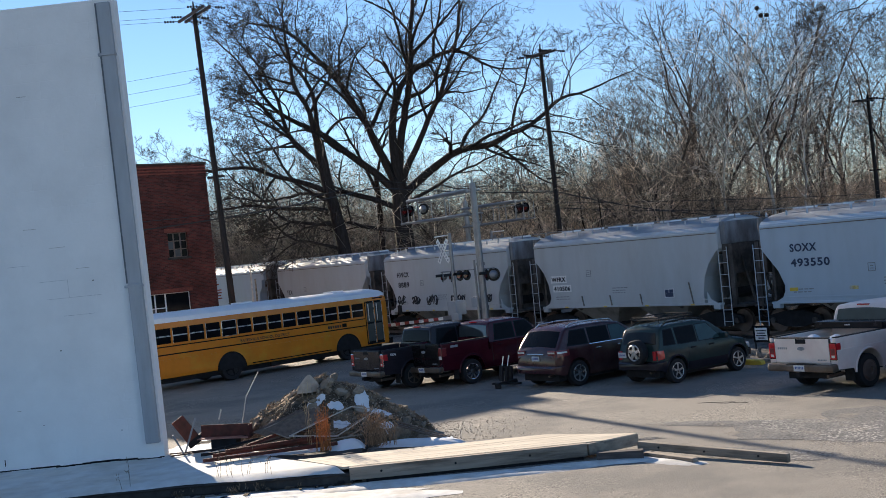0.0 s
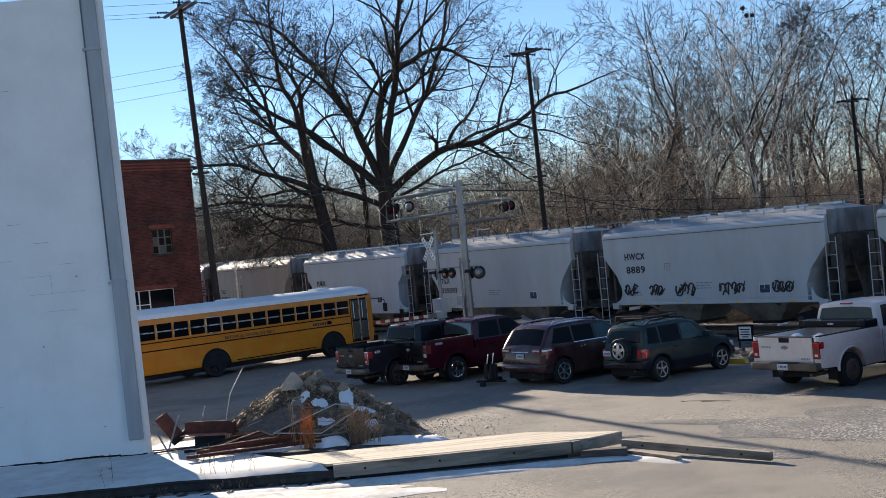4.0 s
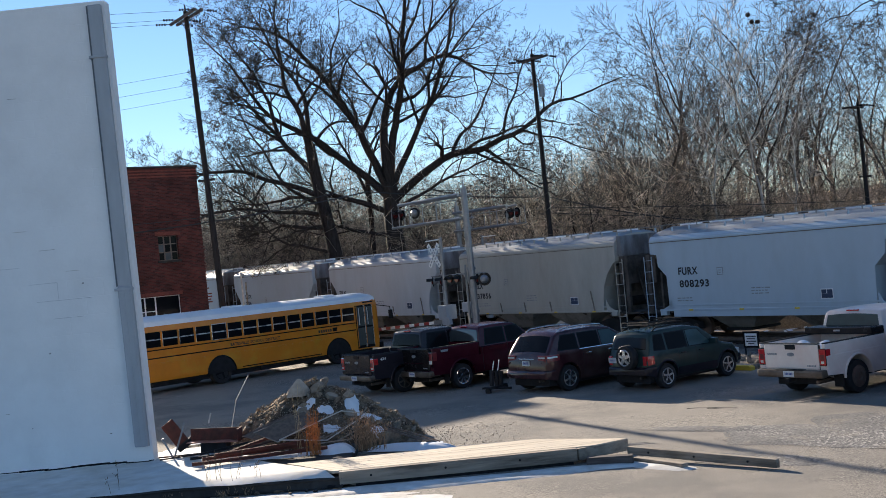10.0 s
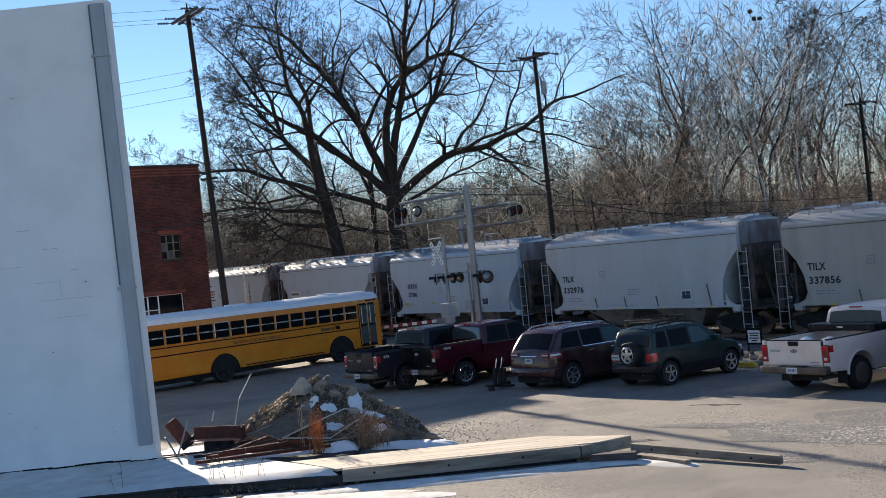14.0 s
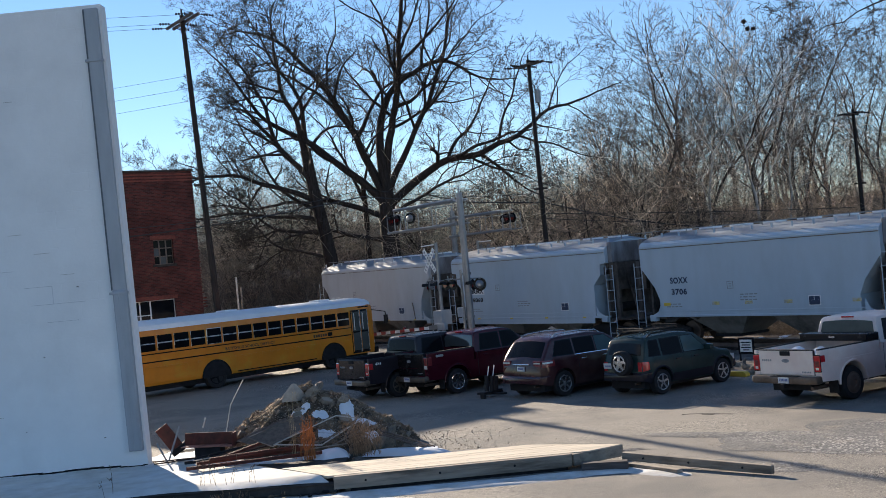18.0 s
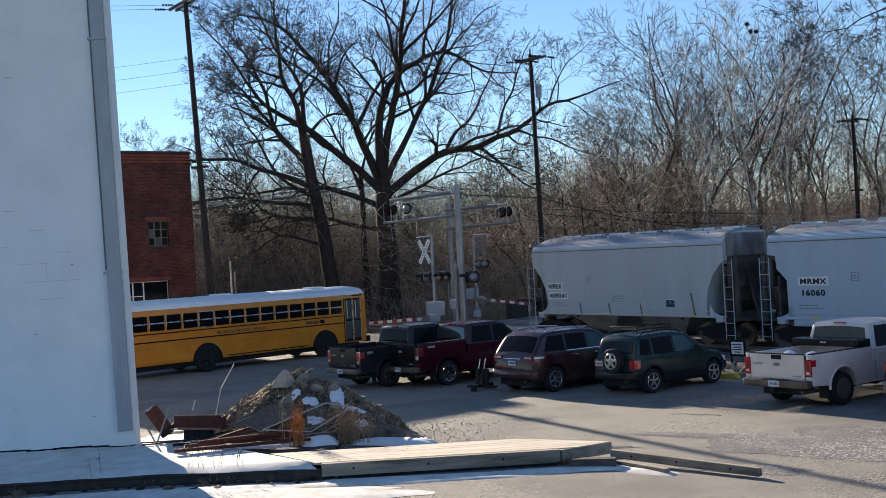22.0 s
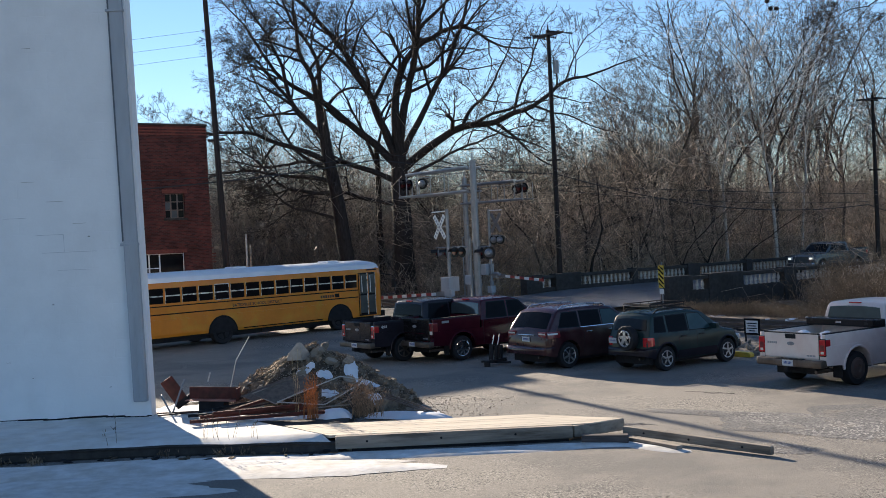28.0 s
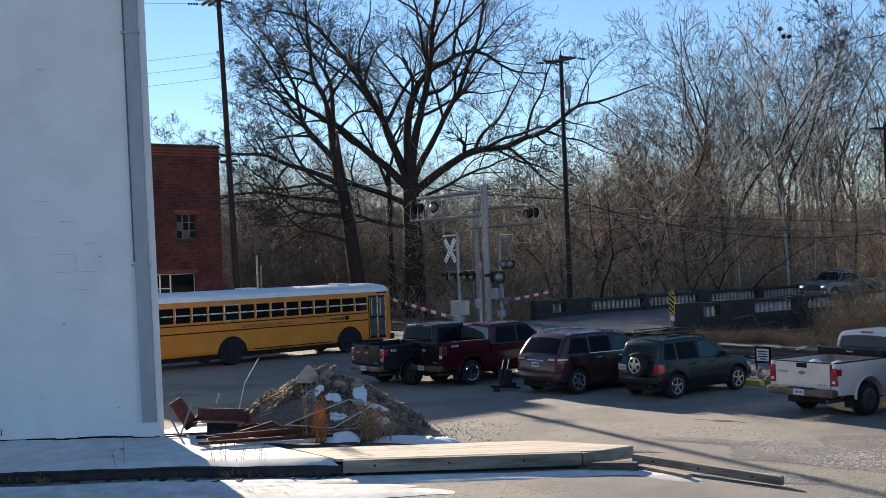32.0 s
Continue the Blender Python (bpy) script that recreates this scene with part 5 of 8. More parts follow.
            seam(car, form, x, 0.40, zbelt, s)
        for x in (0.24 * WB, 0.53 * WB):
            h = form.half(x, zbelt - 0.11)
            y0, y1 = sorted((s * (h - 0.01), s * (h + 0.03)))
            part("door_handle", box(nb(), x, x + 0.19, y0, y1, zbelt - 0.13, zbelt - 0.09, 0.012), M["chrome"] if not spare else M["black"], car)
        mx = sc - 0.42
        h = form.half(mx, zbelt)
        bm = nb()
        y0, y1 = sorted((s * h, s * (h + 0.24)))
        box(bm, mx - 0.07, mx + 0.09, y0, y1, zbelt + 0.0, zbelt + 0.17, 0.045)
        part("mirror", bm, P_, car, smooth=True)
        # roof rails
        x0, x1 = -L0 + rear_lean + 0.2, sc - screen - 0.1
        yr = form.half(0.6, zroof - 0.1) - 0.10
        bm = nb()
        path_tube(bm, [(x0, s * yr, form.top(x0, yr) - 0.01), (x0 + 0.16, s * yr, form.top(x0 + 0.16, yr) + 0.065), ((x0 + x1) / 2, s * yr, form.top((x0 + x1) / 2, yr) + 0.075), (x1 - 0.16, s * yr, form.top(x1 - 0.16, yr) + 0.065), (x1, s * yr, form.top(x1, yr) - 0.01)], 0.022, 8)
        part("roof_rail", bm, M[rail_mat], car, smooth=True)
        part("headlamp", box(nb(), nose - 0.33, nose - 0.06, min(s * half * 0.6, s * half * 0.86), max(s * half * 0.6, s * half * 0.86), zbelt - 0.42, zbelt - 0.26, 0.03), M["lamp_clear"], car)
    xr0, xr1 = -L0 + 0.115, -L0 + rear_lean - 0.03
    part("rear_window", form.end_pane(xr0, xr1, 0.97, 0.93), M["glass_mid"] if spare else M["glass"], car, smooth=True)
    part("windscreen", form.end_pane(sc - screen + 0.12, sc - 0.03, 0.96, 0.99), M["glass"], car, smooth=True)
    # bumpers follow the plan of the body
    bcol = M[cladding] if cladding else P_
    bp = [(-L0 - bulge - 0.03, half * 0.80), (-L0 - bulge, half * 0.90), (-L0 + 0.08, half * 0.985), (-L0 + 0.24, half * 1.005)]
    bt = [(-L0 - bulge - 0.03, 0.58), (-L0 - bulge + 0.01, 0.655), (-L0 + 0.24, 0.665)]
    bf = Form(bp, bt, [(-L0 - bulge - 0.03, 0.44), (-L0 + 0.24, 0.36)], [(0.3, 0.95), (0.5, 1.0), (0.7, 0.99)], 0.0, 0.03)
    part("rear_bumper", bf.mesh(), bcol, car, smooth=True)
    part("front_bumper", box(nb(), nose - 0.14, nose + 0.05, -half * 0.8, half * 0.8, 0.36, 0.60, 0.06), bcol, car, smooth=True)
    part("underbody", box(nb(), -L0 + 0.15, nose - 0.3, -half + 0.22, half - 0.22, 0.20, 0.50), M["dark"], car)
    for x in (0, WB):
        part("wheel_well", box(nb(), x - ar - 0.04, x + ar + 0.04, -half + 0.26, half - 0.26, 0.30, r + ar + 0.03), M["dark"], car)
        for y in (-half + 0.13, half - 0.13):
            wheel(car, x, y, r, 0.22, wheel_mat, spokes)
        if cladding:
            for s in (-1, 1):
                pts = []
                for i in range(15):
                    a = math.pi * i / 14
                    px, pz = x + (ar + 0.012) * math.cos(a), r + (ar + 0.012) * math.sin(a)
                    pts.append((px, s * (form.half(px, pz) - 0.004), pz))
                part("wheel_arch", path_tube(nb(), pts, 0.028, 6), bcol, car, smooth=True)
    if cladding:
        for s in (-1, 1):
            part("side_cladding", form.side_pane([(ar + 0.04, 0.31), (WB - ar - 0.04, 0.31), (WB - ar - 0.04, 0.53), (ar + 0.04, 0.53)], s, 0.014), M[cladding], car, smooth=True)
    part("exhaust", tube(nb(), (-L0 - 0.04, -half * 0.55, 0.36), (-L0 + 0.4, -half * 0.55, 0.36), 0.032, 0.032, 8), M["dirty_steel"], car)
    if rack:
        zt = zroof
        x0, x1 = -L0 + rear_lean + 0.18, sc - screen - 0.45
        basket = part("roof_rack", box(nb(), x0, x1, -0.02, 0.02, zt + 0.085, zt + 0.11), M["black"], car, "black roof basket")
        for y in (-0.52, 0.52):
            for z in (0.10, 0.17):
                part("rack_rail", tube(nb(), (x0, y, zt + z), (x1, y, zt + z), 0.016, 0.016, 6), M["black"], basket)
        for x in (x0, x1):
            for z in (0.10, 0.17):
                part("rack_rail", tube(nb(), (x, -0.52, zt + z), (x, 0.52, zt + z), 0.016, 0.016, 6), M["black"], basket)
        for i in range(9):
            x = x0 + (x1 - x0) * i / 8
            part("rack_slat", box(nb(), x - 0.014, x + 0.014, -0.51, 0.51, zt + 0.092, zt + 0.108), M["black"], basket)
            if i % 2 == 0:
                for y in (-0.52, 0.52):
                    part("rack_post", tube(nb(), (x, y, zt + 0.0), (x, y, zt + 0.17), 0.012, 0.012, 5), M["black"], basket)
    if spare:
        sx, sy, sz = -L0 - 0.12, -0.12, 0.93
        sp = part("spare_wheel", lathe(nb(), [(0.2, -0.11), (r * 0.93, -0.11), (r * 0.99, -0.08), (r, 0), (r * 0.99, 0.08), (r * 0.93, 0.11), (0.2, 0.11)], 30, "X", (sx, sy, sz)), M["black"], car, "spare wheel with silver five-spoke rim", True)
        bm = nb()
        for i in range(5):
            a = 2 * math.pi * i / 5
            mm = Matrix.Translation((sx - 0.112, sy, sz)) @ Matrix.Rotation(a, 4, "X")
            loft(bm, [[Vector(p) for p in ((-0.02, -0.055, 0.04), (0.01, -0.055, 0.04), (0.01, 0.055, 0.04), (-0.02, 0.055, 0.04))], [Vector(p) for p in ((-0.012, -0.035, r * 0.6), (0.01, -0.035, r * 0.6), (0.01, 0.035, r * 0.6), (-0.012, 0.035, r * 0.6))]])
            bmesh.ops.transform(bm, matrix=mm, verts=bm.verts[-8:])
        for i in range(24):
            a, b = 2 * math.pi * i / 24, 2 * math.pi * (i + 1) / 24
            tube(bm, (sx - 0.112, sy + r * 0.62 * math.cos(a), sz + r * 0.62 * math.sin(a)), (sx - 0.112, sy + r * 0.62 * math.cos(b), sz + r * 0.62 * math.sin(b)), 0.024, 0.024, 6, False)
        disc(bm, (sx - 0.12, sy, sz), (1, 0, 0), 0.06, 0.05, 12)
        part("rim", bm, M["alloy"], sp)
        part("rim_well", disc(nb(), (sx - 0.085, sy, sz), (1, 0, 0), r * 0.62, 0.05, 24), M["dark"], sp)
        part("wheel_carrier", box(nb(), sx + 0.08, -L0 + 0.04, sy - 0.2, sy + 0.2, sz - 0.2, sz + 0.2, 0.02), M["dark"], sp)
        pl = part("number_plate", box(nb(), -L0 - 0.03, -L0 - 0.01, 0.42, 0.72, 0.76, 0.91), M["plate"], car)
        part("plate_print", bars(nb(), -L0 - 0.032, 0.45, 0.81, 0.24, 0.05, 6), M["plate_blue"], pl)
    return car, form


def tail_lamp(car, form, xr, s, z0, z1, back, wrap, label, clear=None, lens="lamp_red"):
    """A lamp bent round a rear corner: a face on the tail and a wing on the flank."""
    h = form.half(xr, (z0 + z1) / 2)
    y0, y1 = sorted((s * (h - back), s * (h - 0.01)))
    lamp = part("tail_lamp", box(nb(), xr - 0.018, xr + 0.03, y0, y1, z0, z1, 0.014), M[lens], car, label)
    part("lamp_wing", form.side_pane([(xr + 0.02, z0), (xr + wrap, z0 + 0.03), (xr + wrap, z1), (xr + 0.02, z1)], s, 0.010), M[lens], lamp, smooth=True)
    if clear:
        za, zb = clear
        part("clear_band", box(nb(), xr - 0.024, xr, y0 + 0.02, y1 - 0.02, za, zb, 0.006), M["lamp_clear"], lamp)
        part("clear_wing", form.side_pane([(xr + 0.03, za), (xr + wrap * 0.8, za), (xr + wrap * 0.8, zb), (xr + 0.03, zb)], s, 0.014), M["lamp_clear"], lamp, smooth=True)
    return lamp


HP = lambda x, y, h=HEAD, z=0.0: pose(x, y, z, 0, 0, h)

truck_1 = pickup("pickup_truck", HP(-1.97, 37.05), "dark charcoal pickup truck with chrome-rimmed tail lamps parked nose-in", "charcoal", M["dirty_steel"], 6, bumper="dirty_steel", lamp_style="chrome", bh=1.33, rear_glass="glass")
text_mesh("side_badge", "4X4", 0.13, M["white_paint"], truck_1, Matrix.Translation((-0.88, -0.995, 1.13)) @ Matrix.Rotation(radians(90), 4, "X"), thick=0.003)
truck_2 = pickup("pickup_truck", HP(-0.08, 36.45), "dark maroon pickup truck with bright-spoked wheels parked nose-in", "maroon", M["chrome"], 8, gate="black_gloss", bumper="dirty_steel", lamp_style="dark", rear_glass="sky_glass")
part("side_print", box(nb(), -0.80, -0.52, -0.996, -0.985, 1.25, 1.32), M["stencil"], truck_2)
acadia, form_ = suv("suv", HP(2.95, 33.1), "maroon SUV with tinted glass and roof rails parked nose-in", "maroon2", 0.78, 3.02, 0.98, 0.99, 1.12, 1.78, 0.375, M["alloy"], 6,
                    [[(-0.34, 1.20), (0.46, 1.18), (0.46, 1.60), (-0.10, 1.60)], [(0.56, 1.18), (1.34, 1.17), (1.34, 1.60), (0.56, 1.61)], [(1.42, 1.17), (2.42, 1.17), (1.86, 1.59), (1.42, 1.60)]], rear_lean=0.46, screen=0.92, bulge=0.06)
for s in (-1, 1):
    tail_lamp(acadia, form_, -0.755, s, 0.90, 1.10, 0.34, 0.42, "red and clear wraparound tail lamp", (1.01, 1.055), "lamp_dim")
    part("window_strip", form_.side_pane([(0.50, 1.145), (2.45, 1.135), (2.45, 1.155), (0.50, 1.165)], s, 0.012), M["chrome"], acadia)
pl = part("number_plate", box(nb(), -0.815, -0.785, -0.16, 0.16, 0.80, 0.94, 0.005), M["plate"], acadia)
part("plate_print", bars(nb(), -0.818, -0.12, 0.85, 0.24, 0.06, 6), M["plate_blue"], pl)
part("chrome_strip", box(nb(), -0.81, -0.76, -0.36, 0.36, 0.975, 1.015, 0.012), M["chrome"], acadia)
tracker, form_ = suv("suv", HP(5.54, 31.35, 35.0), "dark green compact SUV with a spare wheel and roof basket", "green", 0.66, 2.48, 0.72, 0.86, 1.02, 1.66, 0.345, M["alloy"], 5,
                     [[(-0.40, 1.09), (0.02, 1.08), (0.02, 1.49), (-0.30, 1.49)], [(0.13, 1.07), (0.88, 1.06), (0.88, 1.50), (0.13, 1.50)], [(0.96, 1.06), (1.86, 1.05), (1.42, 1.49), (0.96, 1.50)]],
                     cladding="charcoal", spare=True, rack=True, rear_lean=0.24, rail_mat="black", screen=0.72, bulge=0.04)
for s in (-1, 1):
    tail_lamp(tracker, form_, -0.655, s, 0.70, 0.95, 0.13, 0.20, "red tail lamp")
white_truck = pickup("pickup_truck", HP(9.16, 27.23, 33.0), "white pickup truck with pink patches and a black tool box", "white_car", M["wheel_brown"], 0, bumper="dirty_steel", toolbox=True, zr=1.90, bh=1.29, cab_dx=0.38, rear_glass="teal_glass")
red_suv, form_ = suv("suv", HP(11.45, 24.9, 33.0), "dark red SUV parked beside a white pickup", "maroon", 1.05, 2.9, 0.95, 0.96, 1.10, 1.76, 0.37, M["alloy"], 6,
                     [[(-0.55, 1.18), (0.42, 1.16), (0.42, 1.58), (-0.35, 1.58)], [(0.52, 1.16), (1.28, 1.15), (1.28, 1.58), (0.52, 1.58)], [(1.36, 1.15), (2.30, 1.15), (1.78, 1.57), (1.36, 1.58)]], rear_lean=0.38, cladding="dusty_pink")
for s in (-1, 1):
    tail_lamp(red_suv, form_, -1.03, s, 0.92, 1.10, 0.16, 0.22, "dark red tail lamp")
rng_s = random.Random(5)
for dx, dy, r_ in ((-0.35, 0.25, 0.22), (-0.05, -0.15, 0.20), (-0.55, -0.35, 0.18)):
    bm = nb()
    bmesh.ops.create_icosphere(bm, subdivisions=3, radius=r_)
    for v in bm.verts:
        v.co = Vector((v.co.x * 1.2, v.co.y, v.co.z * 0.8)) * (1 + 0.3 * noise.noise(v.co * 5 + Vector((dx * 9, 0, 0))))
    sk = part("sack", bm, M["sack"], None, smooth=True)
    sk.matrix_world = HP(9.16, 27.23, 33.0) @ Matrix.Translation((dx, dy, 0.96 + r_ * 0.62))
    tagged(sk, "stuffed white plastic sack in a truck bed", "sack", "sacks in the truck bed")
    sk2 = part("filler", box(nb(), dx - 0.25, dx + 0.25, dy - 0.22, dy + 0.22, 0.96, 0.98 + r_ * 0.5, 0.05), M["sack"], white_truck)
far_truck = pickup("pickup_truck", HP(26.2, 73.0, HEAD + 180, 0.62), "dark green-grey pickup truck with faintly glowing headlamps waiting on the bridge", "grey_green", M["alloy"], 6)
# Weak glow added so that the headlamps show bright.
for s in (-1, 1):
    part("headlamp_beam", box(nb(), 4.60, 4.68, min(s * 0.70, s * 0.88), max(s * 0.70, s * 0.88), 0.89, 0.99, 0.02), M["headlight"], far_truck, "faintly glowing headlamp")


# ---- school bus ----
def build_bus():
    hd = 43.7
    rx, ry = -9.3, 46.15
    lx, ly = -math.sin(radians(hd)), math.cos(radians(hd))
    bus = empty("school_bus", pose(rx + lx * 1.1, ry + ly * 1.1, 0.0, 0, 0, hd), "yellow school bus with a white roof waiting at the crossing", "bus")
    WB, FX, RX = 6.15, 8.70, -3.6

    def sec(x, k=0.0):
        return [(x, -1.2 + k, 0.50), (x, -1.22 + k, 0.62), (x, -1.22 + k, 2.46), (x, -1.15 + k, 2.70), (x, -0.95 + k, 2.86), (x, 0.95 - k, 2.86), (x, 1.15 - k, 2.70), (x, 1.22 - k, 2.46), (x, 1.22 - k, 0.62), (x, 1.2 - k, 0.50)]
    bm = nb()
    loft(bm, [sec(RX, 0.05), sec(RX + 0.1), sec(FX - 0.25), sec(FX - 0.06, 0.06), sec(FX, 0.16)])
    body = part("body", bm, M["bus"], bus)
    bm = nb()

    def rsec(x, k, dz):
        return [(x, y * k, 2.70 + (z - 2.70) * dz) for y, z in ((-1.165, 2.68), (-1.10, 2.86), (-0.85, 2.98), (-0.4, 3.06), (0, 3.08), (0.4, 3.06), (0.85, 2.98), (1.10, 2.86), (1.165, 2.68))]
    loft(bm, [rsec(RX + 0.02, 0.97, 0.8), rsec(RX + 0.3, 1, 1), rsec(FX - 0.5, 1, 1), rsec(FX - 0.12, 0.97, 0.85), rsec(FX + 0.02, 0.85, 0.4)], True)
    roof = part("roof", bm, M["bus_white"], bus, "white roof", True)
    for x in (1.2, 6.2):
        part("roof_hatch", box(nb(), x, x + 0.65, -0.35, 0.35, 3.05, 3.13, 0.03), M["bus_white"], roof)
    for z, h in ((1.18, 0.05), (1.40, 0.05), (1.72, 0.045), (0.56, 0.04)):
        if z < 0.7:
            spans = [(1.0, WB - 1.0)]
        elif z < 1.0:
            spans = [(RX + 0.05, -1.9), (-1.55, -0.72), (0.72, WB - 0.72)]
        elif z == 1.18:
            spans = [(RX + 0.05, -1.35), (-0.95, -0.7), (0.7, WB - 0.72), (WB + 0.72, FX - 1.5)]
        else:
            spans = [(RX + 0.05, FX - 1.47)]
        for a, b in spans:
            part("rub_rail", box(nb(), a, b, -1.25, -1.21, z, z + h, 0.008), M["bus"] if z == 1.18 else M["black_gloss"], bus, "yellow rub rail" if z == 1.18 else "black rub rail")
            part("rub_rail", box(nb(), a, b, 1.21, 1.25, z, z + h, 0.008), M["black_gloss"], bus)
    # side windows in two sashes
    x = FX - 1.48
    i = 0
    while x > RX + 0.6:
        x0, x1 = x - 0.70, x - 0.05
        fr = part("window", box(nb(), x0 - 0.03, x1 + 0.03, -1.236, -1.21, 1.83, 2.49, 0.01), M["alloy"] if i == 9 else M["bus"], bus)
        part("sash", box(nb(), x0, x1, -1.252, -1.23, 2.13, 2.18), M["alloy"], fr)
        part("jamb", box(nb(), x0 - 0.02, x0, -1.25, -1.23, 1.85, 2.47), M["alloy"], fr)
        part("pane", box(nb(), x0, x1, -1.246, -1.23, 2.18, 2.46), M["glass"], fr)
        part("pane", box(nb(), x0, x1, -1.246, -1.23, 1.86, 2.13), M["glass"], fr)
        if i % 3 == 1:
            part("seat_back", box(nb(), x0 + 0.05, x1 - 0.1, -1.2, -1.16, 1.85, 2.05), M["dark"], fr)
        x -= 0.76
        i += 1
    # front door with tall panes
    d = part("door", box(nb(), FX - 1.42, FX - 0.42, -1.245, -1.20, 0.55, 2.52, 0.012), M["black_gloss"], bus, "black framed folding door")
    for a, b in ((FX - 1.36, FX - 0.94), (FX - 0.86, FX - 0.46)):
        part("pane", box(nb(), a, b, -1.256, -1.24, 1.56, 2.44), M["door_glass"], d)
        part("pane", box(nb(), a, b, -1.256, -1.24, 0.68, 1.48), M["door_glass"], d)
        for x in (a - 0.03, b):
            part("leaf_frame", box(nb(), x, x + 0.03, -1.262, -1.24, 0.62, 2.48, 0.006), M["bus"] if x < a else M["alloy"], d)
        part("leaf_rail", box(nb(), a, b, -1.260, -1.24, 1.49, 1.55), M["black_gloss"], d)
        part("grab_rail", tube(nb(), (a + 0.12, -1.262, 1.62), (a + 0.12, -1.262, 2.38), 0.018, 0.018, 6), M["white_paint"], d)
    part("door_seal", box(nb(), FX - 0.945, FX - 0.895, -1.262, -1.24, 0.6, 2.5), M["alloy"], d)
    for z in (2.60,):
        part("clearance_lamp", box(nb(), FX - 0.9, FX - 0.3, -1.20, -1.14, z, z + 0.06, 0.01), M["black_gloss"], bus)
    for x in (0, WB):
        bm = nb()
        prism(bm, arch(x, 0.66, 0.48, 14), -1.228, -0.8)
        part("wheel_well", bm, M["dark"], bus)
        bm = nb()
        path_tube(bm, [(a, -1.23, b) for a, b in arch(x, 0.68, 0.48, 14)], 0.03, 6)
        part("wheel_arch", bm, M["black_gloss"], bus)
        for y in (-1.05, 1.05):
            wheel(bus, x, y, 0.50, 0.28, M["black_gloss"], 4)
    part("windscreen", box(nb(), FX + 0.0, FX + 0.035, -1.0, 1.0, 1.45, 2.5, 0.012), M["glass"], bus)
    part("bumper", box(nb(), FX - 0.1, FX + 0.14, -1.2, 1.2, 0.45, 0.72, 0.04), M["black_gloss"], bus)
    for s in (-1, 1):
        part("headlamp", disc(nb(), (FX + 0.03, s * 0.95, 0.95), (1, 0, 0), 0.12, 0.05, 16), M["lamp_clear"], bus)
        bm = nb()
        path_tube(bm, [(FX - 0.1, s * 1.15, 2.45), (FX + 0.55, s * 1.38, 2.30), (FX + 0.6, s * 1.40, 1.9)], 0.02, 6)
        arm = part("mirror_arm", bm, M["black"], bus)
        part("mirror", box(nb(), FX + 0.52, FX + 0.60, s * 1.40 - 0.12, s * 1.40 + 0.12, 1.75, 2.15, 0.03), M["black"], arm)
    part("underbody", box(nb(), RX + 0.5, FX - 0.4, -1.0, 1.0, 0.28, 0.5), M["dark"], bus)
    part("fuel_tank", box(nb(), 2.0, 3.4, -1.1, -0.6, 0.3, 0.55, 0.04), M["dark"], bus)
    sd = Matrix.Rotation(radians(90), 4, "X")
    text_mesh("lettering", "BATESVILLE SCHOOL DISTRICT", 0.165, M["letter"], body, Matrix.Translation((0.50, -1.224, 1.50)) @ sd, thick=0.002, space=1.10, bold=0.004)
    bm = nb()
    for j in range(6):
        box(bm, 5.1 + j * 0.13, 5.19 + j * 0.13, -1.226, -1.218, 1.51, 1.63)
    part("lettering_print", bm, M["letter"], body)
    part("emblem", box(nb(), 5.9, 6.15, -1.227, -1.218, 1.50, 1.66, 0.01), M["black_gloss"], body)
    return bus


bus = build_bus()


# ---- brick building ----
def brick_texture(name):
    m = bpy.data.materials.new(name)
    m.use_nodes = True
    nt = m.node_tree
    N, L = nt.nodes, nt.links
    b = N["Principled BSDF"]
    tc = N.new("ShaderNodeTexCoord")
    mp = N.new("ShaderNodeMapping")
    mp.inputs["Rotation"].default_value = (radians(90), 0, 0)
    L.new(tc.outputs["Object"], mp.inputs[0])
    br = N.new("ShaderNodeTexBrick")
    br.inputs["Scale"].default_value = 1.0
    br.inputs["Brick Width"].default_value, br.inputs["Row Height"].default_value = 0.215, 0.075
    br.inputs["Mortar Size"].default_value = 0.008
    br.inputs["Color1"].default_value = (0.145, 0.040, 0.032, 1)
    br.inputs["Color2"].default_value = (0.060, 0.022, 0.020, 1)
    br.inputs["Mortar"].default_value = (0.10, 0.06, 0.05, 1)
    L.new(mp.outputs[0], br.inputs["Vector"])
    no = N.new("ShaderNodeTexNoise")
    no.inputs["Scale"].default_value = 0.7
    no.inputs["Detail"].default_value = 7
    L.new(tc.outputs["Object"], no.inputs["Vector"])
    mr = N.new("ShaderNodeMapRange")
    mr.inputs[1].default_value, mr.inputs[2].default_value, mr.inputs[3].default_value, mr.inputs[4].default_value = 0.3, 0.7, 0.55, 1.3
    L.new(no.outputs[0], mr.inputs[0])
    hs = N.new("ShaderNodeHueSaturation")
    L.new(mr.outputs[0], hs.inputs["Value"])
    L.new(br.outputs["Color"], hs.inputs["Color"])
    L.new(hs.outputs[0], b.inputs["Base Color"])
    b.inputs["Roughness"].default_value = 0.92
    b.inputs["Specular IOR Level"].default_value = 0.2
    bp = N.new("ShaderNodeBump")
    bp.inputs["Strength"].default_value, bp.inputs["Distance"].default_value = 0.6, 0.01
    bp.invert = True
    L.new(br.outputs["Fac"], bp.inputs["Height"])
    L.new(bp.outputs[0], b.inputs["Normal"])
    return m


M["brickwork"] = brick_texture("brickwork")


def build_brick_building():
    # x runs along the street to the far corner at x = 0, the facade faces -y
    b = empty("brick_building", pose(-12.75, 60.0, 0, 0, 0, HEAD), "two-storey dark red brick building with metal-framed windows", "building")
    H = 10.55
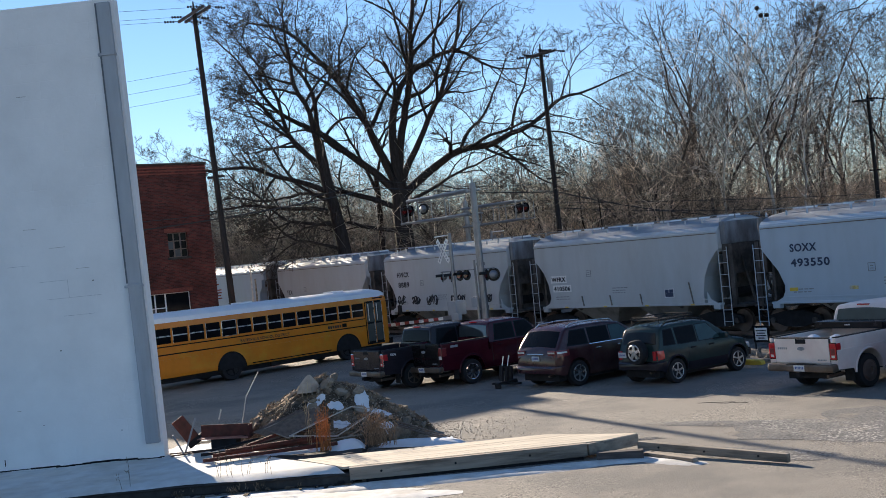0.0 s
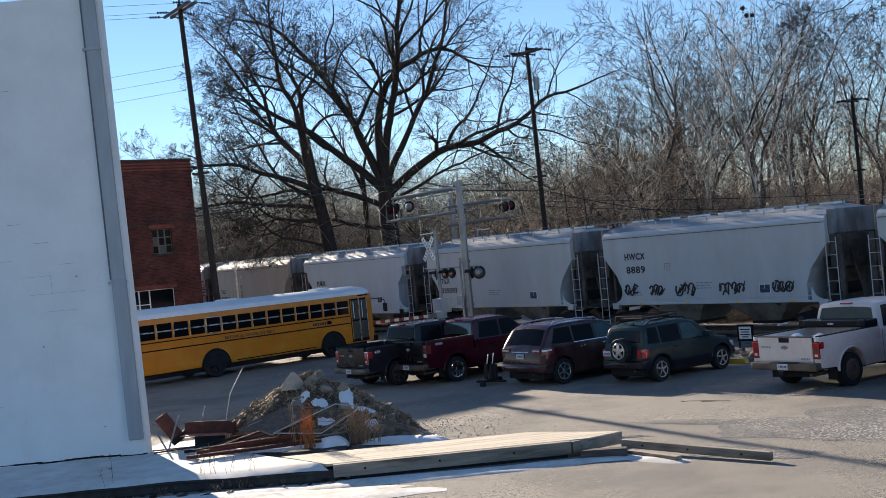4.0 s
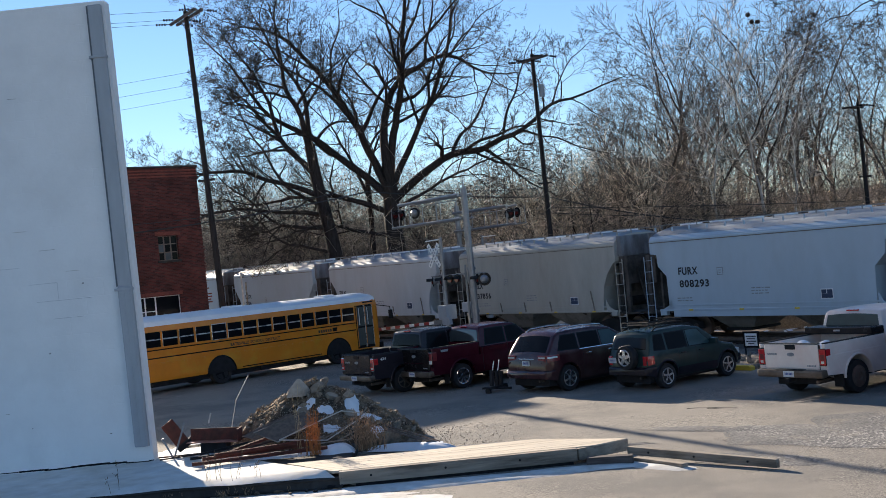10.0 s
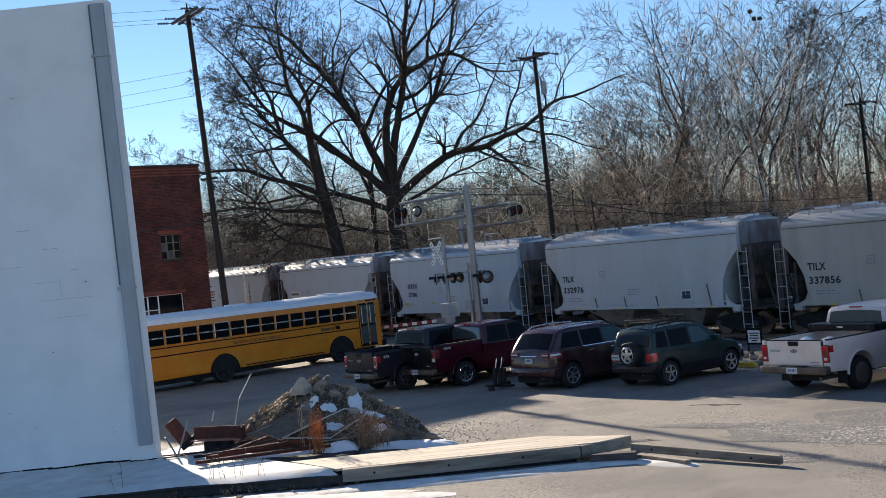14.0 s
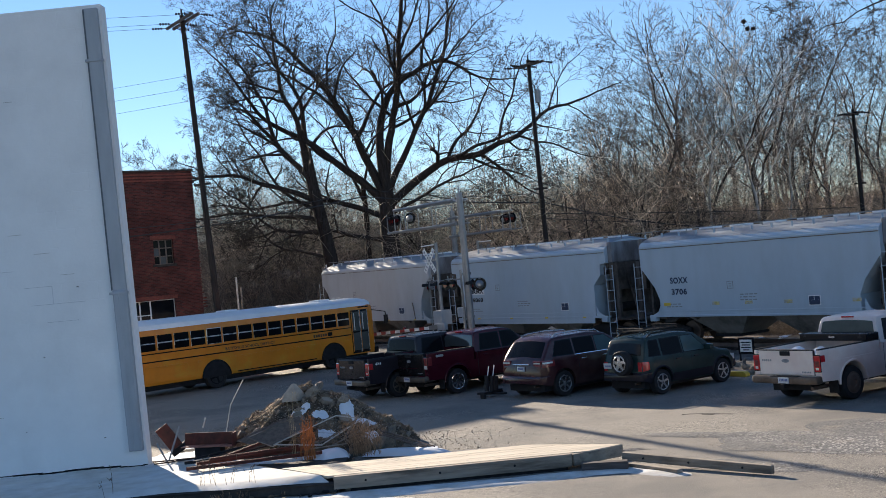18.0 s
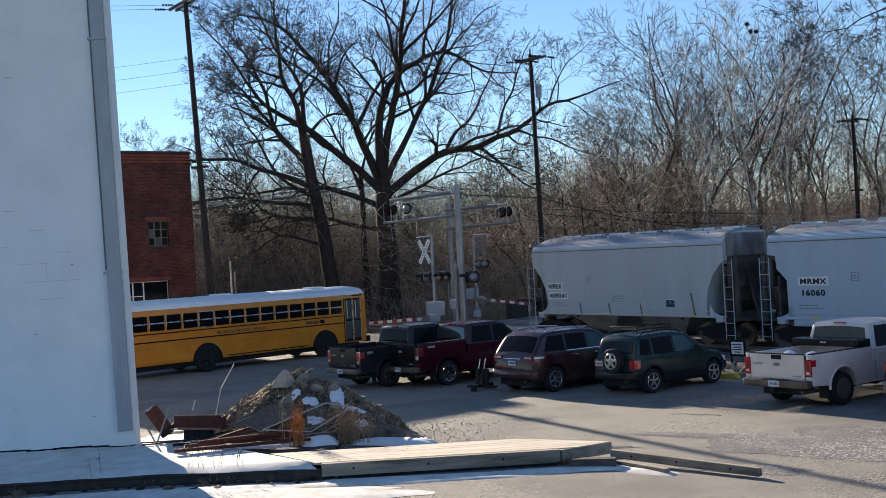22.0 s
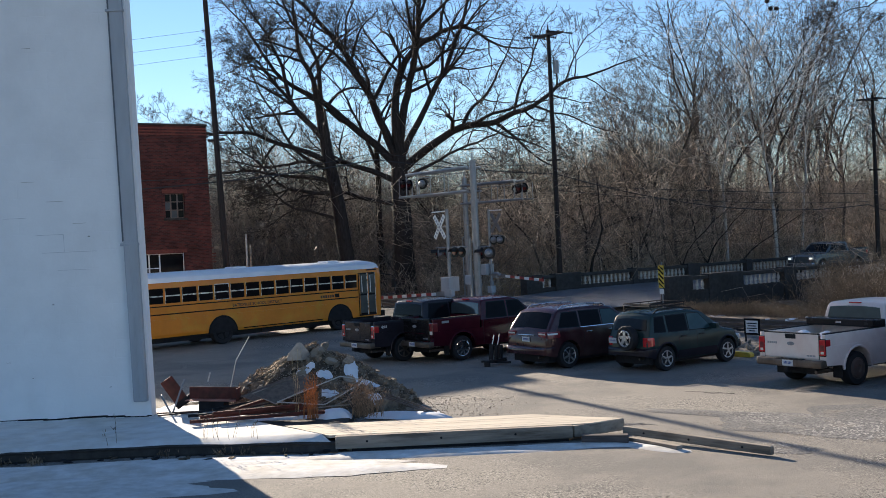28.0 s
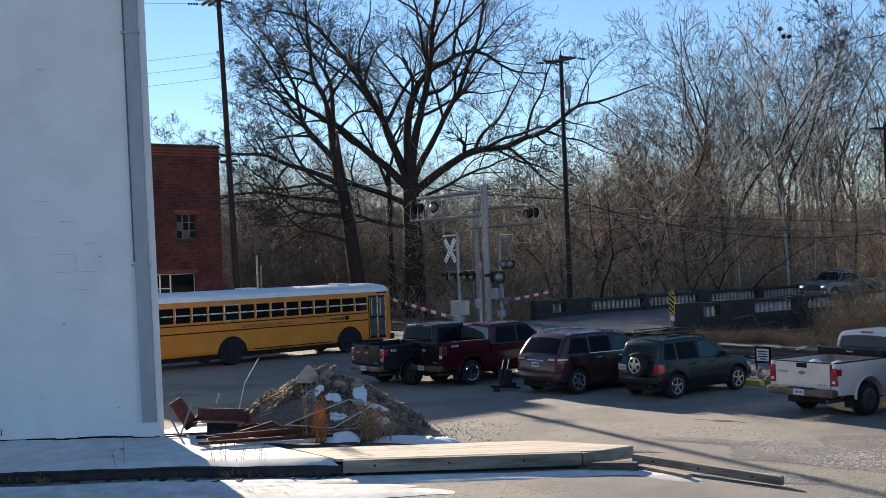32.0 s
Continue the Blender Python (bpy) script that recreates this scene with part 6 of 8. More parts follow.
    wins = [(-2.15, -1.05, 5.65, 6.95), (-4.4, -1.2, 2.3, 3.8)]
    bm = nb()
    # facade laid in courses round the two openings
    xs = [-8.2, -4.4, -2.15, -1.2, -1.05, 0.36]
    zs = [0, 2.3, 3.8, 5.65, 6.95, H]
    for i in range(5):
        for j in range(5):
            cx, cz = (xs[i] + xs[i + 1]) / 2, (zs[j] + zs[j + 1]) / 2
            if any(w[0] < cx < w[1] and w[2] < cz < w[3] for w in wins):
                continue
            box(bm, xs[i], xs[i + 1], 0, 0.35, zs[j], zs[j + 1])
    bmesh.ops.remove_doubles(bm, verts=bm.verts[:], dist=0.001)
    part("front_wall", bm, M["brickwork"], b)
    part("side_wall", box(nb(), 0.01, 0.36, 0.352, 16, 0, H), M["brickwork"], b)
    part("back_wall", box(nb(), -8.2, 0.008, 15.6, 16, 0, H), M["brickwork"], b)
    part("roof", box(nb(), -8.2, 0.008, 0.352, 15.5, H - 0.4, H - 0.1), M["old_concrete"], b)
    part("coping", box(nb(), -8.25, 0.42, -0.06, 0.42, H, H + 0.1, 0.015), M["old_concrete"], b)
    rng = random.Random(5)
    # bonded bricks standing out at the broken corner
    for i in range(44):
        z = 0.2 + i * 0.15
        if rng.random() < 0.75:
            k = rng.uniform(0.03, 0.16) * (1.6 if z < 4 else 0.6)
            part("brick", box(nb(), 0.361, 0.36 + k, 0.02, 0.16, z, z + 0.068, 0.004), M["brick_far"], b)
    for w, cuts, rows, frm in ((wins[0], (0, 1 / 3, 2 / 3, 1), 3, M["rail"]), (wins[1], (0, 0.2, 0.4, 0.58, 1), 2, M["white_paint"])):
        win = part("window", box(nb(), w[0], w[1], 0.20, 0.24, w[2], w[3]), M["dark"], b, "old metal-framed window")
        xs_ = [w[0] + (w[1] - w[0]) * c for c in cuts]
        for c in range(len(cuts) - 1):
            wide = cuts[c + 1] - cuts[c] > 0.35
            rr = 1 if wide else rows
            for r in range(rr):
                z0, z1 = w[2] + (w[3] - w[2]) * r / rr, w[2] + (w[3] - w[2]) * (r + 1) / rr
                part("pane", box(nb(), xs_[c] + 0.03, xs_[c + 1] - 0.03, 0.17, 0.19, z0 + 0.03, z1 - 0.03), M["dusty_glass"] if not wide and (c + r) % 4 == 1 else M["glass"], win)
                if r:
                    part("window_bar", box(nb(), xs_[c], xs_[c + 1], 0.15, 0.19, z0 - 0.022, z0 + 0.022), frm, win)
        for x in xs_:
            part("mullion", box(nb(), x - 0.035, x + 0.035, 0.14, 0.20, w[2], w[3]), frm, win)
        for z in (w[2], w[3]):
            part("window_frame", box(nb(), w[0] - 0.03, w[1] + 0.03, 0.145, 0.195, z - 0.035, z + 0.035), frm, win)
        part("window_sill", box(nb(), w[0] - 0.1, w[1] + 0.1, -0.10, 0.14, w[2] - 0.12, w[2], 0.01), M["old_concrete"], win)
        part("lintel", box(nb(), w[0] - 0.15, w[1] + 0.15, -0.012, 0.05, w[3] + 0.02, w[3] + 0.22), M["brick_far"], win)
    for k in range(3):
        part("parapet_course", box(nb(), -8.2, 0.37, -0.012 - 0.008 * k, 0.0, H - 0.5 + 0.16 * k, H - 0.42 + 0.16 * k), M["brick_far"], b)
    return b


build_brick_building()

# ---- level crossing signals ----
def signal_head(parent, p, face, name="signal_lamp", R=0.235):
    """A round black target with a hooded dark red lens, facing the direction face (degrees)."""
    f = Vector((math.cos(radians(face)), math.sin(radians(face)), 0))
    p = Vector(p)
    k = R / 0.30
    h = part(name, disc(nb(), p, f, R, 0.03, 24), M["black_gloss"], parent)
    part("lens", disc(nb(), p + f * 0.05, f, 0.15 * k, 0.06, 20), M["lens_dark"], h)
    bm = nb()
    s = Vector((-f.y, f.x, 0))
    secs = []
    for i in range(-5, 6):
        a = math.pi / 2 + i * 0.28
        e = s * math.cos(a) + Vector((0, 0, math.sin(a)))
        secs.append([p + e * 0.185 * k + f * 0.02, p + e * 0.185 * k + f * 0.3, p + e * 0.2 * k + f * 0.3, p + e * 0.2 * k + f * 0.02])
    loft(bm, secs)
    part("hood", bm, M["black"], h)
    bm = nb()
    tube(bm, p - f * 0.02, p - f * 0.12, 0.20 * k, 0.18 * k, 14)
    tube(bm, p - f * 0.12, p - f * 0.2, 0.18 * k, 0.09 * k, 14)
    part("housing", bm, M["galv"], h)
    return h


def cantilever(n, u, z, mast_h, arm_dir, arm_len, arm_top, label, extra=False):
    """A galvanised cantilever: mast and a two-rail walkway arm over the road."""
    c = empty("cantilever_signal", Matrix.Translation(G(n, u, z)) @ Matrix.Rotation(TH - radians(90), 4, "Z"), label, "rail signal", "crossing signals")
    part("mast", tube(nb(), (0, 0, 0), (0, 0, mast_h), 0.17, 0.14, 16), M["galv"], c, smooth=True)
    part("conduit", tube(nb(), (0.26, -0.14, 0), (0.26, -0.14, mast_h - 1.2), 0.055, 0.055, 8), M["galv"], c)
    part("conduit", tube(nb(), (-0.22, -0.16, 0), (-0.22, -0.16, mast_h - 3.4), 0.05, 0.05, 8), M["galv"], c)
    part("base_plate", box(nb(), -0.4, 0.7, -0.4, 0.6, 0, 0.06), M["galv"], c)
    s = -arm_dir
    L = arm_len
    zt, zl = arm_top, arm_top - 1.05
    for y, r in ((-0.32, 0.075), (0.42, 0.05)):
        part("arm_rail", tube(nb(), (0, y, zt), (s * L * 0.88, y, zt - 0.02), r, r, 10), M["galv"], c)
    part("arm_rail", tube(nb(), (0, -0.32, zl), (s * L, -0.32, zl), 0.06, 0.06, 10), M["galv"], c)
    part("arm_rail", tube(nb(), (0, 0.42, zl), (s * L, 0.42, zl), 0.045, 0.045, 10), M["galv"], c)
    part("mid_rail", tube(nb(), (s * 0.1, -0.32, zt - 0.22), (s * L * 0.88, -0.32, zt - 0.24), 0.022, 0.022, 6), M["galv"], c)
    for f_, w, top in ((0.32, 0.03, zt), (0.52, 0.014, zt), (0.72, 0.03, zt), (0.88, 0.016, zt), (0.995, 0.016, zl + 0.9)):
        x = s * L * f_
        part("post", box(nb(), x - w, x + w, -0.34, -0.31, zl, top), M["galv"], c)
    for f_ in (0.45, 0.995):
        x = s * L * f_
        part("post", box(nb(), x - 0.014, x + 0.014, 0.40, 0.43, zl, zt if f_ < 0.9 else zl + 0.9), M["galv"], c)
    bm = nb()
    for i in range(22):
        x = s * L * (0.05 + 0.043 * i)
        box(bm, x - 0.02, x + 0.02, -0.3, 0.4, zl + 0.02, zl + 0.05)
    part("walkway", bm, M["hopper_grime_shade"], c, "open steel walkway grating")
    for x, fc in ((s * L * 0.985, -90), (s * L * 0.90, -90), (s * L * 0.79, 115)):
        signal_head(c, (x, -0.1 if fc < 0 else 0.25, zl + 0.60), fc, R=0.27)
        part("lamp_stem", tube(nb(), (x, 0.05, zl), (x, 0.05, zl + 0.6), 0.025, 0.025, 6), M["galv"], c)
    part("bell", tube(nb(), (0, 0, mast_h), (0, 0, mast_h + 0.32), 0.05, 0.03, 8), M["galv"], c)
    for zz in (1.5, 3.4, 5.2):
        part("collar", tube(nb(), (0, 0, zz), (0, 0, zz + 0.12), 0.20, 0.20, 16), M["galv"], c)
    if extra:
        part("lamp_bracket", tube(nb(), (0, 0, 3.22), (0.95, 0, 3.22), 0.03, 0.03, 8), M["galv"], c)
        signal_head(c, (0.85, 0.02, 2.95), 130, R=0.29)
        signal_head(c, (0.45, -0.05, 2.95), -110, R=0.25)
    return c


cantilever(30.1, -39.0, 0.25, 7.05, 1, 5.4, 6.75, "galvanised steel cantilever crossing signal with a walkway arm over the road", True)
cantilever(39.4, -51.9, 0.45, 6.9, -1, 5.6, 6.45, "galvanised steel cantilever crossing signal beyond the track")


def crossbuck(n, u, z, side, face, label):
    """A crossbuck post, 5 m tall. x runs along the track to the right, -y faces the yard; side: where blades hang."""
    c = empty("crossbuck_signal", Matrix.Translation(G(n, u, z)) @ Matrix.Rotation(TH - radians(90), 4, "Z"), label, "rail signal", "crossing signals")
    part("post", tube(nb(), (0, 0, 0), (0, 0, 5.0), 0.085, 0.075, 12), M["galv"], c, smooth=True)
    part("top_bar", tube(nb(), (0.02 * side, 0, 4.92), (side * 1.15, 0, 4.90), 0.028, 0.028, 8), M["white_paint"], c)
    for a in (38, -38):
        m = Matrix.Translation((side * 0.47, 0.1 * face, 4.22)) @ Matrix.Rotation(radians(a), 4, "Y")
        bl = part("blade", box(nb(), -0.105, 0.105, -0.012, 0.012, -0.64, 0.64, 0.004, m), M["white_paint" if face < 0 else "galv"], c, "white crossbuck blade" if face < 0 else "bare metal back of a crossbuck blade")
        bm = nb()
        if face < 0:
            for i in range(7):
                box(bm, -0.05, 0.05, -0.018, 0.018, -0.56 + i * 0.17, -0.48 + i * 0.17, 0, m)
            part("blade_bars", bm, M["grey_paint"], bl)
    part("blade_bracket", tube(nb(), (0, 0, 4.22), (side * 0.47, 0, 4.22), 0.025, 0.025, 6), M["galv"], c)
    if face < 0:
        part("cross_arm", tube(nb(), (-0.95, 0.02, 3.28), (1.5, 0.02, 3.28), 0.03, 0.03, 8), M["galv"], c)
        for x in (-0.85, -0.2):
            signal_head(c, (x, 0.0, 3.04), -130)
        for x in (0.62, 1.12):
            signal_head(c, (x, -0.1, 3.06), -82)
        part("gate_box", box(nb(), -0.30, 0.34, -0.3, 0.28, 1.32, 1.96, 0.03), M["grey_paint"], c, "grey gate motor box")
        part("junction_box", box(nb(), 0.72, 1.2, 0.3, 0.7, 1.60, 2.02, 0.03), M["grey_paint"], c)
        part("junction_post", tube(nb(), (0.96, 0.5, 0), (0.96, 0.5, 1.6), 0.07, 0.07, 10), M["galv"], c)
    else:
        part("cross_arm", tube(nb(), (0, 0.02, 3.5), (1.0, 0.02, 3.5), 0.03, 0.03, 8), M["galv"], c)
        for x in (0.3, 0.85):
            signal_head(c, (x, 0.05, 3.28), 112, R=0.27)
        part("gate_box", box(nb(), -0.62, -0.1, -0.3, 0.28, 1.35, 1.95, 0.03), M["grey_paint"], c, "grey gate motor box")
        part("arm_support", box(nb(), -0.2, 0.75, -0.1, 0.06, 1.3, 1.42, 0.02), M["galv"], c)
        part("meter_box", box(nb(), -0.16, 0.2, -0.2, 0.1, 0.35, 0.72, 0.02), M["grey_paint"], c)
    part("post_foot", tube(nb(), (0, 0, 0), (0, 0, 1.0), 0.12, 0.12, 12), M["galv"], c)
    return c


crossbuck(29.6, -40.4, 0.22, -1, -1, "white crossbuck post with flashing lamps beside the crossing")
crossbuck(38.6, -48.75, 0.42, 1, 1, "white crossbuck post with lamps beyond the track")


def gate(name, n, u, z, length, turn, label):
    """A gate arm: x runs along the arm from the pivot."""
    g = empty(name, Matrix.Translation(G(n, u, z)) @ Matrix.Rotation(TH + radians(turn), 4, "Z"), label, "crossing gate", "crossing gates")
    k = 0.4
    i = 0
    while k < length:
        b = min(k + 0.4, length)
        part("arm_band", box(nb(), k, b, -0.025, 0.025, -0.07, 0.07), M["red_paint"] if i % 2 else M["white_paint"], g)
        k = b
        i += 1
    part("arm_root", box(nb(), -0.3, 0.4, -0.05, 0.05, -0.10, 0.10, 0.01), M["galv"], g)
    part("counterweight", box(nb(), -0.85, -0.3, -0.09, 0.09, -0.16, 0.16, 0.02), M["grey_paint"], g)
    for x in (length * 0.4, length * 0.75, length - 0.1):
        part("gate_lamp", disc(nb(), (x, 0, 0.12), (0, 1, 0), 0.05, 0.09, 12), M["lens_dark"], g)
    return g


gate_near = gate("crossing_gate", 29.2, -40.5, 1.45, 6.0, 90, "red and white striped crossing gate arm")
gate_far = gate("crossing_gate", 38.85, -48.2, 1.70, 3.6, -90, "red and white striped crossing gate arm beyond the track")


# ---- bridge with balustrades ----
def baluster_mesh():
    bm = nb()
    lathe(bm, [(0.07, 0), (0.07, 0.05), (0.045, 0.08), (0.085, 0.22), (0.075, 0.30), (0.04, 0.42), (0.06, 0.47), (0.06, 0.50)], 8, "Z")
    me = bpy.data.meshes.new("baluster")
    bm.to_mesh(me)
    bm.free()
    me.materials.append(M["pale_concrete"])
    return me


def parapet(u, n0, spans, label, outer, zbase=0.55):
    """A concrete parapet along the road, in spans of balusters between solid pylons."""
    p = empty("bridge_parapet", GP(n0, u, zbase), label, "bridge parapet", "bridge parapets")
    me = baluster_mesh()
    x = 0.0
    for kind, L in spans:
        if kind == "p":
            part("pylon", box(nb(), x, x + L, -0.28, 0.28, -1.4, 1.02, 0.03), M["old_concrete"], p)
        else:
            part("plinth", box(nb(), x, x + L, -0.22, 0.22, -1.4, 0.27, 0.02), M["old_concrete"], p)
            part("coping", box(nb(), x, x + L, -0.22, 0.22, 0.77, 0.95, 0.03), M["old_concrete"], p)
            k = max(1, int(L / 0.34))
            for i in range(k):
                ob = new("baluster", me)
                ob.parent = p
                ob.matrix_local = Matrix.Translation((x + L * (i + 0.5) / k, 0, 0.268))
        x += L
    return p


parapet(-48.4, 40.6, [("p", 1.2), ("b", 1.0), ("p", 2.0), ("b", 4.3), ("p", 0.4), ("b", 4.5), ("p", 1.1), ("b", 4.6), ("p", 0.6), ("b", 4.2), ("p", 0.6), ("b", 5)], "dark weathered concrete bridge balustrade on the far side of the road", 1)
parapet(-37.1, 39.9, [("p", 1.7), ("b", 1.2), ("p", 2.6), ("b", 3.3), ("p", 1.0), ("b", 3.4), ("p", 1.0), ("b", 4)], "dark weathered concrete bridge balustrade above the track bank", 1)


def hazard_marker():
    h = empty("hazard_marker", GP(38.4, -35.85, 0.15, 180), "yellow and black striped hazard marker on a post", "road sign")
    part("post", box(nb(), -0.03, 0.03, -0.03, 0.03, 0, 2.2), M["galv"], h)
    pl = part("panel", box(nb(), 0.032, 0.05, -0.17, 0.17, 1.0, 2.05), M["yellow_paint"], h)
    for i in range(5):
        m = Matrix.Translation((0.053, 0, 1.1 + i * 0.22)) @ Matrix.Rotation(radians(-40), 4, "X")
        bm = nb()
        box(bm, -0.002, 0.002, -0.2, 0.2, -0.045, 0.045, 0, m)
        for v in bm.verts:
            v.co.y = max(-0.168, min(0.168, v.co.y))
            v.co.z = max(1.005, min(2.045, v.co.z))
        part("stripe", bm, M["black_gloss"], pl)
    part("small_sign", box(nb(), 0.032, 0.045, -0.13, 0.13, 0.72, 0.96), M["white_paint"], h)


hazard_marker()


# ---- utility poles and cables ----
def utility_pole(x, y, z0, h, lean, label, arms=1, can=False, turn=HEAD - 90, reach=1.5):
    p = empty("utility_pole", pose(x, y, z0, 0, lean, 0), label, "utility pole", "utility poles")
    part("pole", tube(nb(), (0, 0, -0.5), (0, 0, h), 0.17, 0.11, 14), M["pole"], p, smooth=True)
    for k in range(arms):
        z = h - 0.35 - k * 1.2
        m = Matrix.Rotation(radians(turn), 4, "Z")
        for s in (0.17, -0.17):
            part("cross_arm", box(nb(), -reach, reach, s - 0.05, s + 0.05, z, z + 0.13, 0.01, m), M["arm_wood"], p)
        for xx in (0.1 - reach, -0.33 * reach, reach - 0.1):
            for s in (-1, 1):
                q = m @ Vector((xx, s * 0.24, z + 0.06))
                e = m @ Vector((xx, s * 0.95, z + 0.02))
                st = part("strain_insulator", tube(nb(), q, e, 0.018, 0.018, 6), M["dark"], p)
                for f in (0.35, 0.55, 0.75, 0.95):
                    c = q.lerp(e, f)
                    part("insulator_disc", disc(nb(), c, e - q, 0.06, 0.045, 10), M["dark"], st)
        part("pin_insulator", tube(nb(), (0, 0, h), (0, 0, h + 0.32), 0.05, 0.035, 8), M["dark"], p)
        part("brace", tube(nb(), m @ Vector((-0.7, 0.1, z)), (0, 0, z - 0.6), 0.02, 0.02, 6), M["galv"], p)
        part("brace", tube(nb(), m @ Vector((0.7, 0.1, z)), (0, 0, z - 0.6), 0.02, 0.02, 6), M["galv"], p)
    if can:
        part("transformer", tube(nb(), (0.34, -0.2, h - 2.6), (0.34, -0.2, h - 1.85), 0.17, 0.17, 14), M["galv"], p)
    part("bracket", box(nb(), -0.4, 0.4, -0.08, 0.08, h * 0.52, h * 0.52 + 0.1), M["pole"], p)
    return p


utility_pole(-10.22, 53.0, 0.2, 17.0, -1.8, "dark wooden utility pole with cross-arm behind the bus", can=False)
utility_pole(6.85, 66.0, -0.2, 16.1, -0.2, "dark wooden utility pole with a transformer beyond the bridge", can=True, reach=1.15)
utility_pole(30.4, 78.0, 1.5, 11.0, 0.2, "thin dark utility pole among the trees", reach=0.7)


def cable(name, a, b, sag, r, label):
    a, b = Vector(a), Vector(b)
    d = (b - a).normalized()
    s_ = d.cross(Vector((0, 0, 1))).normalized()
    up = s_.cross(d)
    rings = []
    for i in range(29):
        t = i / 28
        p = a.lerp(b, t) - Vector((0, 0, sag * 4 * t * (1 - t)))
        rings.append([p + (s_ * math.cos(k * 1.2566) + up * math.sin(k * 1.2566)) * r for k in range(5)])
    ob = part(name, loft(nb(), rings), M["wire"])
    return tagged(ob, label, "cable", "overhead cables")


PL, PR = Vector((-10.75, 53.0, 16.82)), Vector((6.8, 66.0, 15.8))
ACROSS = Vector((math.cos(radians(HEAD - 90)), math.sin(radians(HEAD - 90)), 0))
ALONG = Vector((math.cos(radians(HEAD)), math.sin(radians(HEAD)), 0))
for off in (-1.4, -0.5, 1.4):
    o = ACROSS * off
    cable("power_line", PL + o - ALONG * 45 - Vector((0, 0, 3.6)), PL + o - ALONG * 0.95, 0.3, 0.008, "thin black overhead power line")
    cable("power_line", PL + o + ALONG * 0.95, PR + o - ALONG * 0.95, 0.7, 0.008, "thin black overhead power line")
for z in (14.3, 13.7, 13.1):
    cable("power_line", (-48, 43, z - 3.6), (-10.65, 53.0, z), 0.4, 0.007, "thin black overhead power line")
TEL = "sagging black telephone cable"
cable("telephone_cable", (-16.74, 46.03, 6.44), (-3.5, 62.05, 8.45), 0.25, 0.035, TEL)
cable("telephone_cable", (-3.5, 62.05, 8.45), (6.92, 66.04, 7.4), 0.12, 0.032, TEL)
cable("telephone_cable", (-16.71, 46.03, 7.05), (-3.38, 62.05, 8.86), 0.5, 0.018, TEL)
cable("telephone_cable", (-3.38, 62.05, 8.86), (6.95, 66.04, 7.97), 0.3, 0.018, TEL)
cable("telephone_cable", (6.92, 66.04, 7.4), (30.62, 80.01, 4.9), 1.1, 0.036, TEL)
cable("telephone_cable", (30.62, 80.01, 4.9), (36.5, 84.01, 4.32), 0.4, 0.036, TEL)
cable("telephone_cable", (6.95, 66.03, 6.73), (30.65, 80.02, 5.67), 0.1, 0.022, TEL)
cable("telephone_cable", (6.97, 66.03, 6.43), (30.63, 80.02, 5.1), 0.35, 0.022, TEL)


# ---- rubble heap and scrap ----
def chunk_mesh(seed, flat=1.0):
    rng = random.Random(seed)
    bm = nb()
    bmesh.ops.create_icosphere(bm, subdivisions=2, radius=1)
    cuts = [(Vector((rng.uniform(-1, 1), rng.uniform(-1, 1), rng.uniform(-1, 1))).normalized(), rng.uniform(0.30, 0.70)) for _ in range(11)]
    for v in bm.verts:
        for d, k in cuts:
            e = v.co.dot(d)
            if e > k:
                v.co -= d * (e - k)
        v.co.z *= flat
        v.co += v.normal * 0.03 * noise.noise(v.co * 3 + Vector((seed, 0, 0)))
    me = bpy.data.meshes.new("chunk")
    bm.to_mesh(me)
    bm.free()
    me.materials.append(M["rock"])
    return me


def heap_z(x, y):
    """Height of the heap over its foot."""
    u, v = (x + 3.25) / 2.6, (y - 26.7) / 1.9
    d = math.hypot(u, v)
    ridge = max(0.0, 1 - d) ** 0.8 * 1.62
    k = smooth(0, 0.3, ridge)
    return ridge + 0.16 * k * noise.noise(Vector((x * 1.6, y * 1.6, 3))) + 0.09 * k * noise.noise(Vector((x * 4, y * 4, 9))) + 0.04 * k * noise.noise(Vector((x * 11, y * 11, 2)))


def drape(bm, x0, x1, y0, y1, lift, keep, n=26):
    """A ragged sheet of snow lying on the heap."""
    g = {}
    for i in range(n + 1):
        for j in range(n + 1):
            x, y = x0 + (x1 - x0) * i / n, y0 + (y1 - y0) * j / n
            u, v = 2 * i / n - 1, 2 * j / n - 1
            q = 1 - math.hypot(u, v) + 0.55 * noise.noise(Vector((x * 2.2, y * 2.2, keep))) + 0.25 * noise.noise(Vector((x * 7, y * 7, keep)))
            if q > 0.12:
                g[i, j] = bm.verts.new((x, y, heap_z(x, y) + lift * min(1, q * 2)))
    for i in range(n):
        for j in range(n):
            c = [g.get(k) for k in ((i, j), (i + 1, j), (i + 1, j + 1), (i, j + 1))]
            if all(c):
                bm.faces.new(c)
    return bm


def build_heap():
    heap = empty("rubble_heap", pose(0, 0, 0), "heap of broken concrete, brown dirt and old snow", "rubble heap")
    bm = nb()
    nx, ny = 110, 80
    g = []
    for i in range(nx + 1):
        row = []
        for j in range(ny + 1):
            x, y = -6.1 + 5.9 * i / nx, 24.6 + 4.2 * j / ny
            row.append(bm.verts.new((x, y, heap_z(x, y) - 0.03)))
        g.append(row)
    for i in range(nx):
        for j in range(ny):
            bm.faces.new((g[i][j], g[i + 1][j], g[i + 1][j + 1], g[i][j + 1]))
    part("dirt", bm, M["dirt"], heap, "brown dirt", True)
    meshes = [chunk_mesh(k, 0.5 + 0.12 * (k % 4)) for k in range(10)]
    rng = random.Random(11)
    n = 0
    while n < 290:
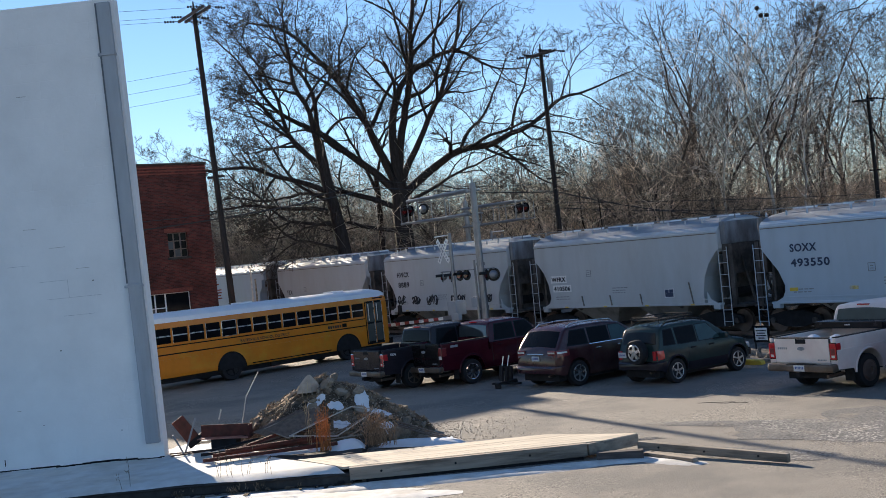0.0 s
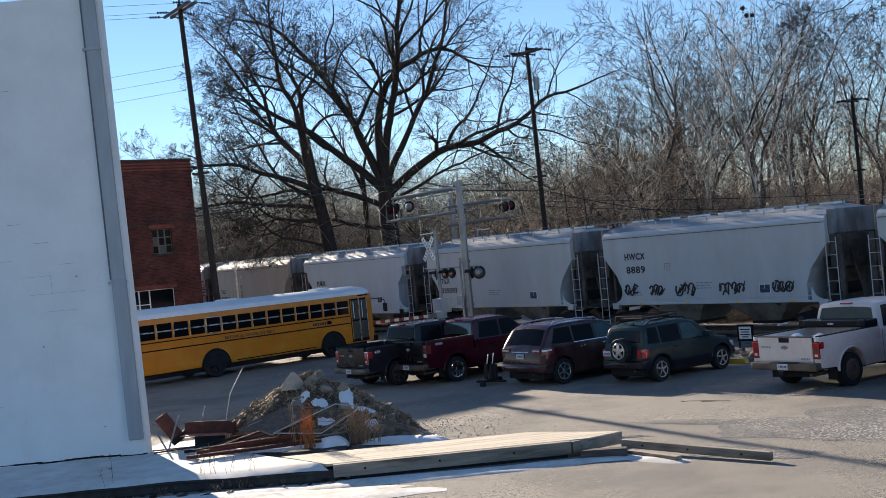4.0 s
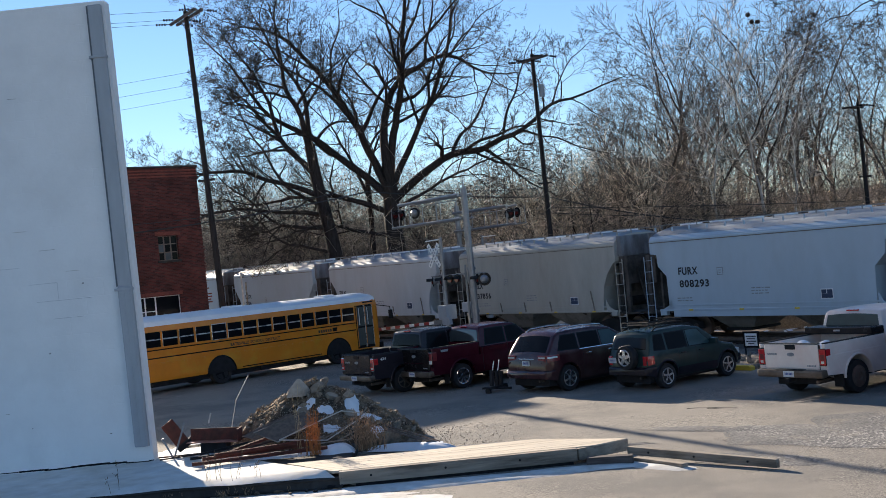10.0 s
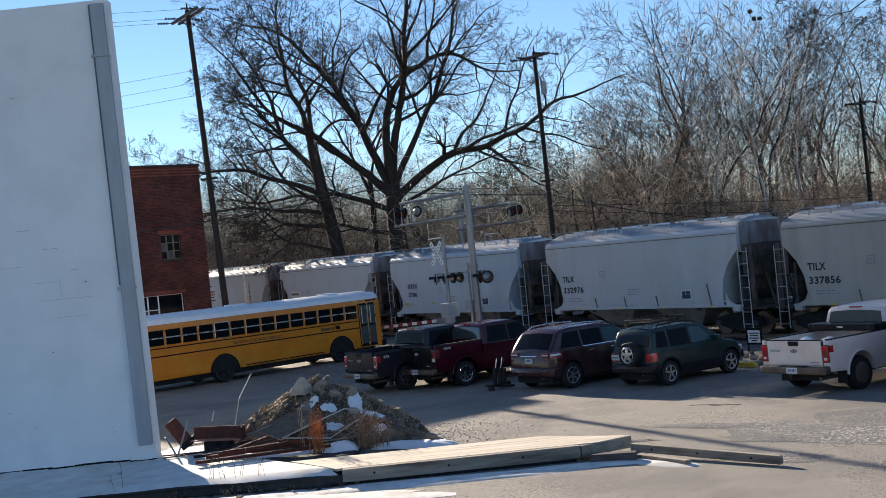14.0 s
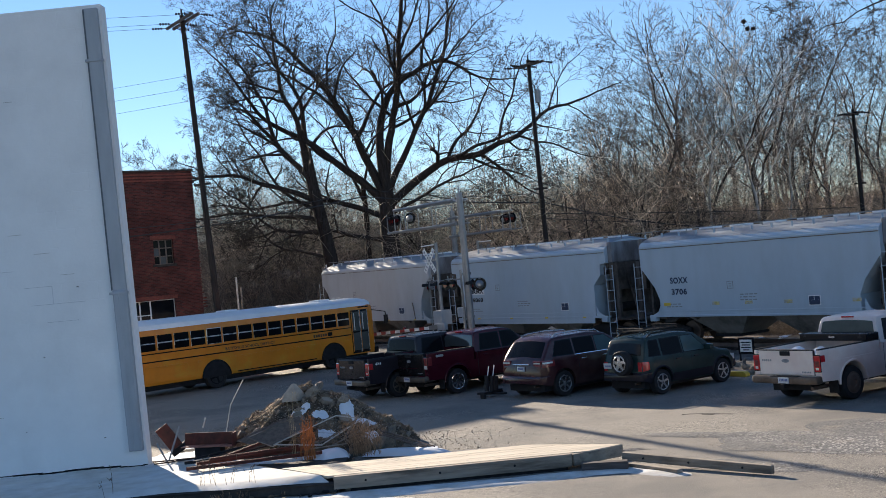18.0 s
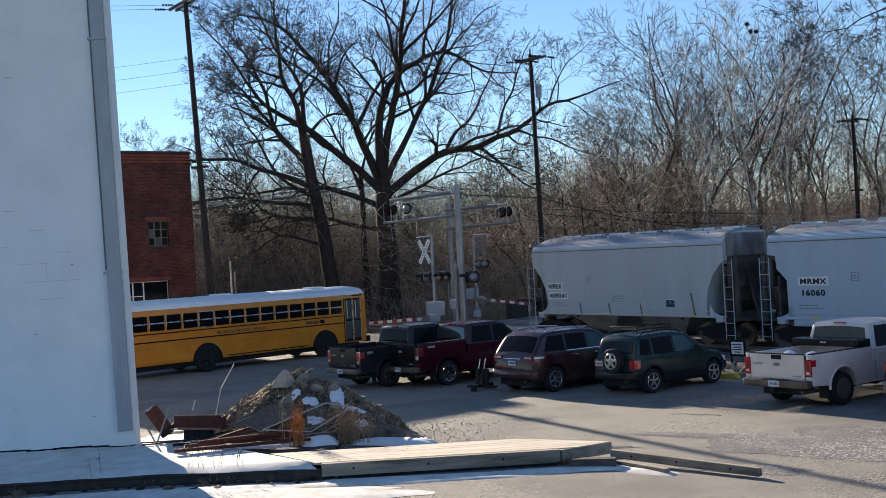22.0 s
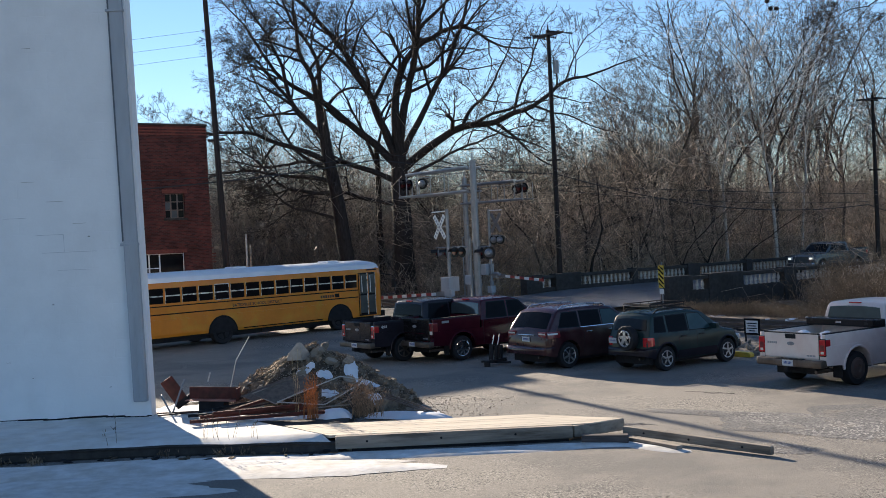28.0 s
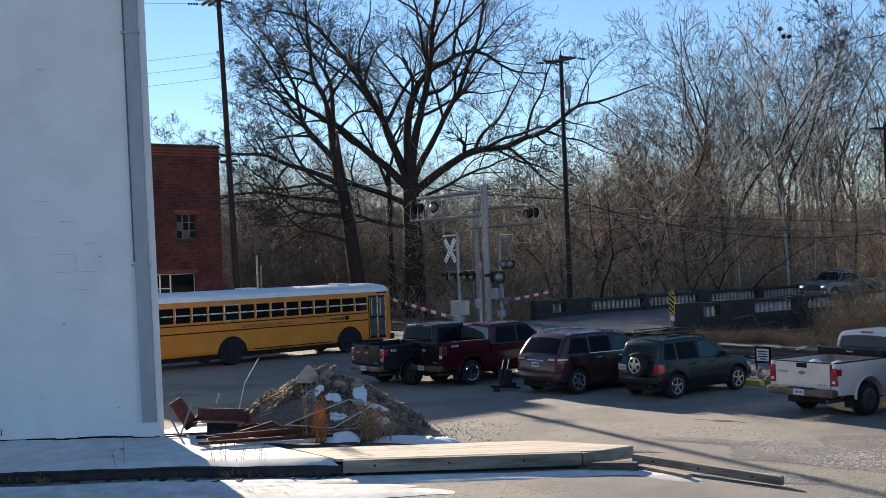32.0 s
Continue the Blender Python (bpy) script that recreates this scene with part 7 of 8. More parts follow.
        x, y = rng.uniform(-5.8, -0.4), rng.uniform(24.7, 28.0)
        z = heap_z(x, y)
        if z < 0.05:
            continue
        s = rng.choice((0.025, 0.03, 0.04, 0.045, 0.05, 0.06, 0.075, 0.09, 0.12)) * rng.uniform(0.8, 1.25)
        ob = new("rubble_chunk", meshes[n % 10])
        ob.parent = heap
        ob.matrix_local = Matrix.Translation((x, y, z + s * 0.15)) @ Euler((rng.uniform(-0.9, 0.9), rng.uniform(-0.9, 0.9), rng.uniform(0, 6.3))).to_matrix().to_4x4() @ Matrix.Diagonal((s * rng.uniform(1.0, 1.9), s, s * rng.uniform(0.5, 1), 1))
        n += 1
    for x, y, s in ((-3.3, 26.5, 0.2), (-3.05, 26.4, 0.22), (-4.35, 25.7, 0.16), (-3.75, 25.55, 0.18), (-1.30, 25.75, 0.24), (-2.35, 26.2, 0.22), (-4.75, 26.1, 0.2), (-0.75, 25.5, 0.2), (-3.0, 26.9, 0.24)):
        ob = new("concrete_lump", meshes[int(s * 100) % 10])
        ob.parent = heap
        ob.matrix_local = Matrix.Translation((x, y, heap_z(x, y) + s * 0.35)) @ Euler((0.5, 0.3, s * 20)).to_matrix().to_4x4() @ Matrix.Diagonal((s, s * 0.7, s * 0.85, 1))
    # flat broken slabs on the near face, a big boulder at the end
    for x, y, w, d, tx, ty, tz in ((-4.39, 25.55, 0.52, 0.34, 38, -14, 20), (-3.85, 25.35, 0.62, 0.40, 42, 10, -12), (-4.38, 25.15, 0.55, 0.28, 30, -18, 8), (-3.35, 25.75, 0.40, 0.30, 46, 6, 30), (-3.12, 26.15, 0.20, 0.34, 50, 12, -10),
                                   (-2.75, 26.2, 0.36, 0.22, 30, 20, 24), (-4.9, 25.9, 0.40, 0.26, 34, -28, 4), (-2.3, 25.75, 0.34, 0.24, 36, 16, -20)):
        bm = nb()
        r2 = random.Random(int(-x * 100))
        pts = [(w * 0.5 * math.cos(a) * r2.uniform(0.75, 1.1), d * 0.5 * math.sin(a) * r2.uniform(0.75, 1.1)) for a in (0.4, 1.3, 2.3, 3.2, 4.2, 5.4)]
        loft(bm, [[(px, py, -0.05) for px, py in pts], [(px * 1.03, py * 1.03, 0.0) for px, py in pts], [(px * 0.95, py * 0.95, 0.05) for px, py in pts]])
        ob = part("concrete_slab", bm, M["rock"], heap, "flat piece of broken concrete")
        ob.matrix_local = Matrix.Translation((x, y, heap_z(x, y) + 0.05)) @ Euler((radians(tx), radians(ty), radians(tz))).to_matrix().to_4x4()
    for x, y, s in ((-1.47, 25.35, 0.40), (-0.95, 25.15, 0.20), (-1.85, 25.8, 0.2), (-0.55, 25.2, 0.13)):
        ob = new("boulder", chunk_mesh(int(-x * 90), 0.8))
        ob.parent = heap
        ob.matrix_local = Matrix.Translation((x, y, heap_z(x, y) + s * 0.4)) @ Euler((0.2, 0.15, -x)).to_matrix().to_4x4() @ Matrix.Diagonal((s * 1.05, s * 0.8, s * 0.78, 1))
    # loose gravel over the heap and its foot
    V, F = [], []
    for k in range(6500):
        x, y = rng.gauss(-3.0, 1.6), rng.uniform(24.5, 27.8)
        z = heap_z(x, y)
        s = rng.uniform(0.006, 0.020)
        b = len(V)
        for d in ((s, 0, 0), (0, s, 0), (-s, 0, 0), (0, -s, 0), (0, 0, s), (0, 0, -s)):
            V.append((x + d[0] * rng.uniform(0.7, 1.4), y + d[1] * rng.uniform(0.7, 1.4), z + d[2]))
        F += [(b, b + 1, b + 4), (b + 1, b + 2, b + 4), (b + 2, b + 3, b + 4), (b + 3, b, b + 4), (b + 1, b, b + 5), (b + 2, b + 1, b + 5), (b + 3, b + 2, b + 5), (b, b + 3, b + 5)]
    me = bpy.data.meshes.new("gravel")
    me.from_pydata(V, [], F)
    gr = mesh_ob("gravel", me, M["rock_small"], heap)
    tagged(gr, "loose gravel", kind="stuff")
    for k, (x0, x1, y0, y1) in enumerate(((-3.55, -3.1, 25.75, 26.0), (-3.1, -2.6, 25.6, 25.85), (-2.45, -2.1, 25.9, 26.4), (-2.1, -1.5, 25.8, 26.1), (-1.7, -0.5, 24.7, 25.2), (-1.3, -0.2, 25.0, 25.4), (-2.9, -2.5, 25.15, 25.35), (-1.9, -1.5, 25.3, 25.6))):
        part("snow", drape(nb(), x0, x1, y0, y1, 0.035, k + 0.5), M["snow"], heap, "streak of old snow", True)


M["rock_small"] = mat("mixed_gravel", (0.27, 0.22, 0.17), 0.92, vary=0.3, scale=9, spec=0.2, island=0.5)
build_heap()
for i, (x, y, sx, sy, z, h, t) in enumerate(((-2.5, 24.05, 0.42, 0.30, 0.18, 0.20, 8), (-3.6, 24.3, 0.9, 0.35, 0.2, 0.08, 0), (-5.2, 24.6, 1.1, 0.4, 0.12, 0.12, 0), (-4.9, 25.6, 1.0, 0.35, 0.05, 0.10, 0), (-0.95, 24.65, 1.0, 0.36, 0.03, 0.12, -22),
                                             (-7.0, 20.35, 4.6, 0.72, 0.0, 0.06, 1), (-0.4, 20.5, 3.0, 0.36, 0.0, 0.05, -2), (-9.0, 18.7, 5.2, 1.05, 0.0, 0.04, 0), (-3.6, 19.75, 3.4, 0.75, 0.0, 0.035, -5), (2.2, 20.5, 1.3, 0.22, 0.0, 0.05, -4), (3.55, 20.15, 0.85, 0.26, 0.0, 0.03, -48))):
    snow_patch(x, y, sx, sy, z, i * 3.7, h, t, material="slush" if i > 4 else "snow")


def pale_boulder():
    """A pointed block of pale concrete on the crest of the heap."""
    bm = nb()
    loft(bm, [[(-0.34, -0.16, -0.1), (0.02, -0.26, -0.1), (0.30, -0.10, -0.1), (0.26, 0.2, -0.1), (-0.2, 0.22, -0.1)],
              [(-0.26, -0.12, 0.16), (0.0, -0.2, 0.18), (0.22, -0.08, 0.14), (0.16, 0.14, 0.16), (-0.12, 0.14, 0.18)],
              [(-0.06, -0.03, 0.44), (0.0, -0.06, 0.46), (0.06, -0.02, 0.43), (0.04, 0.03, 0.43), (-0.03, 0.03, 0.44)]])
    b = part("concrete_block", bm, M["pale_rubble"])
    b.matrix_world = pose(-3.5, 26.35, heap_z(-3.5, 26.35) + 0.02, 0, 0, 12) @ Matrix.Diagonal((0.95, 0.9, 0.72, 1))
    tagged(b, "pale pointed block of broken concrete on the heap", "rubble block")
    for k, (x, y, s_) in enumerate(((-5.0, 20.75, 0.09), (-4.55, 20.62, 0.07), (-4.1, 20.72, 0.11), (-2.5, 20.75, 0.07), (-2.2, 20.66, 0.06), (-5.6, 21.0, 0.14), (-3.1, 20.7, 0.05))):
        c = new("earth_clod", chunk_mesh(70 + k, 0.5))
        c.data.materials.clear()
        c.data.materials.append(M["dark"] if k % 2 else M["dirt"])
        c.matrix_world = pose(x, y, 0.06, 0, 0, k * 50) @ Matrix.Diagonal((s_ * 1.8, s_, s_ * 0.7, 1))
        tagged(c, "dark clod of earth in the snow", "clod", "earth clods")


pale_boulder()


def beam_between(name, a, b, w, h, material, label, category, group="", flange=False):
    """A bar or channel lying between two points."""
    a, b = Vector(a), Vector(b)
    L = (b - a).length
    ob = empty(name, look(a, b), label, category, group)
    if flange:
        part("web", box(nb(), -w / 2, w / 2, -0.008, 0.008, -L, 0), material, ob)
        part("flange", box(nb(), -w / 2, -w / 2 + 0.014, -h / 2, h / 2, -L, 0), material, ob)
        part("flange", box(nb(), w / 2 - 0.014, w / 2, -h / 2, h / 2, -L, 0), material, ob)
    else:
        part("bar", box(nb(), -w / 2, w / 2, -h / 2, h / 2, -L, 0, min(w, h) * 0.12), material, ob)
    return ob


RS = M["rust"]
SC = "scrap steel"
beam_between("steel_channel", (-5.45, 23.25, 0.36), (-2.7, 23.9, 0.34), 0.075, 0.07, RS, "rusty red steel channel lying on snow", SC, SC, True)
beam_between("steel_channel", (-5.3, 23.55, 0.40), (-3.0, 24.15, 0.42), 0.08, 0.07, RS, "rusty red steel channel lying on snow", SC, SC, True)
beam_between("steel_channel", (-5.0, 23.45, 0.48), (-3.2, 24.0, 0.50), 0.07, 0.06, RS, "rusty red steel channel lying on others", SC, SC, True)
beam_between("steel_channel", (-4.9, 24.0, 0.40), (-3.4, 24.9, 0.72), 0.07, 0.06, RS, "rusty red steel channel propped on the heap", SC, SC, True)
beam_between("steel_pipe", (-5.7, 24.2, 0.34), (-4.0, 24.4, 0.36), 0.06, 0.06, M["dark"], "thin dark steel bar on the snow", SC, SC)
beam_between("steel_pipe", (-5.6, 24.7, 0.34), (-3.9, 25.0, 0.55), 0.05, 0.05, M["dark"], "thin dark steel bar on the snow", SC, SC)
beam_between("steel_pipe", (-4.6, 24.5, 0.4), (-3.5, 24.6, 0.66), 0.05, 0.05, M["rail"], "thin dark steel bar on the snow", SC, SC)
for a_, b_ in (((-6.5, 24.75, 0.30), (-4.7, 25.0, 0.36)), ((-6.6, 25.1, 0.30), (-5.0, 24.7, 0.36)), ((-5.2, 24.35, 0.36), (-3.9, 24.75, 0.55)), ((-4.7, 24.15, 0.40), (-3.3, 24.55, 0.62)), ((-5.6, 25.3, 0.42), (-4.4, 25.25, 0.58))):
    beam_between("steel_angle", a_, b_, 0.05, 0.03, M["dark_rust"], "dark rusty steel angle among the scrap", SC, SC)
for y0, dz in ((24.5, 0.0), (24.62, 0.02), (24.75, 0.05)):
    beam_between("steel_pipe", (-1.5, y0 + 0.2, 0.50 + dz), (-0.3, y0, 0.05 + dz), 0.028, 0.028, M["rail"], "dark steel rod sloping off the heap", SC, SC)
box_ = empty("steel_box_section", pose(-5.95, 25.5, 0.55, 0, 2, -8), "rust-red steel box section lying on scrap", SC, SC)
part("plate", box(nb(), 0, 1.2, -0.01, 0.01, 0.0, 0.27, 0.003), RS, box_)
part("plate", box(nb(), 0, 1.2, -0.30, 0.01, -0.02, 0.0, 0.003), M["rust_pale"], box_)
part("end_plate", box(nb(), 1.19, 1.21, -0.30, 0.01, -0.02, 0.27, 0.003), RS, box_)
part("prop", box(nb(), 0.3, 0.9, -0.25, 0.1, -0.33, -0.03, 0.02), M["dark"], box_)
pl = empty("steel_plate", pose(-6.28, 25.55, 0.42, 8, -32, -6), "rust-red steel plate standing on edge", SC, SC)
part("plate", box(nb(), 0, 0.32, -0.02, 0.02, 0, 0.60, 0.005), RS, pl)
part("foot", box(nb(), 0.0, 0.36, -0.1, 0.2, -0.12, 0.02, 0.02), M["dark"], pl)
st = empty("bent_steel_strap", pose(-6.25, 25.0, 0.25, 0, 0, 10), "pale bent steel strap in a V shape", SC, SC)
part("leg", box(nb(), -0.02, 0.02, -0.012, 0.012, 0, 0.52, 0.004, Matrix.Rotation(radians(-24), 4, "Y")), M["galv"], st)
part("leg", box(nb(), -0.02, 0.02, -0.012, 0.012, 0, 0.85, 0.004, Matrix.Rotation(radians(21), 4, "Y")), M["galv"], st)
beam_between("bent_rod", (-4.98, 26.2, 1.30), (-4.68, 26.4, 1.83), 0.016, 0.016, M["frame_pale"], "thin pale rod standing up from the heap", SC, SC)
beam_between("bent_rod", (-5.54, 25.6, 0.90), (-5.47, 25.6, 1.12), 0.03, 0.03, M["frame_pale"], "short pale stub of rod on the scrap", SC, SC)
beam_between("bent_rod", (-5.20, 26.0, 0.3), (-4.98, 26.2, 1.31), 0.016, 0.016, M["frame_pale"], "thin pale rod standing up from the heap", SC, SC)


def screen_frame(a, b, c, d, label, cover=0.0, rail_mat="frame_pale"):
    """A light frame on four corners, with thin cross wires."""
    pts = [Vector(p) for p in (a, b, c, d)]
    f = empty("metal_frame", Matrix.Translation(pts[0]), label, "metal frame", "metal frames")
    o = pts[0]
    for p, q in zip(pts, pts[1:] + pts[:1]):
        part("rail", tube(nb(), p - o, q - o, 0.015, 0.015, 6), M[rail_mat], f)
    if cover:
        mid, end = pts[0].lerp(pts[1], 1 - cover), pts[3].lerp(pts[2], 1 - cover)
        quad = [mid - o, pts[1] - o, pts[2] - o, end - o]
        nrm = (quad[1] - quad[0]).cross(quad[3] - quad[0]).normalized() * 0.004
        part("mesh_panel", loft(nb(), [[q - nrm for q in quad], [q + nrm for q in quad]]), M["mesh_dark"], f, "dark brown mesh panel")
    n = 7
    for i in range(1, n):
        t = i / n
        part("wire", tube(nb(), pts[0].lerp(pts[1], t) - o, pts[3].lerp(pts[2], t) - o, 0.005, 0.005, 4), M["rail"], f)
    return f


screen_frame((-3.77, 24.3, 0.54), (-2.46, 25.2, 0.93), (-1.87, 25.1, 0.82), (-2.75, 24.4, 0.42), "pale light metal frame leaning on the heap")
screen_frame((-4.34, 24.5, 0.72), (-3.27, 25.1, 1.02), (-3.05, 24.9, 0.80), (-3.80, 24.3, 0.50), "tan frame with brown mesh leaning on the heap", 1.0, "timber")
screen_frame((-4.65, 24.9, 0.62), (-3.6, 25.2, 0.98), (-3.4, 25.0, 0.80), (-4.2, 24.6, 0.50), "brown mesh frame leaning on the heap", 1.0, "rail")
for a_, b_ in (((-2.9, 24.45, 0.42), (-2.05, 24.95, 0.74)), ((-2.6, 24.35, 0.36), (-1.75, 24.9, 0.66)), ((-2.3, 24.7, 0.45), (-1.95, 25.0, 0.9)), ((-3.2, 24.2, 0.38), (-2.2, 24.4, 0.40))):
    beam_between("timber_lath", a_, b_, 0.035, 0.025, M["timber"], "grey broken timber lath among the scrap", "timber", "loose laths")


def grass_tuft(x, y, z, n, h, spread, material, label, seed, fan=0.12):
    rng = np.random.RandomState(seed)
    P0, P1, R0, R1 = [], [], [], []
    for i in range(n):
        q = np.array([x + rng.normal(0, spread), y + rng.normal(0, spread), z])
        L = h * rng.uniform(0.45, 1)
        d = np.array([rng.normal(0, fan), rng.normal(0, fan), 1.0])
        for k in range(3):
            e = q + d / np.linalg.norm(d) * L / 3
            P0.append(q), P1.append(e), R0.append(0.005 - k * 0.001), R1.append(0.004 - k * 0.001)
            if k == 2:
                for _ in range(4):
                    f = e - np.array([0, 0, rng.uniform(0, L / 3)]) + rng.normal(0, 0.025, 3)
                    P0.append(f), P1.append(f + np.array([rng.normal(0, 0.02), 0, 0.05])), R0.append(0.007), R1.append(0.003)
            q = e
            d = d + rng.normal(0, fan, 3) * np.array([1, 1, 0.3])
    ob = mesh_ob("dry_grass", tubes_mesh("dry_grass", P0, P1, R0, R1, 3), M[material])
    return tagged(ob, label, "dry grass", "tufts of dry grass", "stuff")


grass_tuft(-2.95, 23.6, 0.25, 46, 1.05, 0.08, "orange_grass", "upright tuft of rust-orange dry grass", 1, 0.06)
grass_tuft(-3.3, 23.9, 0.25, 5, 1.5, 0.04, "straw", "thin upright dry stems", 4, 0.03)
grass_tuft(-1.9, 24.1, 0.2, 80, 0.9, 0.13, "tan_grass", "drooping tuft of pinkish tan dry grass", 2, 0.22)
grass_tuft(-1.7, 23.9, 0.2, 40, 0.6, 0.12, "tan_grass", "drooping tuft of pinkish tan dry grass", 3, 0.3)
for k, x in enumerate((-4.85, -4.6, -3.75, -4.2, -6.6, -9.2)):
    grass_tuft(x, slab_front(x) + 0.25, 0.22, 3, 0.62, 0.05, "weed_brown", "a few thin dry stems through the snow", 10 + k, 0.12)
for k in range(30):
    rg = random.Random(k)
    x = rg.uniform(-10.5, -2.0)
    c = new("earth_clod", chunk_mesh(90 + k % 6, 0.5))
    c.data.materials.clear()
    c.data.materials.append(M["dark"] if k % 3 else M["dirt"])
    r_ = rg.uniform(0.03, 0.10)
    c.matrix_world = pose(x, slab_front(x) - rg.uniform(0.0, 0.35), 0.05, 0, 0, k * 50) @ Matrix.Diagonal((r_ * 1.7, r_, r_ * 0.8, 1))
    tagged(c, "dark clod of earth along the slab edge", "clod", "earth clods")
for k in range(7):
    rg = random.Random(k)
    grass_tuft(rg.uniform(-9.5, -3.0), 21.2, 0.0, 9, 0.14, 0.07, "weed_brown", "low dead weeds along the slab edge", 30 + k, 0.6)


# ---- small things of the yard ----
def loose_gravel():
    """Dark gravel washed together on the asphalt."""
    for k, (x, y, sx, sy, t) in enumerate(((7.3, 21.3, 2.3, 1.15, -38), (9.6, 21.6, 2.6, 1.5, -30), (5.6, 23.3, 1.9, 0.35, -34), (5.2, 19.9, 1.2, 0.5, -40), (0.1, 24.1, 1.3, 0.45, -6), (1.9, 22.9, 2.2, 0.16, -12))):
        snow_patch(x, y, sx, sy, 0.004, 60 + k * 2.3, 0.024, t, "gravel_patch", "dark loose gravel washed over the asphalt", "dark_gravel")
    rng = random.Random(19)
    V, F = [], []
    for k in range(9000):
        if k < 1600:
            x, y = rng.gauss(0.2, 0.6), rng.gauss(24.0, 0.35)
        elif k < 5400:
            x, y = rng.gauss(7.6, 1.9), rng.gauss(21.6, 0.9)
        else:
            x, y = rng.uniform(-4.0, 9.5), rng.uniform(15.5, 27.0)
        s = rng.uniform(0.005, 0.013) if k < 5400 else rng.uniform(0.003, 0.008)
        b = len(V)
        for d in ((s, 0, 0), (0, s, 0), (-s, 0, 0), (0, -s, 0), (0, 0, s * 0.6)):
            V.append((x + d[0] * rng.uniform(0.6, 1.5), y + d[1] * rng.uniform(0.6, 1.5), d[2] + 0.006))
        F += [(b, b + 1, b + 4), (b + 1, b + 2, b + 4), (b + 2, b + 3, b + 4), (b + 3, b, b + 4)]
    me = bpy.data.meshes.new("loose_stones")
    me.from_pydata(V, [], F)
    tagged(mesh_ob("loose_stones", me, M["rock_small"]), "small loose stones strewn over worn asphalt", "gravel", kind="stuff")
    # crooked tar lines and cracks
    for k, (x, y, L, a) in enumerate(((5.6, 26.6, 0.9, -25), (6.0, 26.3, 0.7, -28))):
        bm = nb()
        q = Vector((x, y, 0.004))
        pts = [q.copy()]
        for i in range(9):
            q = q + Vector((math.cos(radians(a)), math.sin(radians(a)), 0)) * L / 9 + Vector((0, rng.gauss(0, 0.03), 0))
            pts.append(q.copy())
        path_tube(bm, pts, 0.005, 4)
        tagged(part("asphalt_crack", bm, M["dark"]), "thin dark crooked crack in the asphalt", "crack", "asphalt cracks", "stuff")


loose_gravel()


def parking_stop():
    s = empty("parking_stop", GP(26.55, -22.3, 0.0, 90), "yellow painted concrete parking stop", "parking stop")
    bm = nb()
    prism(bm, [(-0.95, 0), (0.95, 0), (0.95, 0.09), (0.88, 0.14), (-0.88, 0.14), (-0.95, 0.09)], -0.1, 0.1, 0.01)
    part("block", bm, M["yellow_paint"], s)


parking_stop()


def yard_sign():
    s = empty("yard_sign", GP(29.3, -23.5, -0.06, 180), "small white notice in a black frame on posts", "sign")
    fr = part("board", box(nb(), 0, 0.03, -0.32, 0.32, 0.38, 0.92, 0.01), M["black_gloss"], s, "black framed board")
    part("face", box(nb(), 0.03, 0.036, -0.24, 0.24, 0.45, 0.85), M["white_paint"], fr)
    bm = nb()
    for z, w in ((0.74, 0.20), (0.66, 0.16), (0.58, 0.20), (0.50, 0.12)):
        box(bm, 0.036, 0.040, -w, w, z, z + 0.035)
    part("sign_print", bm, M["letter"], fr)
    for y in (-0.28, 0.28):
        part("leg", box(nb(), -0.02, 0.02, y - 0.02, y + 0.02, -0.1, 0.4), M["black"], s)


yard_sign()


def rack():
    s = empty("equipment_stand", pose(1.45, 34.0, 0, 0, 0, HEAD + 20), "low black steel stand with two pale upright rods", "equipment stand")
    part("base", box(nb(), -0.55, 0.55, -0.06, 0.06, 0.10, 0.17, 0.01), M["black"], s)
    part("base", box(nb(), -0.06, 0.06, -0.5, 0.5, 0.06, 0.12, 0.01), M["black"], s)
    for x in (-0.5, 0.5):
        part("foot", box(nb(), x - 0.05, x + 0.05, -0.08, 0.08, 0, 0.12, 0.01), M["black"], s)
    for x in (-0.3, 0.0, 0.25):
        part("upright", box(nb(), x - 0.05, x + 0.05, -0.05, 0.05, 0.15, 0.62, 0.01, Matrix.Rotation(radians(8), 4, "Y")), M["black"], s)
    for x in (-0.2, 0.12):
        part("rod", tube(nb(), (x, 0, 0.55), (x + 0.16, 0, 0.92), 0.016, 0.016, 6), M["white_paint"], s)


rack()
wp = empty("marker_post", pose(-10.9, 62.0, 0.4), "thin pale marker post near the track", "post")
part("post", tube(nb(), (0, 0, 0), (0, 0, 4.25), 0.05, 0.05, 8), M["pale_concrete"], wp)
part("post", tube(nb(), (0.22, 0, 0), (0.22, 0, 3.7), 0.05, 0.05, 8), M["timber"], wp)


def bank_stones():
    """Stones of the low bank between the yard and the track."""
    rng = random.Random(6)
    meshes = [chunk_mesh(40 + k, 0.6) for k in range(6)]
    bank = empty("stone_bank", pose(0, 0, 0), "low bank of grey broken stones beside the track", "stone bank")
    for k in range(280):
        u = rng.uniform(-36.5, -12)
        n = rng.gauss(28.6, 0.7)
        s = rng.choice((0.06, 0.09, 0.12, 0.18, 0.26)) * rng.uniform(0.7, 1.2)
        p = G(n, u, ground_z(n, u) + s * 0.25)
        ob = new("stone", meshes[k % 6])
        ob.parent = bank
        ob.matrix_local = Matrix.Translation(p) @ Euler((rng.uniform(-1, 1), rng.uniform(-1, 1), rng.uniform(0, 6.3))).to_matrix().to_4x4() @ Matrix.Diagonal((s * 1.3, s, s, 1))


bank_stones()
for k in range(14):
    rg = random.Random(50 + k)
    p = G(rg.uniform(36.6, 38.6), rg.uniform(-36, -22))
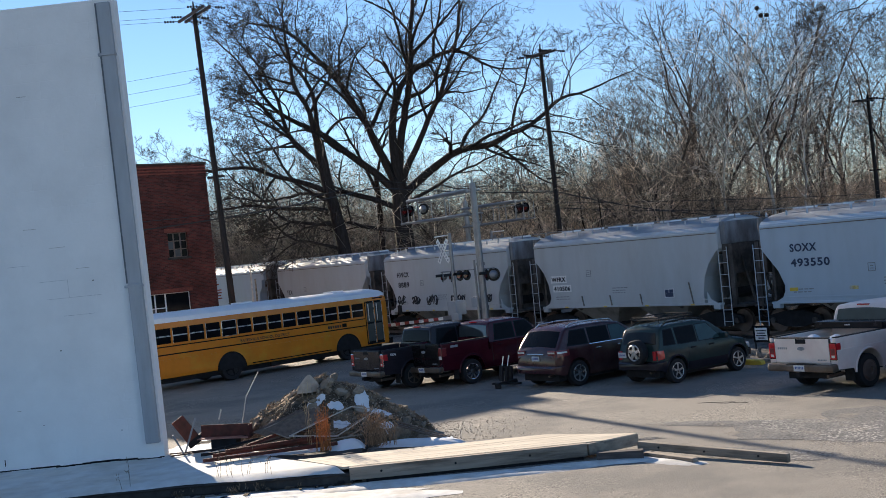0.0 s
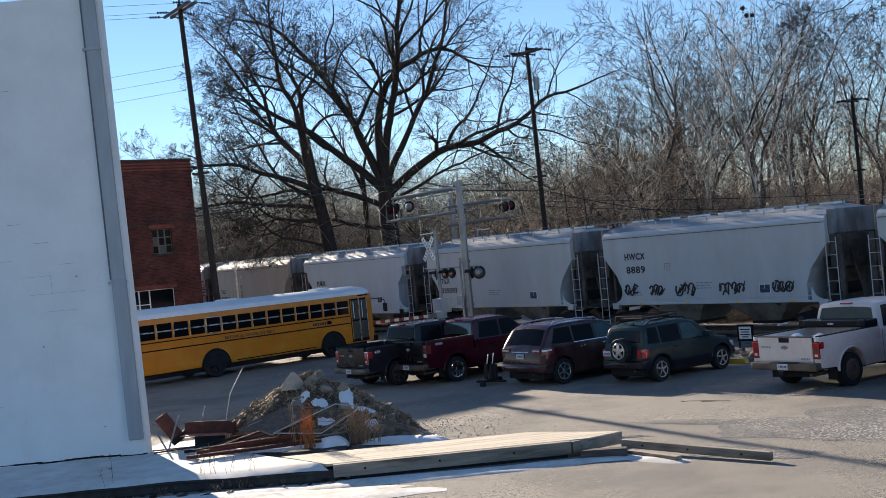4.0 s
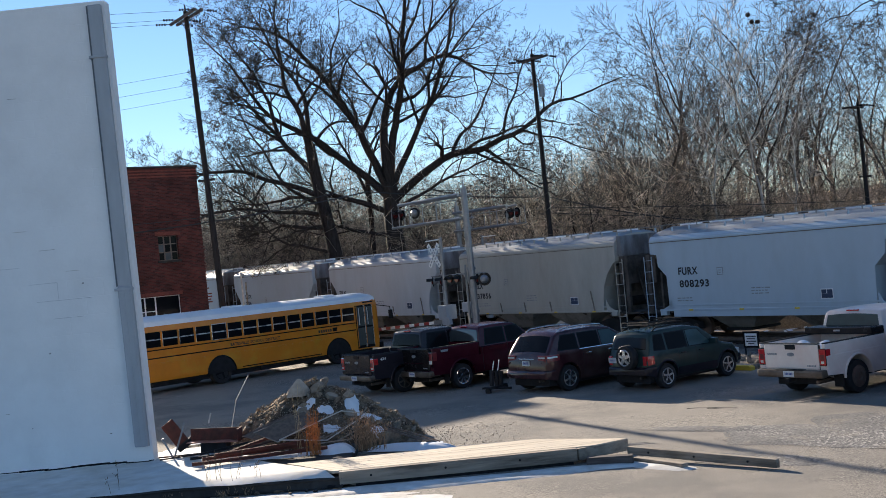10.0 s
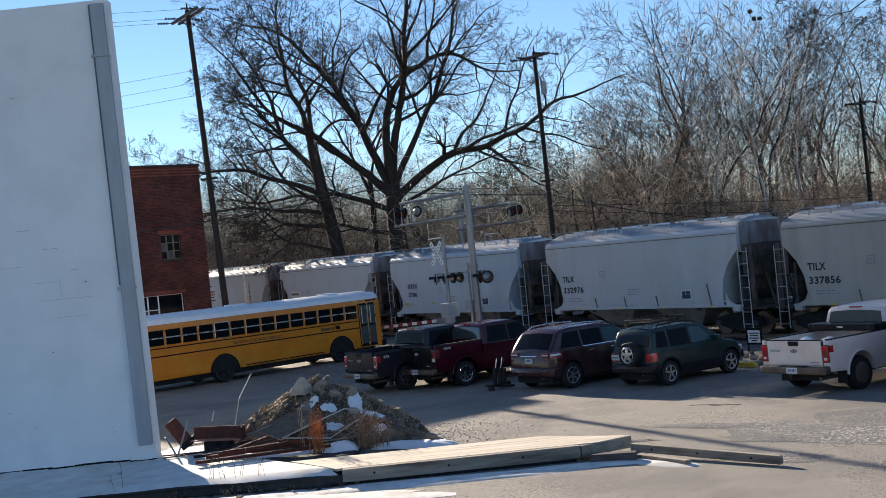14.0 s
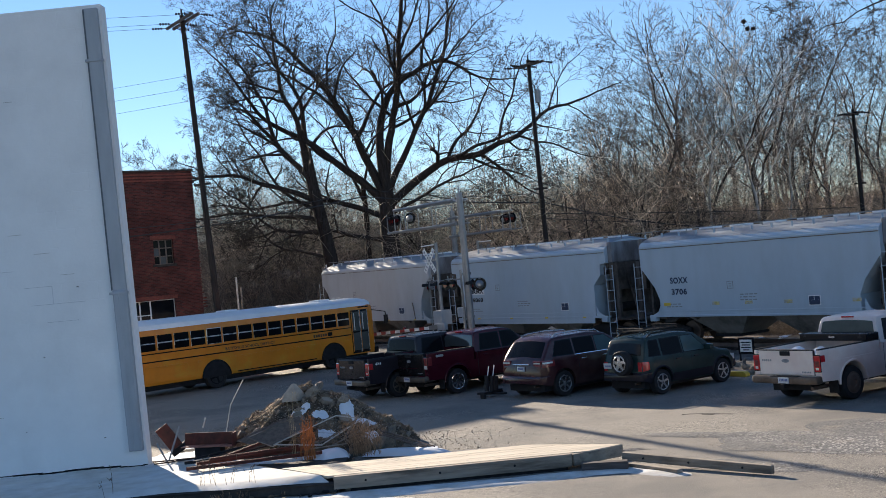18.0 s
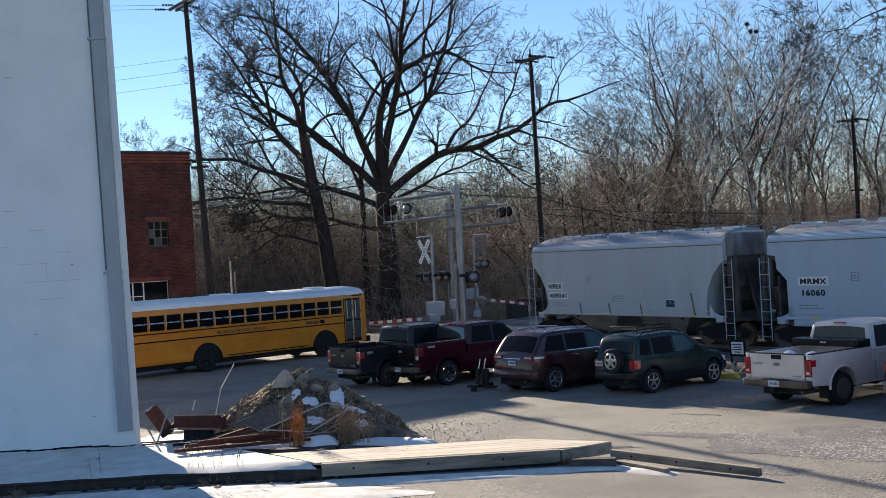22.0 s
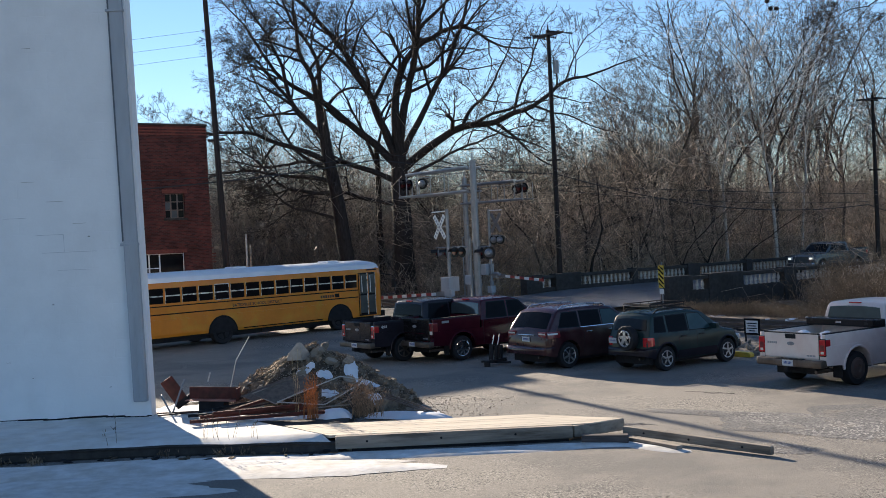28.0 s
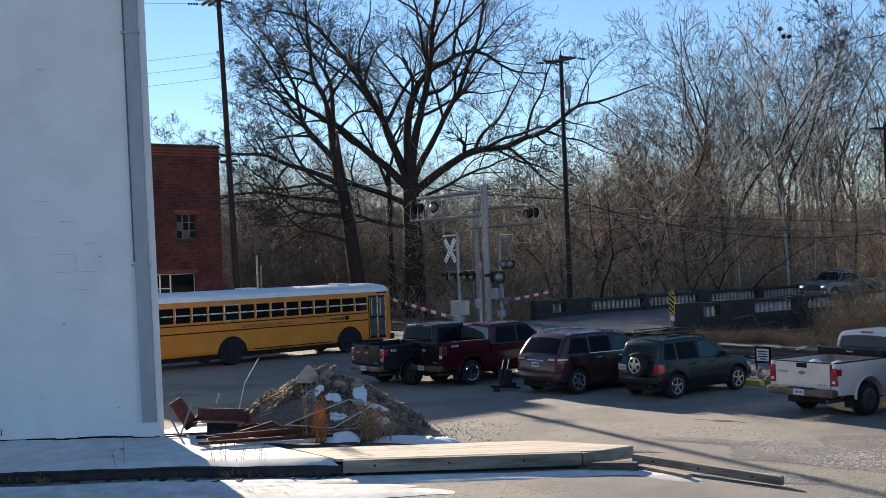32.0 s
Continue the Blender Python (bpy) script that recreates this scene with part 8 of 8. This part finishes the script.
    snow_patch(p.x, p.y, rg.uniform(0.08, 0.4), rg.uniform(0.04, 0.1), ground_z(37.5, -30) + 0.01, 90 + k, 0.03, rg.uniform(0, 90))


# ---- trees ----
def grow(rng, out, p, d, length, r, lvl, spec):
    """One limb with its side limbs. spec: per level (children, ratio, spread, wander, lift, segment length)."""
    kids, ratio, spread, wander, lift, seg = spec[min(lvl, len(spec) - 1)]
    n = max(3, int(length / seg))
    step = length / n
    d = d.normalized()
    q = p.copy()
    bend = Vector((rng.gauss(0, wander), rng.gauss(0, wander), rng.gauss(0, wander))) * 0.5
    for i in range(n):
        f0, f1 = i / n, (i + 1) / n
        if rng.random() < 0.25:
            bend = Vector((rng.gauss(0, wander), rng.gauss(0, wander), rng.gauss(0, wander))) * 0.6
        d = (d + bend + Vector((rng.gauss(0, wander), rng.gauss(0, wander), rng.gauss(0, wander) + lift))).normalized()
        e = q + d * step
        ra, rb = r * (1 - 0.9 * f0), r * (1 - 0.9 * f1)
        out.append((q.copy(), e.copy(), ra, rb, lvl))
        if lvl + 1 < len(spec) and f1 > (0.22 if lvl else 0.3) and f1 < 0.99:
            c = kids * step / length / 0.72
            k = int(c) + (1 if rng.random() < c - int(c) else 0)
            for _ in range(k):
                a = d.orthogonal()
                a.rotate(Matrix.Rotation(rng.uniform(0, 2 * math.pi), 3, d))
                sp = radians(spread) * rng.uniform(0.7, 1.25)
                nd = d * math.cos(sp) + a * math.sin(sp)
                nl = length * ratio * rng.uniform(0.6, 1.25) * (1 - 0.45 * f1)
                grow(rng, out, e, nd, nl, rb * rng.uniform(0.45, 0.7), lvl + 1, spec)
                d = (d - a * 0.16).normalized()
        q = e
    return out


def tree_parts(name, segs, parent, split, mats, min_r=0.006):
    big = [s for s in segs if s[4] <= split]
    small = [s for s in segs if s[4] > split]
    for nm, ss, sides, mt in (("trunk", big, 8, mats[0]), ("crown", small, 3, mats[1])):
        if ss:
            me = tubes_mesh(nm, [tuple(s[0]) for s in ss], [tuple(s[1]) for s in ss], [max(min_r, s[2]) for s in ss], [max(min_r, s[3]) for s in ss], sides)
            mesh_ob(nm, me, M[mt], parent)


def big_tree(x, y, z, limbs, trunk, label, seed):
    """limbs: (start height, lean to the right in degrees, length, radius, lift, depth lean)."""
    t = empty("bare_tree", pose(x, y, z), label, "tree", "large bare trees")
    rng = random.Random(seed)
    segs = []
    h, r0, lean = trunk
    q = Vector((0, 0, -0.3))
    n = 10
    for i in range(n):
        f = (i + 1) / n
        e = Vector((lean * f * h + 0.15 * noise.noise(Vector((f * 3, seed, 0))), 0.15 * noise.noise(Vector((f * 3, seed, 5))), h * f))
        segs.append((q.copy(), e.copy(), r0 * (1.25 - 0.45 * (i / n)), r0 * (1.25 - 0.45 * f), 0))
        q = e
    spec = [(0, 0, 0, 0, 0, 1), (12, 0.46, 42, 0.042, 0.0, 0.7), (8, 0.52, 40, 0.085, 0.025, 0.5), (6, 0.52, 38, 0.11, 0.035, 0.4), (4, 0.55, 36, 0.12, 0.035, 0.32), (0, 0.5, 36, 0.12, 0.03, 0.3)]
    for hs, a, L, r, lift, dep in limbs:
        sp = [list(s) for s in spec]
        sp[1][4] = lift
        f = hs / h
        start = Vector((lean * f * h, 0, hs))
        d = Vector((math.sin(radians(a)), math.sin(radians(dep)), math.cos(radians(a))))
        grow(rng, segs, start, d, L * 1.1, r, 1, [tuple(s) for s in sp])
    tree_parts("tree", segs, t, 2, ("bark", "twig"), 0.009)
    return t


big_tree(-2.6, 73.0, 0.0, [(7.6, -52, 13, 0.20, -0.055, 8), (6.2, -80, 9, 0.15, -0.01, -8), (8.6, -40, 15.5, 0.28, 0.012, -6), (9.2, -24, 17, 0.29, 0.004, 10), (9.6, -7, 17, 0.31, 0.0, -4),
         (9.3, 8, 17, 0.3, 0.0, 8), (9.0, 24, 16, 0.24, 0.004, 16), (8.4, 50, 16.5, 0.30, 0.003, -8), (7.8, 66, 10, 0.13, 0.012, 10), (9.0, -30, 13, 0.2, 0.01, -18)], (9.6, 0.62, 0.0),
         "huge bare tree with many spreading dark limbs", 21)
big_tree(-5.75, 71.0, 0.0, [(7.8, -66, 10, 0.15, -0.03, 6), (9.0, -52, 10.5, 0.19, -0.012, -10), (10.2, -34, 11.5, 0.2, 0.0, 6), (11.4, -16, 11, 0.21, -0.004, -6), (10.6, -46, 11, 0.17, 0.006, 10), (7.0, -78, 9.5, 0.12, -0.02, -4),
         (12.0, 4, 10, 0.18, 0, -6), (8.4, -60, 10, 0.13, 0.012, 14), (5.4, -70, 8, 0.1, -0.03, 4)], (12.4, 0.42, -0.13),
         "tall bare tree with a leaning dark trunk", 33)
big_tree(23.5, 46.0, ground_z(46, -23.5), [(14.6, -76, 7.4, 0.06, -0.016, 4), (12.0, 45, 8, 0.14, 0.01, 6), (13.4, 25, 8, 0.13, 0.0, 0)], (15.0, 0.3, 0.0), "bare tree with long overhanging branches on a bank", 47)
big_tree(-4.2, 76.0, 0.0, [(9.0, -12, 9, 0.12, 0.01, 6), (10.0, 12, 8, 0.1, 0.01, -6)], (10.5, 0.2, 0.0), "slender bare tree with a straight dark trunk", 35)


def wood_kind(seed, H, r, stems, spec, lean):
    rng = random.Random(seed)
    segs = []
    for k in range(stems):
        a = rng.uniform(0, 6.28) if k == 0 else a + 2.4
        w = lean * (0.3 + 0.7 * rng.random()) if stems > 1 else lean * 0.2
        grow(rng, segs, Vector((0, 0, -0.4)), Vector((math.cos(a) * w, math.sin(a) * w, 1)), H * rng.uniform(0.75, 1.0), r * rng.uniform(0.7, 1), 0, spec)
    return segs


def wood_meshes(segs, trunk_mat, crown_mat, mr):
    meshes = []
    for nm, lo, hi, sides, mt, m_ in (("trunk", 0, 0, 6, trunk_mat, 0.02), ("crown", 1, 9, 3, crown_mat, mr)):
        ss = [s for s in segs if lo <= s[4] <= hi]
        me = tubes_mesh(nm, [tuple(s[0]) for s in ss], [tuple(s[1]) for s in ss], [max(m_, s[2]) for s in ss], [max(m_, s[3]) for s in ss], sides)
        me.materials.append(M[mt])
        meshes.append((nm, me))
    return meshes


def stand(meshes, p, z, s, turn, label, group, name="woodland_tree"):
    t = empty(name, Matrix.Translation((p.x, p.y, z)) @ Matrix.Rotation(turn, 4, "Z"), label, "tree", group)
    t.scale = (s, s, s)
    for nm, me in meshes:
        ob = new(nm, me)
        ob.parent = t
    return t


def thicket_mesh(seed, stems, wx, wy, h, material, r=0.026):
    """A dense tangle of thin crooked stems with side twigs."""
    rng = np.random.RandomState(seed)
    P0, P1, R0, R1 = [], [], [], []
    k_ = max(0.22, min(1.0, h / 12))
    for i in range(stems):
        q = np.array([rng.uniform(-wx, wx), rng.uniform(-wy, wy), -0.3])
        L = h * rng.uniform(0.45, 1.0) ** 0.8
        d = np.array([rng.normal(0, 0.28), rng.normal(0, 0.28), 1.0])
        rr = r * rng.uniform(0.7, 1.9 if rng.rand() < 0.15 else 1.2)
        n = 8
        for k in range(n):
            d = d + rng.normal(0, 0.30, 3) * (0.5 + k / n)
            d[2] = max(d[2], -0.2) * 0.97 + 0.04
            d /= np.linalg.norm(d)
            e = q + d * L / n * 1.15
            f = 1 - 0.65 * k / n
            P0.append(q), P1.append(e), R0.append(rr * f), R1.append(rr * (f - 0.65 / n))
            for j in range(2):
                s_ = d * 0.5 + rng.normal(0, 0.8, 3)
                s_ /= np.linalg.norm(s_)
                m = e + s_ * rng.uniform(0.5, 1.3) * k_ * (0.45 + 0.55 * k / n)
                g = m + (s_ + rng.normal(0, 0.5, 3)) * rng.uniform(0.25, 0.7) * k_
                P0.append(e), P1.append(m), R0.append(rr * 0.62 * f + 0.006 * k_), R1.append(rr * 0.45 * f + 0.006 * k_)
                P0.append(m), P1.append(g), R0.append(rr * 0.45 * f + 0.006 * k_), R1.append(0.009 * k_)
            q = e
    me = tubes_mesh("thicket", P0, P1, R0, R1, 3)
    me.materials.append(M[material])
    return me


TALL = [(14, 0.42, 36, 0.024, 0.02, 1.4), (8, 0.48, 34, 0.07, 0.08, 0.9), (5, 0.46, 34, 0.10, 0.07, 0.6), (0, 0.5, 36, 0.12, 0.05, 0.45)]
LOW = [(8, 0.5, 42, 0.06, 0.03, 1.1), (6, 0.50, 42, 0.11, 0.03, 0.8), (4, 0.52, 42, 0.14, 0.02, 0.6), (0, 0.5, 40, 0.16, 0.01, 0.5)]


def plant_forest():
    tall = [wood_meshes(wood_kind(100 + k, 21 + k % 3, 0.15 + 0.02 * (k % 3), 1 + (k % 3 > 0), TALL, 0.22), "bark_mid", "bark_mid", 0.0105) for k in range(6)]
    pale = wood_meshes(wood_kind(141, 23, 0.135, 1, TALL, 0.1), "bark_pale", "bark_pale", 0.011)
    low = [wood_meshes(wood_kind(200 + k, 14.0, 0.09, 2, LOW, 0.5), "bark_mid", "bark_mid", 0.0105) for k in range(4)]
    thick = [thicket_mesh(300 + k, 36, 3.2, 2.2, 15.0, "brush" if k < 4 else "brush_shaded") for k in range(8)]
    rng = random.Random(77)

    def scatter(count, gap, ok, tries=12000):
        spots = []
        for i in range(tries):
            if len(spots) >= count:
                break
            y = rng.uniform(52, 125)
            b = rng.uniform(-0.29, 0.47)
            p = Vector((b * y, y, 0))
            n, u = p.dot(GN), p.dot(GU)
            if n < 39 or -52 < u < -34 and n < 78 or not ok(n, u, b, y):
                continue
            if any((p - q[0]).length < gap for q in spots):
                continue
            spots.append((p, n, u, b))
        return spots

    def tangle(me, p, z, s, turn, label):
        ob = new("thicket", me)
        ob.matrix_world = Matrix.Translation((p.x, p.y, z)) @ Matrix.Rotation(turn, 4, "Z") @ Matrix.Diagonal((1.0, 1.0, s, 1))
        tagged(ob, label, "thicket", "woodland thickets", "stuff")
    for p, n, u, b in scatter(40, 3.6, lambda n, u, b, y: n > 52 and y > 68 and b > 0.155):
        s = rng.uniform(0.9, 1.2) * (1.0 if b > 0.2 else 0.75)
        stand(tall[rng.randrange(6)], p, ground_z(n, u) - 0.2, s, rng.uniform(0, 6.28), "bare grey-brown woodland tree", "woodland trees")
    for p, n, u, b in scatter(52, 2.4, lambda n, u, b, y: n > 47 and y > 78 and b < 0.2 and y < 105):
        s = rng.uniform(0.8, 1.2) * (0.8 if b < -0.16 else 1.0)
        stand(low[rng.randrange(4)], p, ground_z(n, u) - 0.2, s, rng.uniform(0, 6.28), "slender bare woodland tree with many fine branches", "woodland trees")
    for p, n, u, b in scatter(95, 3.0, lambda n, u, b, y: (y > 70 and n > 43 if b < 0.12 else n > 49 and y > 62) and y < 106):
        s = rng.uniform(0.6, 0.9) * (0.98 if b < 0.02 else 1.12 if b > 0.15 else 1.0) * (0.8 if p.y < 74 else 1.0)
        # Left thickets take the brush colour with shade put into it.
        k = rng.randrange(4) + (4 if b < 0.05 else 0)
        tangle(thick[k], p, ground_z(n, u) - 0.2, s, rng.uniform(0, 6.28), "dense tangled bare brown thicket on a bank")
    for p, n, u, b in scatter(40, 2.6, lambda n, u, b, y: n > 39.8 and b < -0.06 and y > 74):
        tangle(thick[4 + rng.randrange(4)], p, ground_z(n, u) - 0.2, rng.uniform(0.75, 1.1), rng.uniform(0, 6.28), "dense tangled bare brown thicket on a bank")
    dark = [wood_meshes(wood_kind(230 + k, 13.0, 0.13, 2, LOW, 0.7), "bark", "bark_mid", 0.009) for k in range(3)]
    for p, n, u, b in scatter(16, 3.0, lambda n, u, b, y: n > 49 and 62 < y < 80 and b > 0.06):
        stand(dark[rng.randrange(3)], p, ground_z(n, u) - 0.2, rng.uniform(0.7, 1.1), rng.uniform(0, 6.28), "crooked dark-barked bare tree in the thicket", "woodland trees")
    # marked trees: a tall pale sycamore with nests, and others with pale trunks
    stand(pale, Vector((23.9, 80.0, 0)), 1.0, 1.15, 0.7, "tall slender sycamore with a pale trunk", "woodland trees")
    for x, y, z in ((24.0, 80.0, 19.76), (24.26, 80.1, 19.26), (24.64, 80.0, 19.2)):
        ne = empty("leaf_nest", pose(x, y, z), "dark round leaf nest high in a tree", "nest", "leaf nests")
        part("ball", bmesh_ball(0.17, int(x * 10)), M["bark"], ne)
    stand(pale, Vector((20.3, 79.8, 0)), 0.8, 1.0, 2.1, "slender tree with a pale trunk", "woodland trees")
    stand(pale, Vector((26.9, 83.5, 0)), 0.8, 0.95, 4.1, "slender tree with a pale trunk", "woodland trees")
    straw = [thicket_mesh(360 + k, 46, 1.3, 1.0, 3.0, "straw", 0.010) for k in range(3)]
    for k in range(11):
        n, u = rng.uniform(41.5, 52), rng.uniform(-57.5, -52.5)
        tangle(straw[k % 3], G(n, u), ground_z(n, u) - 0.2, rng.uniform(0.6, 1.0), rng.uniform(0, 6.28), "golden dry weeds on the bank beside the bridge")
    # dead grey-tan brush at the bridge end
    tan = [thicket_mesh(340 + k, 110, 1.5, 1.2, 4.0, "weed_brown" if k else "brush", 0.010) for k in range(3)]
    low_weeds = [thicket_mesh(380 + k, 90, 1.2, 0.8, 0.95, "weed_brown", 0.007) for k in range(3)]
    for k in range(46):
        n, u = rng.uniform(38.3, 42.5), rng.uniform(-35.2, -21)
        tangle(low_weeds[k % 3], G(n, u), ground_z(n, u) - 0.1, rng.uniform(0.5, 1.1), rng.uniform(0, 6.28), "low dead weeds on the bank below the bridge")
    for k in range(90):
        p = Vector((rng.uniform(17.0, 28.0), rng.uniform(48.0, 66.0), 0))
        n, u = p.dot(GN), p.dot(GU)
        if n < 43 or u < -35.6 or p.x < (0.350 if p.y < 56 else 0.364) * p.y:
            continue
        tangle(tan[k % 3], p, ground_z(n, u) - 0.3, rng.uniform(0.7, 1.1), rng.uniform(0, 6.28), "dry tan brush overgrowing the bridge end")


def bmesh_ball(r, seed):
    bm = nb()
    bmesh.ops.create_icosphere(bm, subdivisions=2, radius=r)
    for v in bm.verts:
        v.co *= 1 + 0.35 * noise.noise(v.co * 9 + Vector((seed, 0, 0)))
    return bm


plant_forest()


def brush_mesh(seed, n, spread, h):
    rng = np.random.RandomState(seed)
    P0, P1, R0, R1 = [], [], [], []
    for i in range(n):
        q = np.array([rng.normal(0, spread), rng.normal(0, spread), 0])
        L = h * rng.uniform(0.3, 1.0)
        d = np.array([rng.normal(0, 0.4), rng.normal(0, 0.4), 1.0])
        r = rng.uniform(0.010, 0.020)
        for k in range(3):
            e = q + d / np.linalg.norm(d) * L / 3
            P0.append(q), P1.append(e), R0.append(r * (1 - k * 0.22)), R1.append(r * (0.78 - k * 0.22))
            s = d + rng.normal(0, 0.8, 3)
            f = e + s / np.linalg.norm(s) * L * 0.33
            P0.append(e), P1.append(f), R0.append(r * 0.6), R1.append(r * 0.35)
            q = e
            d = d + rng.normal(0, 0.32, 3) - np.array([0, 0, 0.15])
    me = tubes_mesh("stems", P0, P1, R0, R1, 3)
    me.materials.append(M["brush"])
    return me


def plant_brush():
    kinds = [brush_mesh(k, 90, 1.3, 2.6) for k in range(6)]
    rng = random.Random(9)
    k = 0
    for i in range(9000):
        if k >= 150:
            break
        y, b = rng.uniform(56, 92), rng.uniform(-0.29, 0.46)
        p = Vector((b * y, y, 0))
        n, u = p.dot(GN), p.dot(GU)
        if n < 40.5 or -52 < u < -34.5 and n < 78 or n < 46 and u > -51:
            continue
        ob = new("bush", kinds[i % 6])
        s = rng.uniform(0.7, 1.3)
        ob.matrix_world = Matrix.Translation((p.x, p.y, ground_z(n, u) - 0.15)) @ Matrix.Rotation(rng.uniform(0, 6.28), 4, "Z") @ Matrix.Diagonal((s, s, s, 1))
        tagged(ob, "dense tangle of bare brown brush", "bush", "woodland brush", "stuff")
        k += 1


plant_brush()


# ---- what moves ----
def motions():
    for k, w in enumerate(wagons):
        walk(w, [(t, train_pose(TRAIN_OFF + WAGON_L * k + s)) for t, s in TRAIN_S])
    near = gate_near.matrix_world.copy()
    far = gate_far.matrix_world.copy()

    def lifted(m, a):
        return m @ Matrix.Rotation(radians(-a), 4, "Y")
    for g, m, rest in ((gate_near, near, -3.0), (gate_far, far, -4.0)):
        walk(g, [(t, lifted(m, rest + a)) for t, a in ((0, 0), (10, 0), (20, 0), (30.9, 0), (31.2, 0.8), (31.4, 3), (31.6, 6), (31.8, 9), (32, 12))])


motions()
